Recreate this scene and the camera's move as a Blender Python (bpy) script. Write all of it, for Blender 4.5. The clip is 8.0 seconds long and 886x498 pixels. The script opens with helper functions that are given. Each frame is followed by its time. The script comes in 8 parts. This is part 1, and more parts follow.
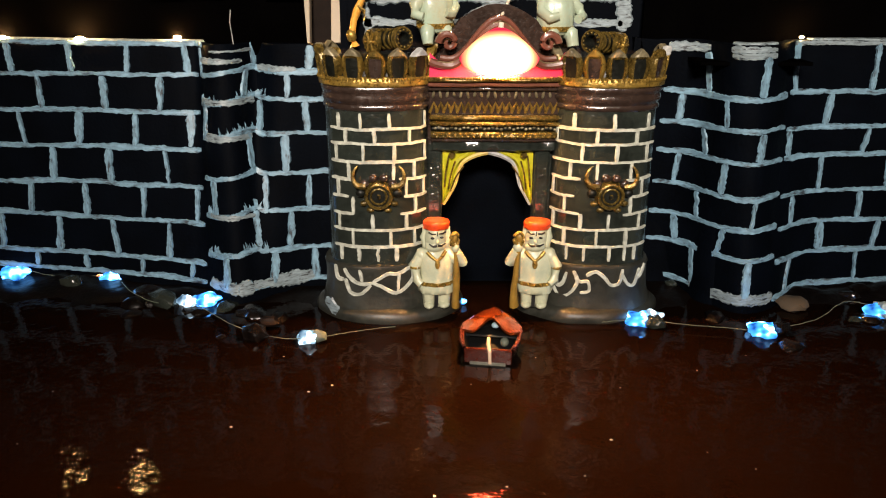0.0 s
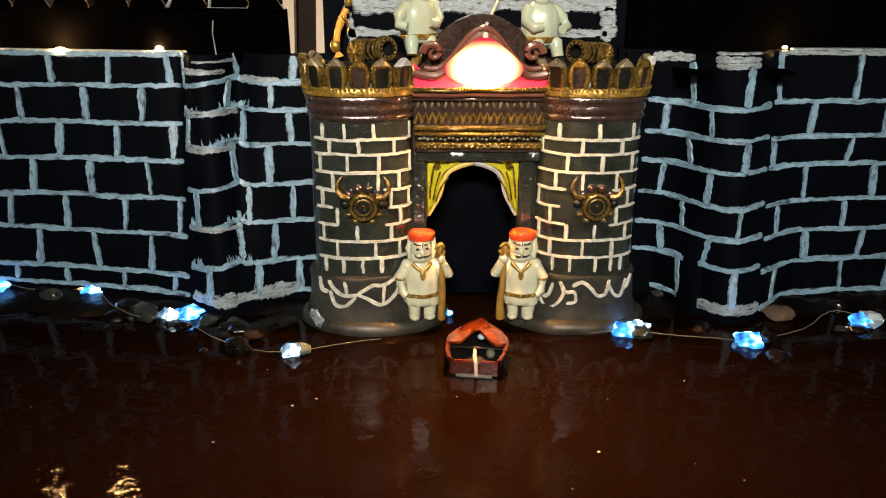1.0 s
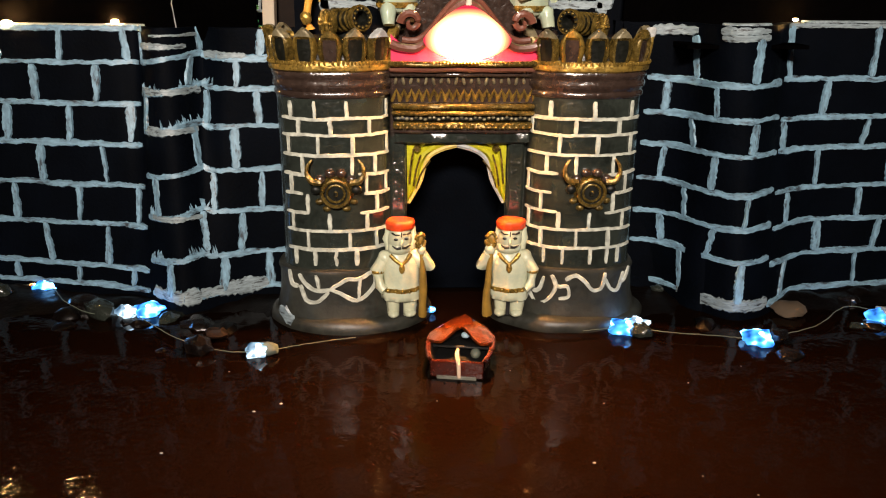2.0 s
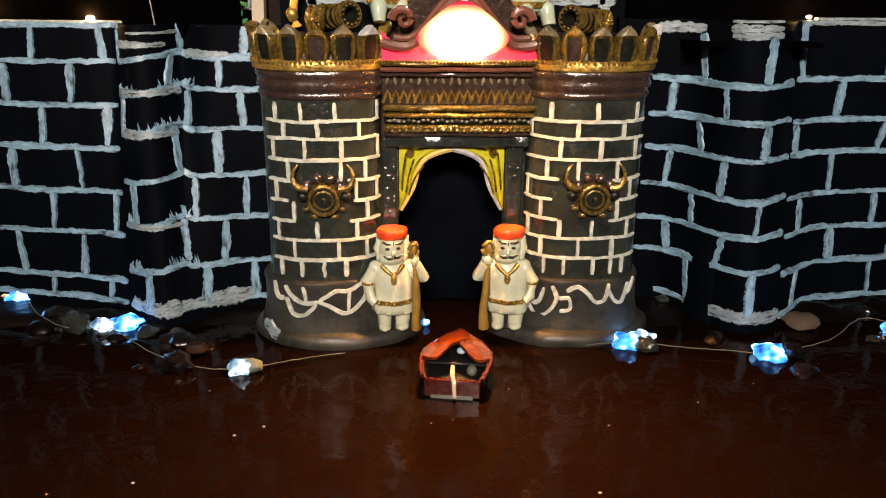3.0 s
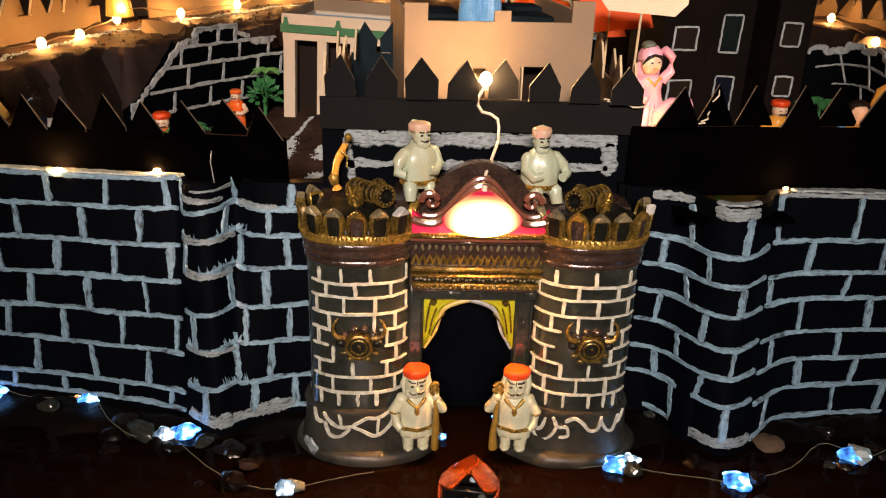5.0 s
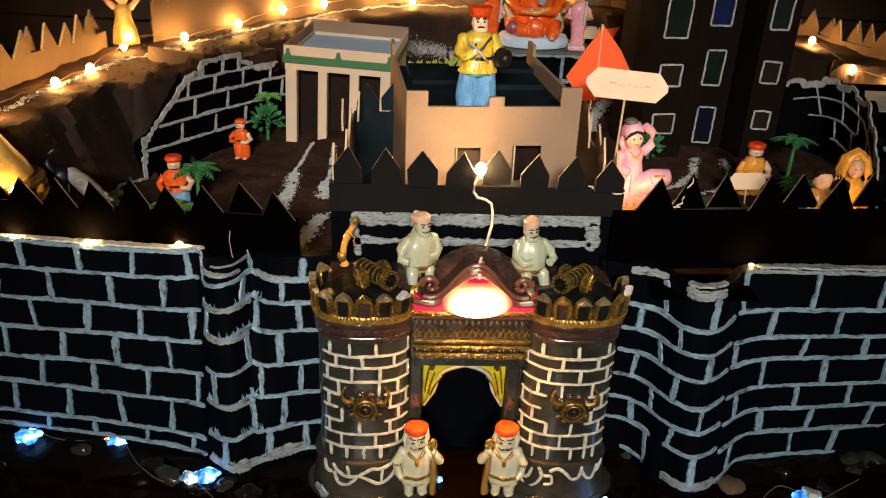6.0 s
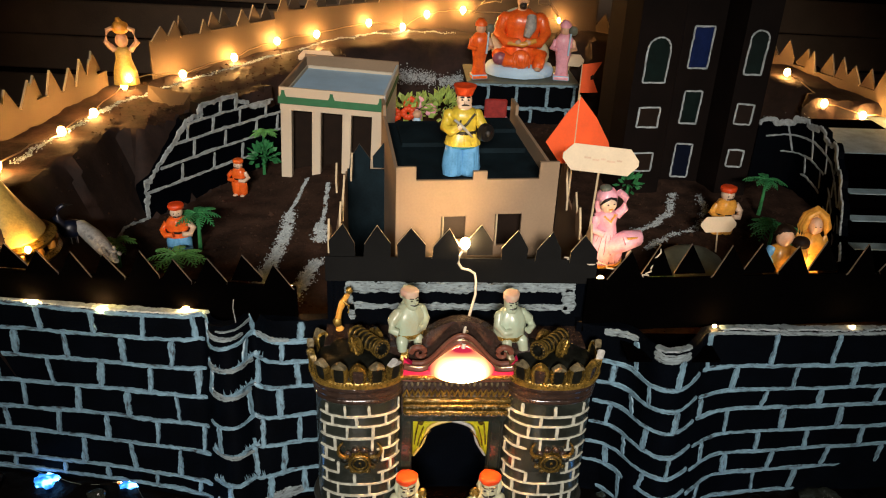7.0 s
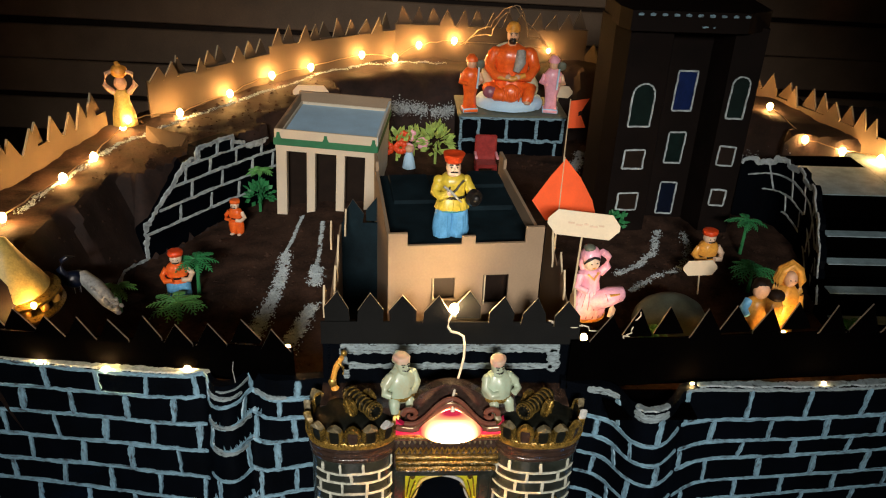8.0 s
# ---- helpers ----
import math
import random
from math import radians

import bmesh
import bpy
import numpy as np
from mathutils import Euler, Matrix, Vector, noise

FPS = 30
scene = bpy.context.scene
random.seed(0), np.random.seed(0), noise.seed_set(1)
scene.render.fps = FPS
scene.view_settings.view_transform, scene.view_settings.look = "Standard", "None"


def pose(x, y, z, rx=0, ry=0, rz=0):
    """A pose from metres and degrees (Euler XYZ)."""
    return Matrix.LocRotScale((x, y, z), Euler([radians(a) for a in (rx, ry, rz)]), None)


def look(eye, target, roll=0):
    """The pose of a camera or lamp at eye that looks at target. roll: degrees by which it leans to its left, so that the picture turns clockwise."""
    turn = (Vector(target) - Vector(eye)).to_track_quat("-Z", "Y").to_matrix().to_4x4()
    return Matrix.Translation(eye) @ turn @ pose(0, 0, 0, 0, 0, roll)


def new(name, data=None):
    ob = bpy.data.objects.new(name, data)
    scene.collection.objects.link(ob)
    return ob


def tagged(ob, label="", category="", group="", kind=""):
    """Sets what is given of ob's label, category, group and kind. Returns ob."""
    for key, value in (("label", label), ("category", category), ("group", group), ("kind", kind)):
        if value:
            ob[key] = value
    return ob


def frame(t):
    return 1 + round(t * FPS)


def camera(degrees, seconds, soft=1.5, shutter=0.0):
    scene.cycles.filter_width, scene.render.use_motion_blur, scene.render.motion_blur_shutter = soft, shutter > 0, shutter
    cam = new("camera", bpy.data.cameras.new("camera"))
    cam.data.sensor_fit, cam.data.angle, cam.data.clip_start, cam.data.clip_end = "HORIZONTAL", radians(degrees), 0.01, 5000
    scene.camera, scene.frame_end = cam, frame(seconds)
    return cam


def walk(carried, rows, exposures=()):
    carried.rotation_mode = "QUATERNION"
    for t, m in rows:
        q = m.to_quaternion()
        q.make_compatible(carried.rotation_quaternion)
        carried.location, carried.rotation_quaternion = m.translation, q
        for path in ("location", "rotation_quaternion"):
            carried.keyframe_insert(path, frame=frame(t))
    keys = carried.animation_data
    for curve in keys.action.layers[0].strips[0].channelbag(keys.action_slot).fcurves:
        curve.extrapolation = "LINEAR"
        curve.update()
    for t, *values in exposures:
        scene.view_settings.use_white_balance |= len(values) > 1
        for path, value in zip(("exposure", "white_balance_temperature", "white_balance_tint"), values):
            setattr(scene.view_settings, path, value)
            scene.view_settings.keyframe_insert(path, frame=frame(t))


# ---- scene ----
cam = camera(57.0, 8.0, soft=1.1)
PATH = [
    (0, (-0.0611, -0.7174, 0.3239), (-0.0416, 0.2222, -0.0180), 0.40),
    (0.5, (-0.0588, -0.7144, 0.3194), (-0.0367, 0.2264, -0.0187), 0.48),
    (1, (-0.0592, -0.7125, 0.3213), (-0.0242, 0.2316, -0.0066), 0.44),
    (1.5, (-0.0514, -0.6896, 0.3027), (-0.0130, 0.2551, -0.0228), 0.43),
    (3, (-0.0426, -0.6194, 0.2870), (0.0036, 0.3250, -0.0385), 0.53),
    (3.5, (-0.0502, -0.6244, 0.3182), (-0.0067, 0.3204, -0.0064), 0.56),
    (4, (-0.0525, -0.6446, 0.3620), (-0.0106, 0.2998, 0.0358), 0.66),
    (4.5, (-0.0554, -0.6525, 0.4146), (-0.0244, 0.2875, 0.0747), 1.48),
    (5.8, (-0.0645, -0.6758, 0.5773), (-0.0183, 0.2298, 0.1555), 2.34),
    (6, (-0.0697, -0.6808, 0.6091), (-0.0211, 0.2220, 0.1819), 2.40),
    (6.5, (-0.0779, -0.6917, 0.6796), (-0.0258, 0.2047, 0.2394), 2.51),
    (7, (-0.0686, -0.7001, 0.7230), (-0.0108, 0.1905, 0.2719), 2.46),
    (7.5, (-0.0704, -0.6997, 0.7761), (-0.0066, 0.1873, 0.3188), 2.45),
    (8, (-0.0676, -0.7000, 0.8143), (-0.0024, 0.1853, 0.3539), 2.55),
]
walk(cam, [(t, look(eye, target, roll)) for t, eye, target, roll in PATH], [(0.0, 0.08, 7050, 17), (3.0, 0.10, 7200, 22), (4.0, 0.0, 7450, 29), (4.5, -0.08, 7700, 31), (6.0, -0.27, 7400, 22), (7.0, -0.35, 6900, 15), (8.0, -0.35, 6500, 11)])

# ---- world, front fill lamp, exposure ----
world = bpy.data.worlds.new("night")
world.use_nodes = True
world.node_tree.nodes["Background"].inputs[0].default_value = (0.30, 0.45, 0.75, 1)
world.node_tree.nodes["Background"].inputs[1].default_value = 0.003
scene.world = world
scene.view_settings.exposure = 0.0

# unseen fill lamp added in front; its narrow spread dims the outer walls
fill_lamp = bpy.data.lights.new("front_fill", "AREA")
fill_lamp.shape, fill_lamp.size, fill_lamp.size_y = "RECTANGLE", 0.8, 0.3
fill_lamp.energy, fill_lamp.color = 5.3, (1.0, 0.93, 0.83)
fill_lamp.spread = radians(28)
new("front_fill", fill_lamp).matrix_world = look((-0.2, -2.93, 1.68), (0.0, 0.2, 0.23))


# ---- materials ----
def mat(name, col, rough=0.6, metal=0.0, vary=0.25, scale=60.0, bump=0.15, fine=400.0, tint=None, coat=0.0, spec=0.5, trans=0.0):
    """Painted or natural surface: two scales of colour change and of relief, by object place."""
    m = bpy.data.materials.new(name)
    m.use_nodes = True
    nt = m.node_tree
    n, l = nt.nodes, nt.links
    p = n["Principled BSDF"]
    geo = n.new("ShaderNodeNewGeometry")
    big = n.new("ShaderNodeTexNoise")
    big.inputs["Scale"].default_value, big.inputs["Detail"].default_value = scale, 6
    small = n.new("ShaderNodeTexNoise")
    small.inputs["Scale"].default_value, small.inputs["Detail"].default_value = fine, 4
    for t in (big, small):
        l.new(geo.outputs["Position"], t.inputs["Vector"])
    ramp = n.new("ShaderNodeValToRGB")
    ramp.color_ramp.elements[0].position, ramp.color_ramp.elements[1].position = 0.32, 0.68
    dark = tint or tuple(c * (1 - vary) for c in col)
    light = tuple(min(1, c * (1 + vary * 0.6)) for c in col)
    ramp.color_ramp.elements[0].color, ramp.color_ramp.elements[1].color = (*dark, 1), (*light, 1)
    add = n.new("ShaderNodeMath")
    add.operation = "MULTIPLY_ADD"
    add.inputs[1].default_value = 0.35
    l.new(small.outputs["Fac"], add.inputs[0])
    sub = n.new("ShaderNodeMath")
    sub.operation = "MULTIPLY"
    sub.inputs[1].default_value = 0.65
    l.new(big.outputs["Fac"], sub.inputs[0])
    l.new(sub.outputs[0], add.inputs[2])
    l.new(add.outputs[0], ramp.inputs["Fac"])
    l.new(ramp.outputs["Color"], p.inputs["Base Color"])
    rr = n.new("ShaderNodeMapRange")
    rr.inputs["To Min"].default_value, rr.inputs["To Max"].default_value = max(0.03, rough - 0.12), min(1, rough + 0.12)
    l.new(small.outputs["Fac"], rr.inputs["Value"])
    l.new(rr.outputs[0], p.inputs["Roughness"])
    p.inputs["Metallic"].default_value = metal
    p.inputs["Specular IOR Level"].default_value = spec
    p.inputs["Coat Weight"].default_value = coat
    p.inputs["Coat Roughness"].default_value = 0.15
    p.inputs["Transmission Weight"].default_value = trans
    if bump:
        b = n.new("ShaderNodeBump")
        b.inputs["Strength"].default_value, b.inputs["Distance"].default_value = bump, 0.002
        l.new(add.outputs[0], b.inputs["Height"])
        l.new(b.outputs["Normal"], p.inputs["Normal"])
    return m


def glow(name, col, strength):
    m = bpy.data.materials.new(name)
    m.use_nodes = True
    n = m.node_tree.nodes
    n.remove(n["Principled BSDF"])
    e = n.new("ShaderNodeEmission")
    e.inputs[0].default_value, e.inputs[1].default_value = (*col, 1), strength
    m.node_tree.links.new(e.outputs[0], n["Material Output"].inputs[0])
    return m


def brushed_paint(name, col, under, lo=0.36, hi=0.5, scale=260.0, along=(1, 1, 1)):
    """Dry-brush paint: the dark ground shows through in streaks and flecks."""
    m = mat(name, col, 0.5, vary=0.18, scale=120, bump=0.3, spec=0.8)
    nt = m.node_tree
    n, l = nt.nodes, nt.links
    p = n["Principled BSDF"]
    old = p.inputs["Base Color"].links[0].from_socket
    geo = n.new("ShaderNodeNewGeometry")
    t = n.new("ShaderNodeTexNoise")
    t.inputs["Scale"].default_value, t.inputs["Detail"].default_value, t.inputs["Roughness"].default_value = scale, 5, 0.7
    run = n.new("ShaderNodeVectorMath")
    run.operation = "MULTIPLY"
    run.inputs[1].default_value = along
    l.new(geo.outputs["Position"], run.inputs[0])
    l.new(run.outputs[0], t.inputs["Vector"])
    r = n.new("ShaderNodeMapRange")
    r.inputs["From Min"].default_value, r.inputs["From Max"].default_value = lo, hi
    l.new(t.outputs["Fac"], r.inputs["Value"])
    mix = n.new("ShaderNodeMix")
    mix.data_type = "RGBA"
    mix.inputs["A"].default_value = (*under, 1)
    l.new(r.outputs[0], mix.inputs["Factor"])
    l.new(old, mix.inputs["B"])
    # streaks of thick and thin paint along the brush
    st = n.new("ShaderNodeTexNoise")
    st.inputs["Scale"].default_value, st.inputs["Detail"].default_value = scale * 1.7, 4
    l.new(run.outputs[0], st.inputs["Vector"])
    sr = n.new("ShaderNodeMapRange")
    sr.inputs["From Min"].default_value, sr.inputs["From Max"].default_value = 0.34, 0.66
    sr.inputs["To Min"].default_value, sr.inputs["To Max"].default_value = 0.72, 1.25
    l.new(st.outputs["Fac"], sr.inputs["Value"])
    mul = n.new("ShaderNodeVectorMath")
    mul.operation = "SCALE"
    l.new(mix.outputs["Result"], mul.inputs[0])
    l.new(sr.outputs[0], mul.inputs["Scale"])
    l.new(mul.outputs[0], p.inputs["Base Color"])
    return m


M_WALL = mat("black_wall_paint", (0.0008, 0.0016, 0.0032), 0.65, vary=0.5, scale=25, bump=0.35, spec=0.03)
M_CARD = mat("black_card", (0.0008, 0.0007, 0.0007), 0.9, vary=0.4, scale=20, bump=0.12, spec=0.0)
M_GREYC = mat("dark_grey_card", (0.0062, 0.0066, 0.0066), 0.8, vary=0.35, scale=20, bump=0.12, spec=0.1)
# merlon edges away from the bulb: cream edge darkened as unlit
M_EDGE_DIM = mat("unlit_card_edge", (0.16, 0.13, 0.10), 0.8, vary=0.4, scale=90)
M_LINE = brushed_paint("white_joint_paint", (0.155, 0.29, 0.385), (0.020, 0.026, 0.034), 0.34, 0.47, 75.0, (1, 1, 3))
M_LINEV = brushed_paint("white_upright_paint", (0.155, 0.29, 0.385), (0.020, 0.026, 0.034), 0.34, 0.47, 75.0, (3, 3, 1))
M_LINE2 = brushed_paint("thick_white_paint", (0.46, 0.48, 0.41), (0.08, 0.08, 0.07), 0.28, 0.38, 120.0)
M_LINEW = brushed_paint("white_outline_paint", (0.38, 0.45, 0.48), (0.05, 0.06, 0.07), 0.26, 0.36, 70.0)
M_DAUB = brushed_paint("smeared_white_paint", (0.20, 0.26, 0.285), (0.012, 0.016, 0.02), 0.37, 0.46, 75, (1.3, 1, 5))
M_STONE = mat("grey_green_plaster", (0.019, 0.024, 0.020), 0.16, vary=0.6, scale=45, bump=0.9, fine=240, coat=0.7)
M_BROWN = mat("dark_brown_enamel", (0.036, 0.023, 0.018), 0.18, vary=0.55, scale=60, bump=0.8, fine=260, coat=0.7)
M_OGEE = mat("red_brown_gloss", (0.15, 0.055, 0.036), 0.22, vary=0.35, scale=40, bump=0.2, coat=0.5)
M_BRONZE = mat("worn_bronze_paint", (0.25, 0.17, 0.09), 0.22, metal=0.5, vary=0.75, scale=150, bump=0.5)
M_GOLD = mat("gold_paint", (0.33, 0.21, 0.045), 0.30, metal=0.6, vary=0.65, scale=140, bump=0.8)
M_OLDGOLD = mat("tarnished_gold_paint", (0.15, 0.10, 0.024), 0.26, metal=0.5, vary=0.8, scale=140, bump=0.8)
M_TIP = mat("pale_highlight_gilt", (0.20, 0.17, 0.10), 0.32, metal=0.3, vary=0.6, scale=160, bump=0.6)
M_LEAFD = mat("sooty_green_enamel", (0.007, 0.008, 0.006), 0.4, vary=0.6, scale=80, bump=0.4, spec=0.25)
M_CAPW = mat("faded_pink_enamel", (0.52, 0.27, 0.22), 0.45, vary=0.3, scale=60, tint=(0.42, 0.40, 0.28))
M_YELLOW = mat("yellow_green_enamel", (0.45, 0.42, 0.02), 0.35, vary=0.35, scale=90, bump=0.2, coat=0.3)
M_PINK = mat("crimson_card", (0.62, 0.012, 0.075), 0.5, vary=0.2, scale=60, bump=0.1)
M_CREAM = mat("cream_card_edge", (0.52, 0.42, 0.27), 0.8, vary=0.25, scale=60)
M_FENCE = mat("brown_cardboard", (0.072, 0.049, 0.028), 0.85, vary=0.22, scale=14, bump=0.12)
M_CARDB = mat("beige_cardboard", (0.27, 0.19, 0.12), 0.8, vary=0.16, scale=18, bump=0.1)
M_WHITE = mat("ivory_enamel", (0.50, 0.49, 0.33), 0.4, vary=0.14, scale=50, bump=0.15, tint=(0.38, 0.43, 0.32), coat=0.25)
M_MINT = mat("pale_mint_enamel", (0.27, 0.37, 0.29), 0.35, vary=0.35, scale=40, bump=0.4, tint=(0.36, 0.36, 0.24), coat=0.3)
M_HAT = mat("red_orange_enamel", (0.72, 0.065, 0.012), 0.45, vary=0.25, scale=120)
M_SKIN = mat("flesh_enamel", (0.66, 0.40, 0.26), 0.4, vary=0.2, scale=120, bump=0.3, coat=0.2)
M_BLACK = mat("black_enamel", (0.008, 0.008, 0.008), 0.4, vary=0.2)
M_STICK = mat("ochre_enamel", (0.30, 0.17, 0.03), 0.45, vary=0.3, scale=90)
M_PAINTW = mat("cream_emulsion", (0.60, 0.52, 0.40), 0.7, vary=0.08, scale=20, bump=0.08)
M_GREEN = mat("green_band_paint", (0.02, 0.16, 0.07), 0.6, vary=0.2)
M_BLUE = mat("pale_blue_paint", (0.46, 0.70, 0.92), 0.7, vary=0.12, scale=25)
M_DOORB = mat("dark_brown_paint", (0.012, 0.0065, 0.004), 0.6, vary=0.35, spec=0.15)
M_TEAL = mat("dark_teal_paint", (0.0055, 0.0135, 0.0185), 0.75, vary=0.5, scale=30, spec=0.08)
M_TEALL = mat("teal_enamel", (0.05, 0.30, 0.36), 0.4, vary=0.3, scale=90)
M_TREAD = mat("grey_blue_tread", (0.30, 0.45, 0.52), 0.75, vary=0.4, scale=40)
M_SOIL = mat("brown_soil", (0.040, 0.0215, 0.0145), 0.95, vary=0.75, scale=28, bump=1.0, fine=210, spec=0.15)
M_SLOPE = mat("dark_slope_soil", (0.024, 0.0135, 0.011), 0.8, vary=0.7, scale=24, bump=0.8, fine=150, spec=0.3)
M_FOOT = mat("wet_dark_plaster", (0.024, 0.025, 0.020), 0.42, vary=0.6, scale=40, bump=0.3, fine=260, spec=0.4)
M_MUD = mat("wet_mud", (0.0030, 0.0019, 0.0015), 0.4, vary=0.6, scale=30, bump=0.9, fine=160, spec=0.12)
M_CHALK = mat("white_chalk_powder", (0.38, 0.45, 0.48), 0.95, vary=0.35, scale=150, bump=0.6)
M_LEAF = mat("green_plastic_leaf", (0.03, 0.22, 0.075), 0.45, vary=0.4, scale=120)
M_FERN = mat("mid_green_leaf", (0.13, 0.40, 0.11), 0.5, vary=0.4, scale=120)
M_LEAFL = mat("light_green_leaf", (0.36, 0.52, 0.13), 0.5, vary=0.4, scale=120)
M_ORANGE = mat("orange_enamel", (0.84, 0.15, 0.02), 0.36, vary=0.35, scale=110, bump=0.4, tint=(0.68, 0.085, 0.014), coat=0.3)
M_PINKC = mat("pink_enamel", (0.80, 0.42, 0.52), 0.36, vary=0.3, scale=110, bump=0.4, tint=(0.72, 0.32, 0.40), coat=0.3)
M_BLUEC = mat("sky_blue_enamel", (0.14, 0.40, 0.68), 0.36, vary=0.3, scale=110, bump=0.4, tint=(0.09, 0.30, 0.54), coat=0.3)
M_MUST = mat("mustard_enamel", (0.60, 0.46, 0.05), 0.36, vary=0.3, scale=130, bump=0.4, tint=(0.44, 0.33, 0.03), coat=0.3)
M_OCH = mat("amber_enamel", (0.70, 0.36, 0.06), 0.36, vary=0.3, scale=130, bump=0.4, tint=(0.56, 0.23, 0.035), coat=0.3)
M_MAUVE = mat("mauve_enamel", (0.30, 0.10, 0.14), 0.4, vary=0.4, scale=110)
M_FLAG = mat("orange_paper", (0.82, 0.10, 0.018), 0.7, vary=0.12, scale=40)
M_PAPER = mat("cream_paper", (0.70, 0.60, 0.44), 0.8, vary=0.1, scale=40)
M_INK = mat("faded_red_ink", (0.63, 0.47, 0.34), 0.8, vary=0.2)
M_TOWER = mat("umber_cardboard", (0.0048, 0.0026, 0.0021), 0.7, vary=0.45, scale=25, spec=0.1)
M_FACE = mat("cream_flesh_enamel", (0.74, 0.55, 0.40), 0.4, vary=0.15, scale=120, coat=0.25)
M_THRONE = mat("dull_red_enamel", (0.30, 0.03, 0.028), 0.4, vary=0.4, scale=90)
M_PEA = mat("blue_black_enamel", (0.004, 0.008, 0.022), 0.35, vary=0.5, scale=120)
M_PANE = mat("deep_blue_paper", (0.004, 0.014, 0.075), 0.5, vary=0.4, scale=60, spec=0.12)
M_PANED = mat("blue_black_paper", (0.002, 0.005, 0.016), 0.5, vary=0.4, scale=60, spec=0.12)
# house emulsion with the cool light on its right side put into the colour
M_SIDE_LIT = mat("cool_lit_emulsion", (0.60, 0.72, 0.78), 0.7, vary=0.1, scale=20, bump=0.08)
M_PANEG = mat("dark_green_paper", (0.003, 0.011, 0.010), 0.5, vary=0.5, scale=60, spec=0.12)
M_BOAT = mat("red_brown_varnish", (0.055, 0.008, 0.004), 0.25, vary=0.4, scale=70, coat=0.6)
M_BOATW = mat("orange_varnished_wood", (0.085, 0.016, 0.003), 0.10, vary=0.6, scale=60, bump=0.5, coat=1.0)
M_KEEL = mat("grey_keel_paint", (0.16, 0.16, 0.13), 0.35, vary=0.5, scale=90)
M_WIRE = mat("clear_copper_wire", (0.45, 0.33, 0.20), 0.35, metal=0.5, vary=0.2)
M_CABLE = mat("white_flex", (0.66, 0.58, 0.46), 0.5, vary=0.1)
M_PLANK = mat("brown_board", (0.15, 0.098, 0.060), 0.7, vary=0.35, scale=9, bump=0.2)
M_PEB = mat("wet_pebble", (0.006, 0.0042, 0.0036), 0.22, vary=0.6, scale=50, bump=0.4)
M_ROOM = mat("plain_room_wall", (0.10, 0.085, 0.07), 0.9, vary=0.1, scale=4)
M_SILVER = mat("grey_feather_enamel", (0.36, 0.37, 0.36), 0.5, vary=0.45, scale=160)
M_DOME = mat("olive_grey_plaster", (0.11, 0.13, 0.10), 0.6, vary=0.35, scale=60)
M_LIME = mat("pale_yellow_enamel", (0.60, 0.44, 0.12), 0.45, vary=0.3, scale=100)
L_WARM = glow("warm_bulb", (1.0, 0.51, 0.145), 560)
L_LEDGE = glow("ledge_bulb", (1.0, 0.60, 0.21), 1500)
L_WHITE = glow("warm_white_bulb", (1.0, 0.66, 0.30), 620)
def led(name, core, mid, rim):
    """Crumpled clear plastic round a small diode, its halo put in as patchy emission: bright facets, dim folds."""
    m = glow(name, core, 40.0)
    n, l = m.node_tree.nodes, m.node_tree.links
    tc, tx, rp = n.new("ShaderNodeTexCoord"), n.new("ShaderNodeTexNoise"), n.new("ShaderNodeValToRGB")
    tx.inputs["Scale"].default_value, tx.inputs["Detail"].default_value = 85.0, 1.0
    l.new(tc.outputs["Object"], tx.inputs["Vector"])
    l.new(tx.outputs["Fac"], rp.inputs[0])
    e = rp.color_ramp.elements
    e[0].position, e[0].color = 0.33, (*rim, 1)
    e[1].position, e[1].color = 0.80, (*core, 1)
    e.new(0.52).color = (*mid, 1)
    l.new(rp.outputs["Color"], n["Emission"].inputs[0])
    return m


L_BLUE = led("blue_led", (0.08, 0.26, 0.52), (0.0025, 0.024, 0.075), (0.0002, 0.003, 0.014))
L_COOL = led("cool_white_led", (0.16, 0.22, 0.25), (0.012, 0.020, 0.026), (0.0008, 0.0026, 0.005))
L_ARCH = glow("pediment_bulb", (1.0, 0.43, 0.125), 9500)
# bloom painted into the emission by radius: hottest in the middle, orange to red at the rim
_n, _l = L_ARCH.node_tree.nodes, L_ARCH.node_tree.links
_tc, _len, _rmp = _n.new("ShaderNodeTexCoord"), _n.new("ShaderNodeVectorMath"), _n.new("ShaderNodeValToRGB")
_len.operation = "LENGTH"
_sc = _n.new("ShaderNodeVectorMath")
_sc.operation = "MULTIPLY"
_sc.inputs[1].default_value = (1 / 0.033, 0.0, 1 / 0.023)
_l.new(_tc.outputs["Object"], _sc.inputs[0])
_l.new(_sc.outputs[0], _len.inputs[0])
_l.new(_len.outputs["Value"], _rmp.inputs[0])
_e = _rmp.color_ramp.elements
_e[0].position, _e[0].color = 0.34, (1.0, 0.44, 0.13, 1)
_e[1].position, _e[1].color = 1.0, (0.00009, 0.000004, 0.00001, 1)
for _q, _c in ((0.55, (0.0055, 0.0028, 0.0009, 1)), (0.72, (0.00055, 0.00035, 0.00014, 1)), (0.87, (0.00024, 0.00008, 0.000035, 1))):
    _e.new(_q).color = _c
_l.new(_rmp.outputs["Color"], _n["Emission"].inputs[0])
L_AMBER = led("dim_amber_led", (1.0, 0.6, 0.25), (0.03, 0.010, 0.003), (0.002, 0.0006, 0.0004))

L_DIODEB = glow("blue_diode", (0.06, 0.36, 1.0), 40)
L_DIODEC = glow("cool_white_diode", (0.45, 0.75, 1.0), 30)
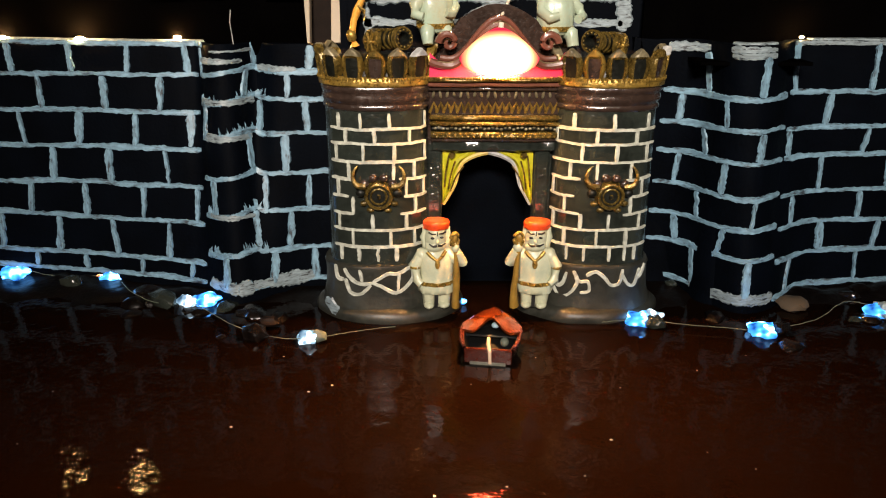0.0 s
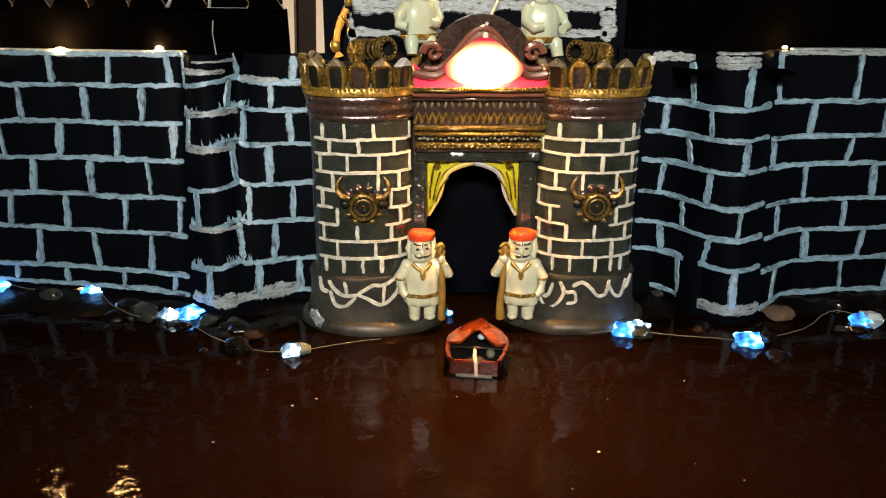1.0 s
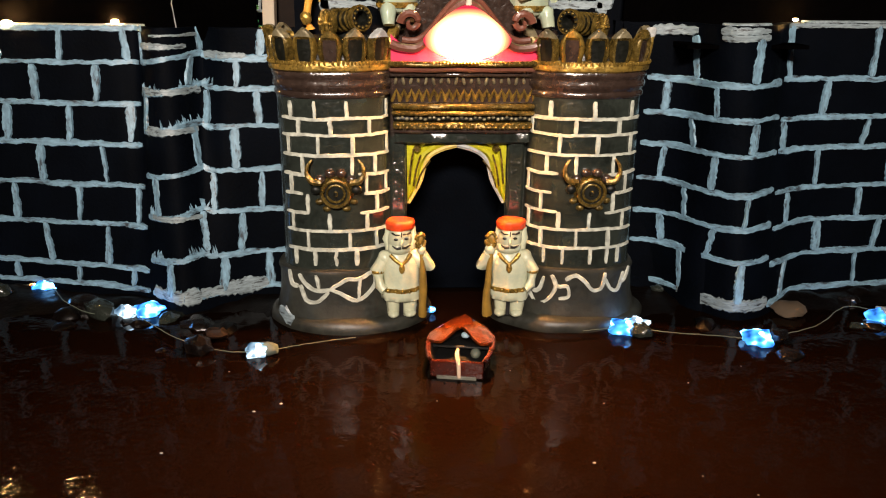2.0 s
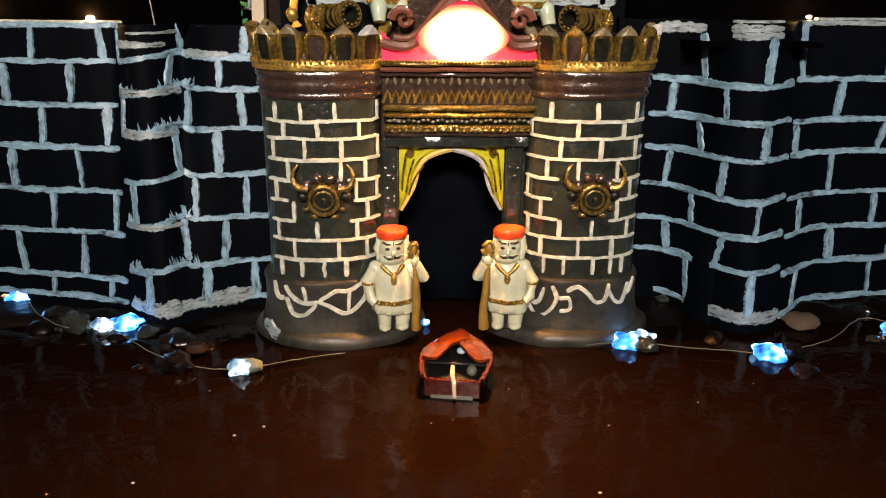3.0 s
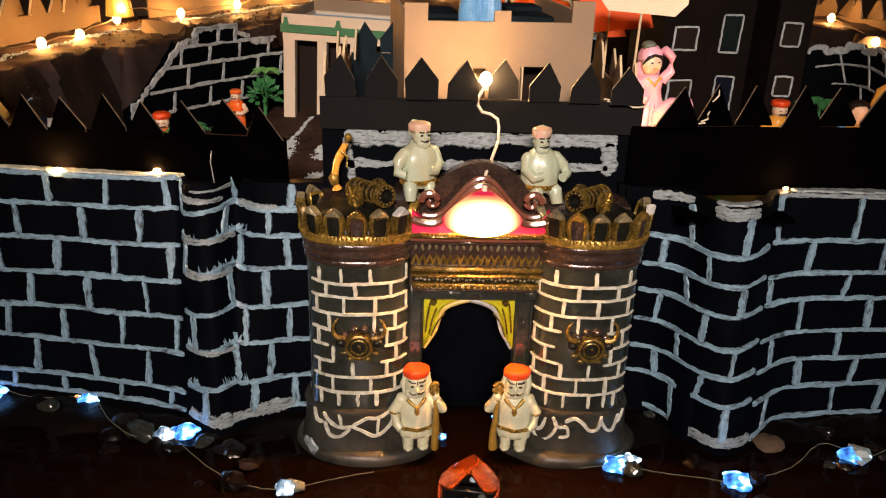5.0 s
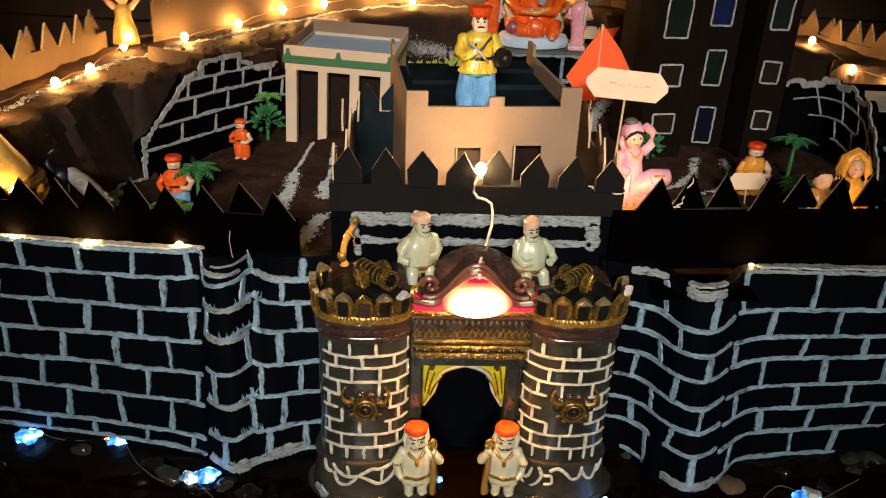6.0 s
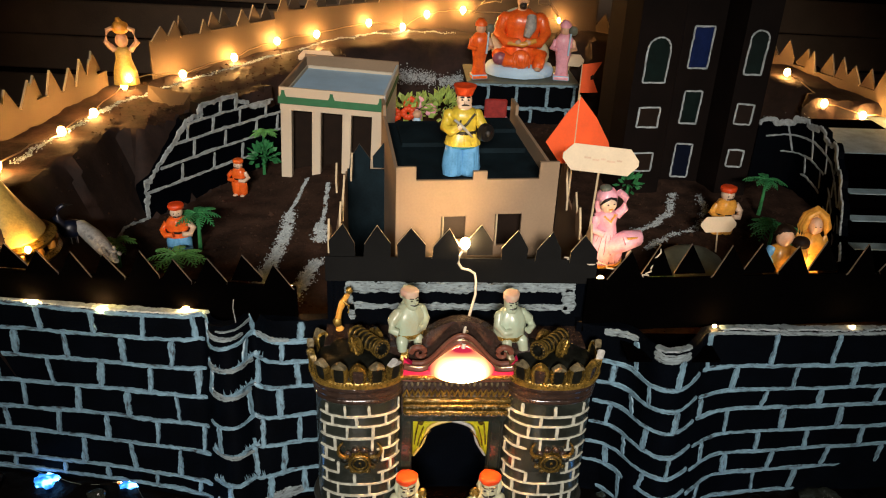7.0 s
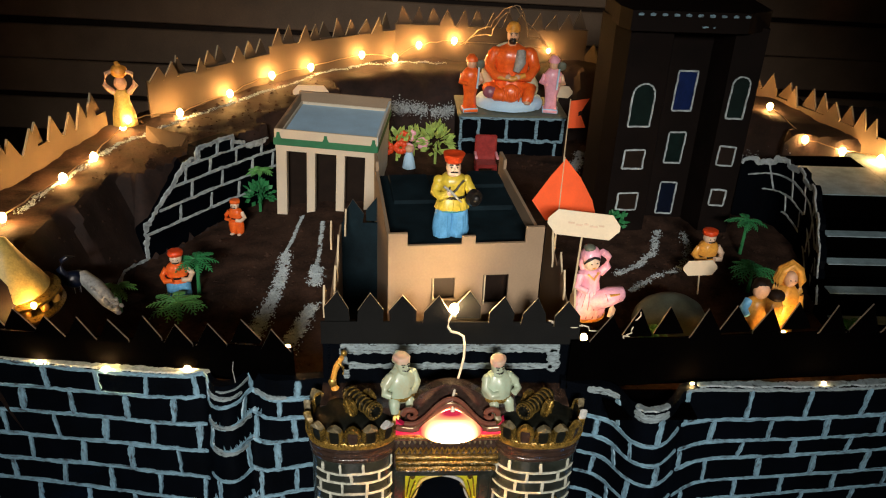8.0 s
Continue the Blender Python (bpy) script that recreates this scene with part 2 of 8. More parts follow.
L_DIODEA = glow("amber_diode", (1.0, 0.45, 0.12), 45)

# muddy water
M_WATER = bpy.data.materials.new("muddy_water")
M_WATER.use_nodes = True
_n, _l = M_WATER.node_tree.nodes, M_WATER.node_tree.links
_p = _n["Principled BSDF"]
_p.inputs["Base Color"].default_value = (0.0036, 0.0015, 0.0007, 1)
_p.inputs["Roughness"].default_value = 0.055
_p.inputs["IOR"].default_value = 1.33
_p.inputs["Specular IOR Level"].default_value = 0.08
_geo = _n.new("ShaderNodeNewGeometry")
_w = _n.new("ShaderNodeTexNoise")
_w.inputs["Scale"].default_value, _w.inputs["Detail"].default_value = 42.0, 4.0
_b = _n.new("ShaderNodeBump")
_b.inputs["Strength"].default_value, _b.inputs["Distance"].default_value = 0.20, 0.004
_l.new(_geo.outputs["Position"], _w.inputs["Vector"])
_l.new(_w.outputs["Fac"], _b.inputs["Height"])
_l.new(_b.outputs["Normal"], _p.inputs["Normal"])

# ---- mesh helpers; lengths in decimetres until linked ----
DM = 0.1


def put(name, bm, mats, parent=None, label="", smooth=True, at=(0, 0, 0), sharp=38):
    """Links a bmesh as one mesh; at: the origin of the thing, in decimetres, to which its corners are relative."""
    me = bpy.data.meshes.new(name)
    bm.transform(Matrix.Scale(DM, 4))
    bm.normal_update()
    bm.to_mesh(me)
    bm.free()
    for m in mats if isinstance(mats, (list, tuple)) else [mats]:
        me.materials.append(m)
    me.polygons.foreach_set("use_smooth", [smooth] * len(me.polygons))
    if smooth:
        me.set_sharp_from_angle(angle=radians(sharp))
    ob = new(name, me)
    ob.location = Vector(at) * DM
    ob.parent = parent
    if label:
        tagged(ob, label)
    return ob


def thing(name, at, label, category, group="", kind=""):
    ob = new(name)
    ob.empty_display_size = 0.01
    ob.location = Vector(at) * DM
    return tagged(ob, label, category, group, kind)


def setmi(bm, before, mi):
    bm.faces.ensure_lookup_table()
    for f in bm.faces[before:]:
        f.material_index = mi


def box(bm, c, s, mi=0, rot=(0, 0, 0), bev=0.0):
    k = len(bm.faces)
    m = Matrix.Translation(c) @ Euler([radians(a) for a in rot]).to_matrix().to_4x4() @ Matrix.Diagonal((*s, 1))
    v = bmesh.ops.create_cube(bm, size=1.0, matrix=m)["verts"]
    if bev:
        e = list({e for q in v for e in q.link_edges})
        bmesh.ops.bevel(bm, geom=e, offset=bev, segments=1, affect="EDGES", profile=0.5)
    setmi(bm, k, mi)


def ball(bm, c, r, mi=0, rot=(0, 0, 0), u=14, v=9):
    k = len(bm.faces)
    r = (r, r, r) if isinstance(r, (int, float)) else r
    m = Matrix.Translation(c) @ Euler([radians(a) for a in rot]).to_matrix().to_4x4() @ Matrix.Diagonal((*r, 1))
    bmesh.ops.create_uvsphere(bm, u_segments=u, v_segments=v, radius=1.0, matrix=m)
    setmi(bm, k, mi)


def cone(bm, a, b, r0, r1, mi=0, seg=12):
    k = len(bm.faces)
    a, b = Vector(a), Vector(b)
    d = b - a
    m = Matrix.Translation((a + b) / 2) @ d.to_track_quat("Z", "Y").to_matrix().to_4x4()
    bmesh.ops.create_cone(bm, cap_ends=True, segments=seg, radius1=r0, radius2=max(r1, 1e-4), depth=d.length, matrix=m)
    setmi(bm, k, mi)


def lathe(bm, prof, c=(0, 0, 0), seg=32, mi=0, sx=1.0, sy=1.0):
    k = len(bm.faces)
    rings = [[bm.verts.new((c[0] + r * sx * math.cos(2 * math.pi * i / seg), c[1] + r * sy * math.sin(2 * math.pi * i / seg), c[2] + z)) for i in range(seg)] for r, z in prof]
    for a, b in zip(rings, rings[1:]):
        for i in range(seg):
            bm.faces.new((a[i], a[(i + 1) % seg], b[(i + 1) % seg], b[i]))
    bm.faces.new(list(reversed(rings[0])))
    bm.faces.new(rings[-1])
    setmi(bm, k, mi)


def tube(bm, pts, r, mi=0, seg=6):
    k = len(bm.faces)
    pts = [Vector(p) for p in pts]
    rings = []
    for i, p in enumerate(pts):
        d = (pts[min(i + 1, len(pts) - 1)] - pts[max(i - 1, 0)]).normalized()
        q = d.to_track_quat("Z", "Y")
        rr = r[i] if isinstance(r, (list, tuple)) else r
        rings.append([bm.verts.new(p + q @ Vector((rr * math.cos(2 * math.pi * j / seg), rr * math.sin(2 * math.pi * j / seg), 0))) for j in range(seg)])
    for a, b in zip(rings, rings[1:]):
        for j in range(seg):
            bm.faces.new((a[j], a[(j + 1) % seg], b[(j + 1) % seg], b[j]))
    bm.faces.new(list(reversed(rings[0])))
    bm.faces.new(rings[-1])
    setmi(bm, k, mi)


def plate(bm, outline, thick, m=None, mi=0, rim=None):
    """A flat sheet with the outline (x, z) in its own plane, its front at y = 0, with its thickness behind; rim: the cut edge's material."""
    m = m or Matrix()
    k = len(bm.faces)
    f = [bm.verts.new(m @ Vector((x, 0, z))) for x, z in outline]
    b = [bm.verts.new(m @ Vector((x, thick, z))) for x, z in outline]
    front, back = bm.faces.new(f), bm.faces.new(list(reversed(b)))
    sides = [bm.faces.new((f[i], b[i], b[(i + 1) % len(f)], f[(i + 1) % len(f)])) for i in range(len(f))]
    setmi(bm, k, mi)
    if rim is not None:
        for s in sides:
            s.material_index = rim
    bmesh.ops.recalc_face_normals(bm, faces=[front, back, *sides])


def ribbon(pts, normals, width, rough=0.25, lift=0.012, seed=0, comb=0.0):
    """A brush stroke of thick paint along pts, on a surface with those normals: ragged edges, a low crown; comb: dry bristle marks above it."""
    rnd = random.Random(seed)
    bm = bmesh.new()
    pts = [Vector(p) for p in pts]
    nor = [Vector(v) for v in (normals if isinstance(normals, list) else [normals] * len(pts))]
    way = []
    for i in range(len(pts) - 1):
        k = max(1, round((pts[i + 1] - pts[i]).length / (0.008 if comb else 0.02)))
        way += [(pts[i].lerp(pts[i + 1], j / k), nor[i].lerp(nor[i + 1], j / k).normalized()) for j in range(k)]
    way.append((pts[-1], nor[-1]))
    n, so, rows = len(way), rnd.uniform(0, 90), []
    s_ = 0.0
    for i, (p, nn) in enumerate(way):
        d = (way[min(i + 1, n - 1)][0] - way[max(i - 1, 0)][0]).normalized()
        s_ += (p - way[max(i - 1, 0)][0]).length
        s = nn.cross(d).normalized()
        q1, q2 = noise.noise((s_ * 3.5, so, 0)), noise.noise((s_ * 12, so, 5))
        q3, q4 = noise.noise((s_ * 12, so, 9)), noise.noise((s_ * 4, so, 13))
        e = (0.62, 0.9)[min(1, min(i, n - 1 - i))] if min(i, n - 1 - i) < 2 else 1.0
        k = 0.5 * width * e
        a = k * max(0.15, 1 + rough * (1.6 * q1 + 0.75 * q2 + rnd.uniform(-0.5, 0.5)))
        b = k * max(0.15, 1 + rough * (1.6 * q1 + 0.75 * q3 + rnd.uniform(-0.5, 0.5)))
        if comb and q4 > -0.2 and rnd.random() < 0.4:
            b += comb * rnd.random()
        c = width * 0.25 * rough * q4
        rows.append([bm.verts.new(p + s * o + nn * h) for o, h in ((c - a, -0.004), (c - a * 0.8, lift), (c + b * 0.8, lift), (c + b, -0.004))])
    for a, b in zip(rows, rows[1:]):
        for j in range(3):
            bm.faces.new((a[j], a[j + 1], b[j + 1], b[j]))
    bm.faces.new(rows[0][::-1])
    bm.faces.new(rows[-1])
    bmesh.ops.recalc_face_normals(bm, faces=bm.faces)
    return bm


def line(a, b, n, wob, rnd):
    a, b = Vector(a), Vector(b)
    return [a.lerp(b, i / n) + Vector((rnd.uniform(-wob, wob), 0, rnd.uniform(-wob, wob))) for i in range(n + 1)]


def curve_through(pts, k=6):
    """Points of a smooth curve through control points of any size."""
    p = [Vector(q) for q in pts]
    out = []
    for i in range(len(p) - 1):
        a, b, c, d = p[max(i - 1, 0)], p[i], p[i + 1], p[min(i + 2, len(p) - 1)]
        for j in range(k):
            t = j / k
            out.append(0.5 * (2 * b + (c - a) * t + (2 * a - 5 * b + 4 * c - d) * t * t + (3 * b - a - 3 * c + d) * t ** 3))
    return out + [p[-1]]


def smooth_poly(poly, rounds=2):
    """Corner cutting, so that folds run round as in bent card."""
    for _ in range(rounds):
        out = [poly[0]]
        for (x0, y0), (x1, y1) in zip(poly, poly[1:]):
            out += [(0.75 * x0 + 0.25 * x1, 0.75 * y0 + 0.25 * y1), (0.25 * x0 + 0.75 * x1, 0.25 * y0 + 0.75 * y1)]
        poly = out + [poly[-1]]
    return poly

# ---- water, bank, room ----
bm = bmesh.new()
bmesh.ops.create_grid(bm, x_segments=2, y_segments=2, size=1, matrix=Matrix.Translation((0, -9.45, 0)) @ Matrix.Diagonal((13, 10.75, 1, 1)))
tagged(put("water", bm, M_WATER, smooth=False), "still dark muddy brown water before the toy fort", "water", kind="structure")


def bank_z(x, y):
    # the water runs on into the gate passage
    return -0.25 - 0.35 * max(0.0, 1 - (abs(x + 0.06) / 0.42) ** 6) + 0.30 * max(0.0, min(1.0, (y + 0.75 - 0.06 * abs(x)) / 0.9)) + 0.07 * noise.noise((x * 2.1, y * 2.1, 0)) + 0.04 * noise.noise((x * 6, y * 6, 3))


bm = bmesh.new()
NX, NY = 150, 22
grid = [[bm.verts.new((-8 + 16 * i / NX, -1.3 + 2.6 * j / NY, bank_z(-8 + 16 * i / NX, -1.3 + 2.6 * j / NY))) for i in range(NX + 1)] for j in range(NY + 1)]
for j in range(NY):
    for i in range(NX):
        bm.faces.new((grid[j][i], grid[j][i + 1], grid[j + 1][i + 1], grid[j + 1][i]))
tagged(put("mud_bank", bm, M_MUD), "wet dark mud bank at the foot of the walls", "ground", kind="structure")

bm = bmesh.new()
box(bm, (0, 0, -1.3), (40, 64, 0.4))
tagged(put("floor", bm, M_ROOM, smooth=False), "plain floor under the model", "floor", kind="structure")
# unseen ceiling and walls, added to close off bounced light and reflections
bm = bmesh.new()
box(bm, (0, 0, 26.2), (40, 64, 0.4))
tagged(put("ceiling", bm, M_ROOM, smooth=False), "plain unseen ceiling added to close the room", "ceiling", kind="structure")
for nm, c, s in (("wall_west", (-19.8, 0, 12.4), (0.4, 63.2, 27.1)), ("wall_east", (19.8, 0, 12.4), (0.4, 63.2, 27.1))):
    bm = bmesh.new()
    box(bm, c, s)
    tagged(put(nm, bm, M_ROOM, smooth=False), "plain unseen room wall added to close the room", "wall", kind="structure")
# added wall, out of view; its opening lets the front fill through
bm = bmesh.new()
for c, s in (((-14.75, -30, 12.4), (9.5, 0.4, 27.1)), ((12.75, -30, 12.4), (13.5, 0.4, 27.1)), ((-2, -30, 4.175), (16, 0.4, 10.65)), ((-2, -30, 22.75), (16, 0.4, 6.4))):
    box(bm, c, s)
tagged(put("wall_south", bm, M_ROOM, smooth=False), "unseen added room wall with an opening for the fill lamp", "wall", kind="structure")
# the boarded wall behind the fort: broad boards with dark gaps
bm = bmesh.new()
box(bm, (0, 16.3, 12.4), (39.2, 0.4, 27.1))
north = tagged(put("wall_north", bm, M_DOORB, smooth=False), "dark brown boarded wall behind the fort", "wall", kind="structure")
# boards above the fort are out of view, added for their water reflection
for k in range(25):
    bm = bmesh.new()
    box(bm, (0, 15.98, 0.20 + 1.05 * k), (39.0, 0.14, 0.93), rot=(0, 1.3 + 0.3 * math.sin(k * 2.3), 0), bev=0.03)
    put("board", bm, M_PLANK, north, smooth=False)

# ---- ground inside the fort ----
EDGE = [(-4.95, 0.9), (-4.9, 3.0), (-4.85, 4.3), (-4.73, 5.5), (-3.7, 6.95), (-2.9, 7.9), (-1.6, 9.5), (0.2, 10.1), (3.2, 10.4), (5.6, 9.3), (6.9, 7.6), (9.5, 7.0)]
STEEP = [0.75, 0.8, 0.6, 0.14, 0.14, 0.5, 1.3, 1.4, 1.2, 0.8, 0.3]


def yard_z(x, y):
    z = 1.34 + 0.12 * min(max(x + 4.2, 0), 3.2) + 0.03 * min(max(y - 3, 0), 5)
    best, side, wide = 1e9, 1.0, 1.0
    for (x0, y0), (x1, y1), w in zip(EDGE, EDGE[1:], STEEP):
        dx, dy = x1 - x0, y1 - y0
        t = max(0.0, min(1.0, ((x - x0) * dx + (y - y0) * dy) / (dx * dx + dy * dy)))
        ex, ey = x - x0 - t * dx, y - y0 - t * dy
        d = math.hypot(ex, ey)
        if d < best - 1e-9:
            best, side, wide = d, dx * ey - dy * ex, w
    top = 2.86 + 0.06 * max(0.0, y - 6.0) + (0.10 if x > 3 else 0)
    if side > 0:
        t = min(1.0, best / wide)
        z += (top - z) * t * t * (3 - 2 * t)
        z -= 1.3 * min(2.6, max(0.0, best - 2.35))
    n = noise.noise((x * 1.3, y * 1.3, 5)) * 0.06 + noise.noise((x * 4.5, y * 4.5, 9)) * 0.035 + noise.noise((x * 13, y * 13, 2)) * 0.014
    return z + n


bm = bmesh.new()
NX, NY = 190, 145
xs = [-10.5 + 21.5 * i / NX for i in range(NX + 1)]
ys = [1.0 + 13.5 * j / NY for j in range(NY + 1)]
grid = [[bm.verts.new((x, y, yard_z(x, y))) for x in xs] for y in ys]
for j in range(NY):
    for i in range(NX):
        bm.faces.new((grid[j][i], grid[j][i + 1], grid[j + 1][i + 1], grid[j + 1][i]))
# steep faces and high back faces get the darker soil
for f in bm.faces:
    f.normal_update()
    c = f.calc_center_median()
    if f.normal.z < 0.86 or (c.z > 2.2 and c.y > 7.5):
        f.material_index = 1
tagged(put("ground", bm, [M_SOIL, M_SLOPE]), "dark brown soil ground inside the toy fort, heaped up at its rim", "ground", kind="structure")

# ---- front walls of bent card with painted brickwork ----
LEFT_TOP = [(-9.5, 1.75), (-5.2, 1.11), (-4.0, 0.88), (-3.0, 0.78), (-2.86, 0.86), (-2.77, 0.84), (-2.70, 0.62), (-2.54, 0.54), (-2.38, 0.64), (-2.29, 0.92), (-2.20, 0.86), (-2.05, 0.68), (-1.72, 0.70), (-1.3, 0.75)]
LEFT_FOOT = [(-9.5, 1.6), (-5.2, 0.95), (-4.06, 0.75), (-3.5, 0.62), (-3.0, 0.50), (-2.75, 0.36), (-2.5, 0.12), (-2.32, 0.17), (-2.09, 0.35), (-1.79, 0.52), (-1.3, 0.60)]
RIGHT_TOP = [(1.3, 0.6), (1.67, 0.5), (1.86, 0.45), (1.99, 0.34), (2.04, 0.10), (2.16, -0.04), (2.39, 0.0), (2.61, 0.24), (2.73, 0.43), (3.12, 0.44), (3.86, 0.43), (4.44, 0.44), (5.21, 0.48), (9.5, 1.0)]
RIGHT_FOOT = [(1.3, 0.75), (1.75, 0.69), (1.93, 0.53), (2.06, 0.32), (2.19, 0.11), (2.33, -0.08), (2.48, -0.11), (2.74, 0.02), (3.06, 0.39), (3.28, 0.48), (3.78, 0.53), (4.19, 0.59), (9.5, 1.1)]
HIGH, RHIGH = 2.42, 2.50


def surface(top, foot):
    t, f = (np.array(smooth_poly(p, 2)) for p in (top, foot))

    def y(x, z):
        k = min(1.0, max(0.0, z / HIGH))
        return float(k * np.interp(x, t[:, 0], t[:, 1]) + (1 - k) * np.interp(x, f[:, 0], f[:, 1]))

    def normal(x, z):
        e = 0.02
        return Vector((y(x + e, z) - y(x - e, z), -2 * e, (y(x, z + e) - y(x, z - e)) * 1.0)).normalized()

    return y, normal


LY, LN = surface(LEFT_TOP, LEFT_FOOT)
RY, RN = surface(RIGHT_TOP, RIGHT_FOOT)


def front_wall(name, ysurf, x0, x1, label, HIGH=HIGH):
    bm = bmesh.new()
    n, zs = 260, [-0.25, 0.0, 0.3, 0.6, 0.9, 1.2, 1.5, 1.8, 2.1, 2.3, HIGH - 0.02, HIGH]
    cols = []
    for i in range(n + 1):
        x = x0 + (x1 - x0) * i / n
        col = [bm.verts.new((x, ysurf(x, z) + 0.012 * noise.noise((x * 3, z * 3, 1)), z + (0.012 * noise.noise((x * 5, 0, 4)) if z == HIGH else 0))) for z in zs]
        col += [bm.verts.new((x, ysurf(x, HIGH) + 0.13, HIGH)), bm.verts.new((x, ysurf(x, HIGH) + 0.14, -0.25))]
        cols.append(col)
    for a, b in zip(cols, cols[1:]):
        for j in range(len(a) - 1):
            bm.faces.new((a[j], b[j], b[j + 1], a[j + 1]))
    bmesh.ops.recalc_face_normals(bm, faces=bm.faces)
    return tagged(put(name, bm, M_WALL), label, "wall", kind="structure")


def stroke(parent, pts, normals, width, mat_=None, seed=0, rough=0.25, name="painted_joint", lift=0.012, comb=0.0):
    return put(name, ribbon(pts, normals, width, rough, lift, seed, comb), mat_ or M_LINE, parent)


def painted_wall(parent, ysurf, nsurf, x0, x1, rows, lines_z, seed, breaks=()):
    """Rows of painted joints: each row has the x of its upright strokes; lines_z(x, k): the height of the k-th line."""
    rnd = random.Random(seed)
    for k in range(len(rows)):
        for a, b in zip((x0, *breaks), (*breaks, x1)):
            n, ga = max(6, int((b - a) / 0.055)), 0.04 if breaks and a == breaks[0] else 0.0
            pts, nor = [], []
            for i in range(n + 1):
                x = a + ga + (b - a - ga) * i / n
                z = lines_z(x, k + 1) + 0.014 * noise.noise((x * 2.2, k * 7.1, seed)) + rnd.uniform(-0.006, 0.006)
                pts.append((x, ysurf(x, z) - 0.004, z))
                nor.append(nsurf(x, z))
            stroke(parent, pts, nor, rnd.uniform(0.045, 0.060), seed=rnd.random(), rough=0.34, comb=0.085 if breaks and a == breaks[0] and b < 0 and k not in (0, 3) else 0.0)
        for x in rows[k]:
            if not x0 < x < x1:
                continue
            za, zb = lines_z(x, k) - 0.02, lines_z(x, k + 1) + 0.02
            lean = rnd.uniform(-0.035, 0.035)
            pts = []
            for i in range(6):
                z = za + (zb - za) * i / 5
                xx = x + lean * (i / 5 - 0.5) + rnd.uniform(-0.006, 0.006)
                pts.append((xx, ysurf(xx, z) - 0.006, z))
            stroke(parent, pts, nsurf(x, (za + zb) / 2), rnd.uniform(0.052, 0.076), M_LINEV, seed=rnd.random(), rough=0.34, lift=0.015)


wall_l = front_wall("wall_front_left", LY, -9.4, -1.32, "black card fort wall painted with white brick joints and one bulging fold")
wall_r = front_wall("wall_front_right", RY, 1.32, 9.4, "black card fort wall painted with white brick joints round a bulging bastion", RHIGH)


def left_z(x, k):
    flat = (2.43, 2.12, 1.77, 1.42, 1.06, 0.70, 0.31, 0.13)[k]
    fold = (2.43, 2.17, 1.91, 1.59, 1.21, 0.85, 0.47, 0.13)[k]
    t = min(1.0, max(0.0, (x + 2.80) / 0.03))
    if t > 0.5 and x < -2.25 and k < 7:
        fold += -0.05 + 0.16 * (x + 2.8)
    return flat + (fold - flat) * t + (0.03 * (x + 4) if x < -4 and k < 5 else 0)


def right_z(x, k):
    flat = (2.50, 2.04, 1.71, 1.44, 1.08, 0.77, 0.45, 0.09)[k]
    fold = (2.42, 2.03, 1.74, 1.45, 1.12, 0.82, 0.53, 0.14)[k]
    t = min(1.0, max(0.0, (x - 2.70) / 0.03))
    return fold + (flat - fold) * t


even = [-4.68 - 0.61 * i for i in range(7, 0, -1)]
odd = [-4.40 - 0.61 * i for i in range(7, 0, -1)]
L_ROWS = [even + [-4.68, -4.05, -3.47, -2.91, -2.75, -2.29, -1.72], odd + [-4.40, -3.74, -3.18, -2.34, -1.94], even + [-4.64, -4.03, -3.45, -2.90, -2.71, -2.22, -1.77], odd + [-4.35, -3.75, -3.16, -2.31, -1.97], even + [-4.64, -4.04, -3.43, -2.87, -2.65, -2.18, -1.77], odd + [-4.38, -3.77, -3.19, -2.26, -1.95], even + [-4.66, -4.12, -3.50, -2.96, -2.55, -2.11, -1.73]]
painted_wall(wall_l, LY, LN, -9.3, -1.45, L_ROWS, left_z, 11, (-2.80, -2.16))
far_a = [3.55 + 0.72 * i for i in range(1, 8)]
far_b = [3.17 + 0.72 * i for i in range(1, 8)]
R_ROWS = [[1.97, 2.36, 2.79, 3.55] + far_a, [1.79, 2.09, 3.17] + far_b, [2.00, 2.40, 2.78, 3.59] + far_a, [1.82, 2.13, 3.19] + far_b, [2.00, 2.40, 2.90, 3.65] + far_a, [1.86, 2.17, 3.30] + far_b, [2.02, 2.41, 2.94, 3.74] + far_a]
painted_wall(wall_r, RY, RN, 1.62, 9.3, R_ROWS, right_z, 23, (2.70,))
# added sheet that blacks out the gap behind the bastion
bm = bmesh.new()
box(bm, (2.30, 0.36, 2.33), (1.0, 0.52, 0.03))
tagged(put("bastion_gap_cover", bm, M_CARD, smooth=False), "added black sheet over the dark gap behind the bulging bastion", "wall", kind="structure")
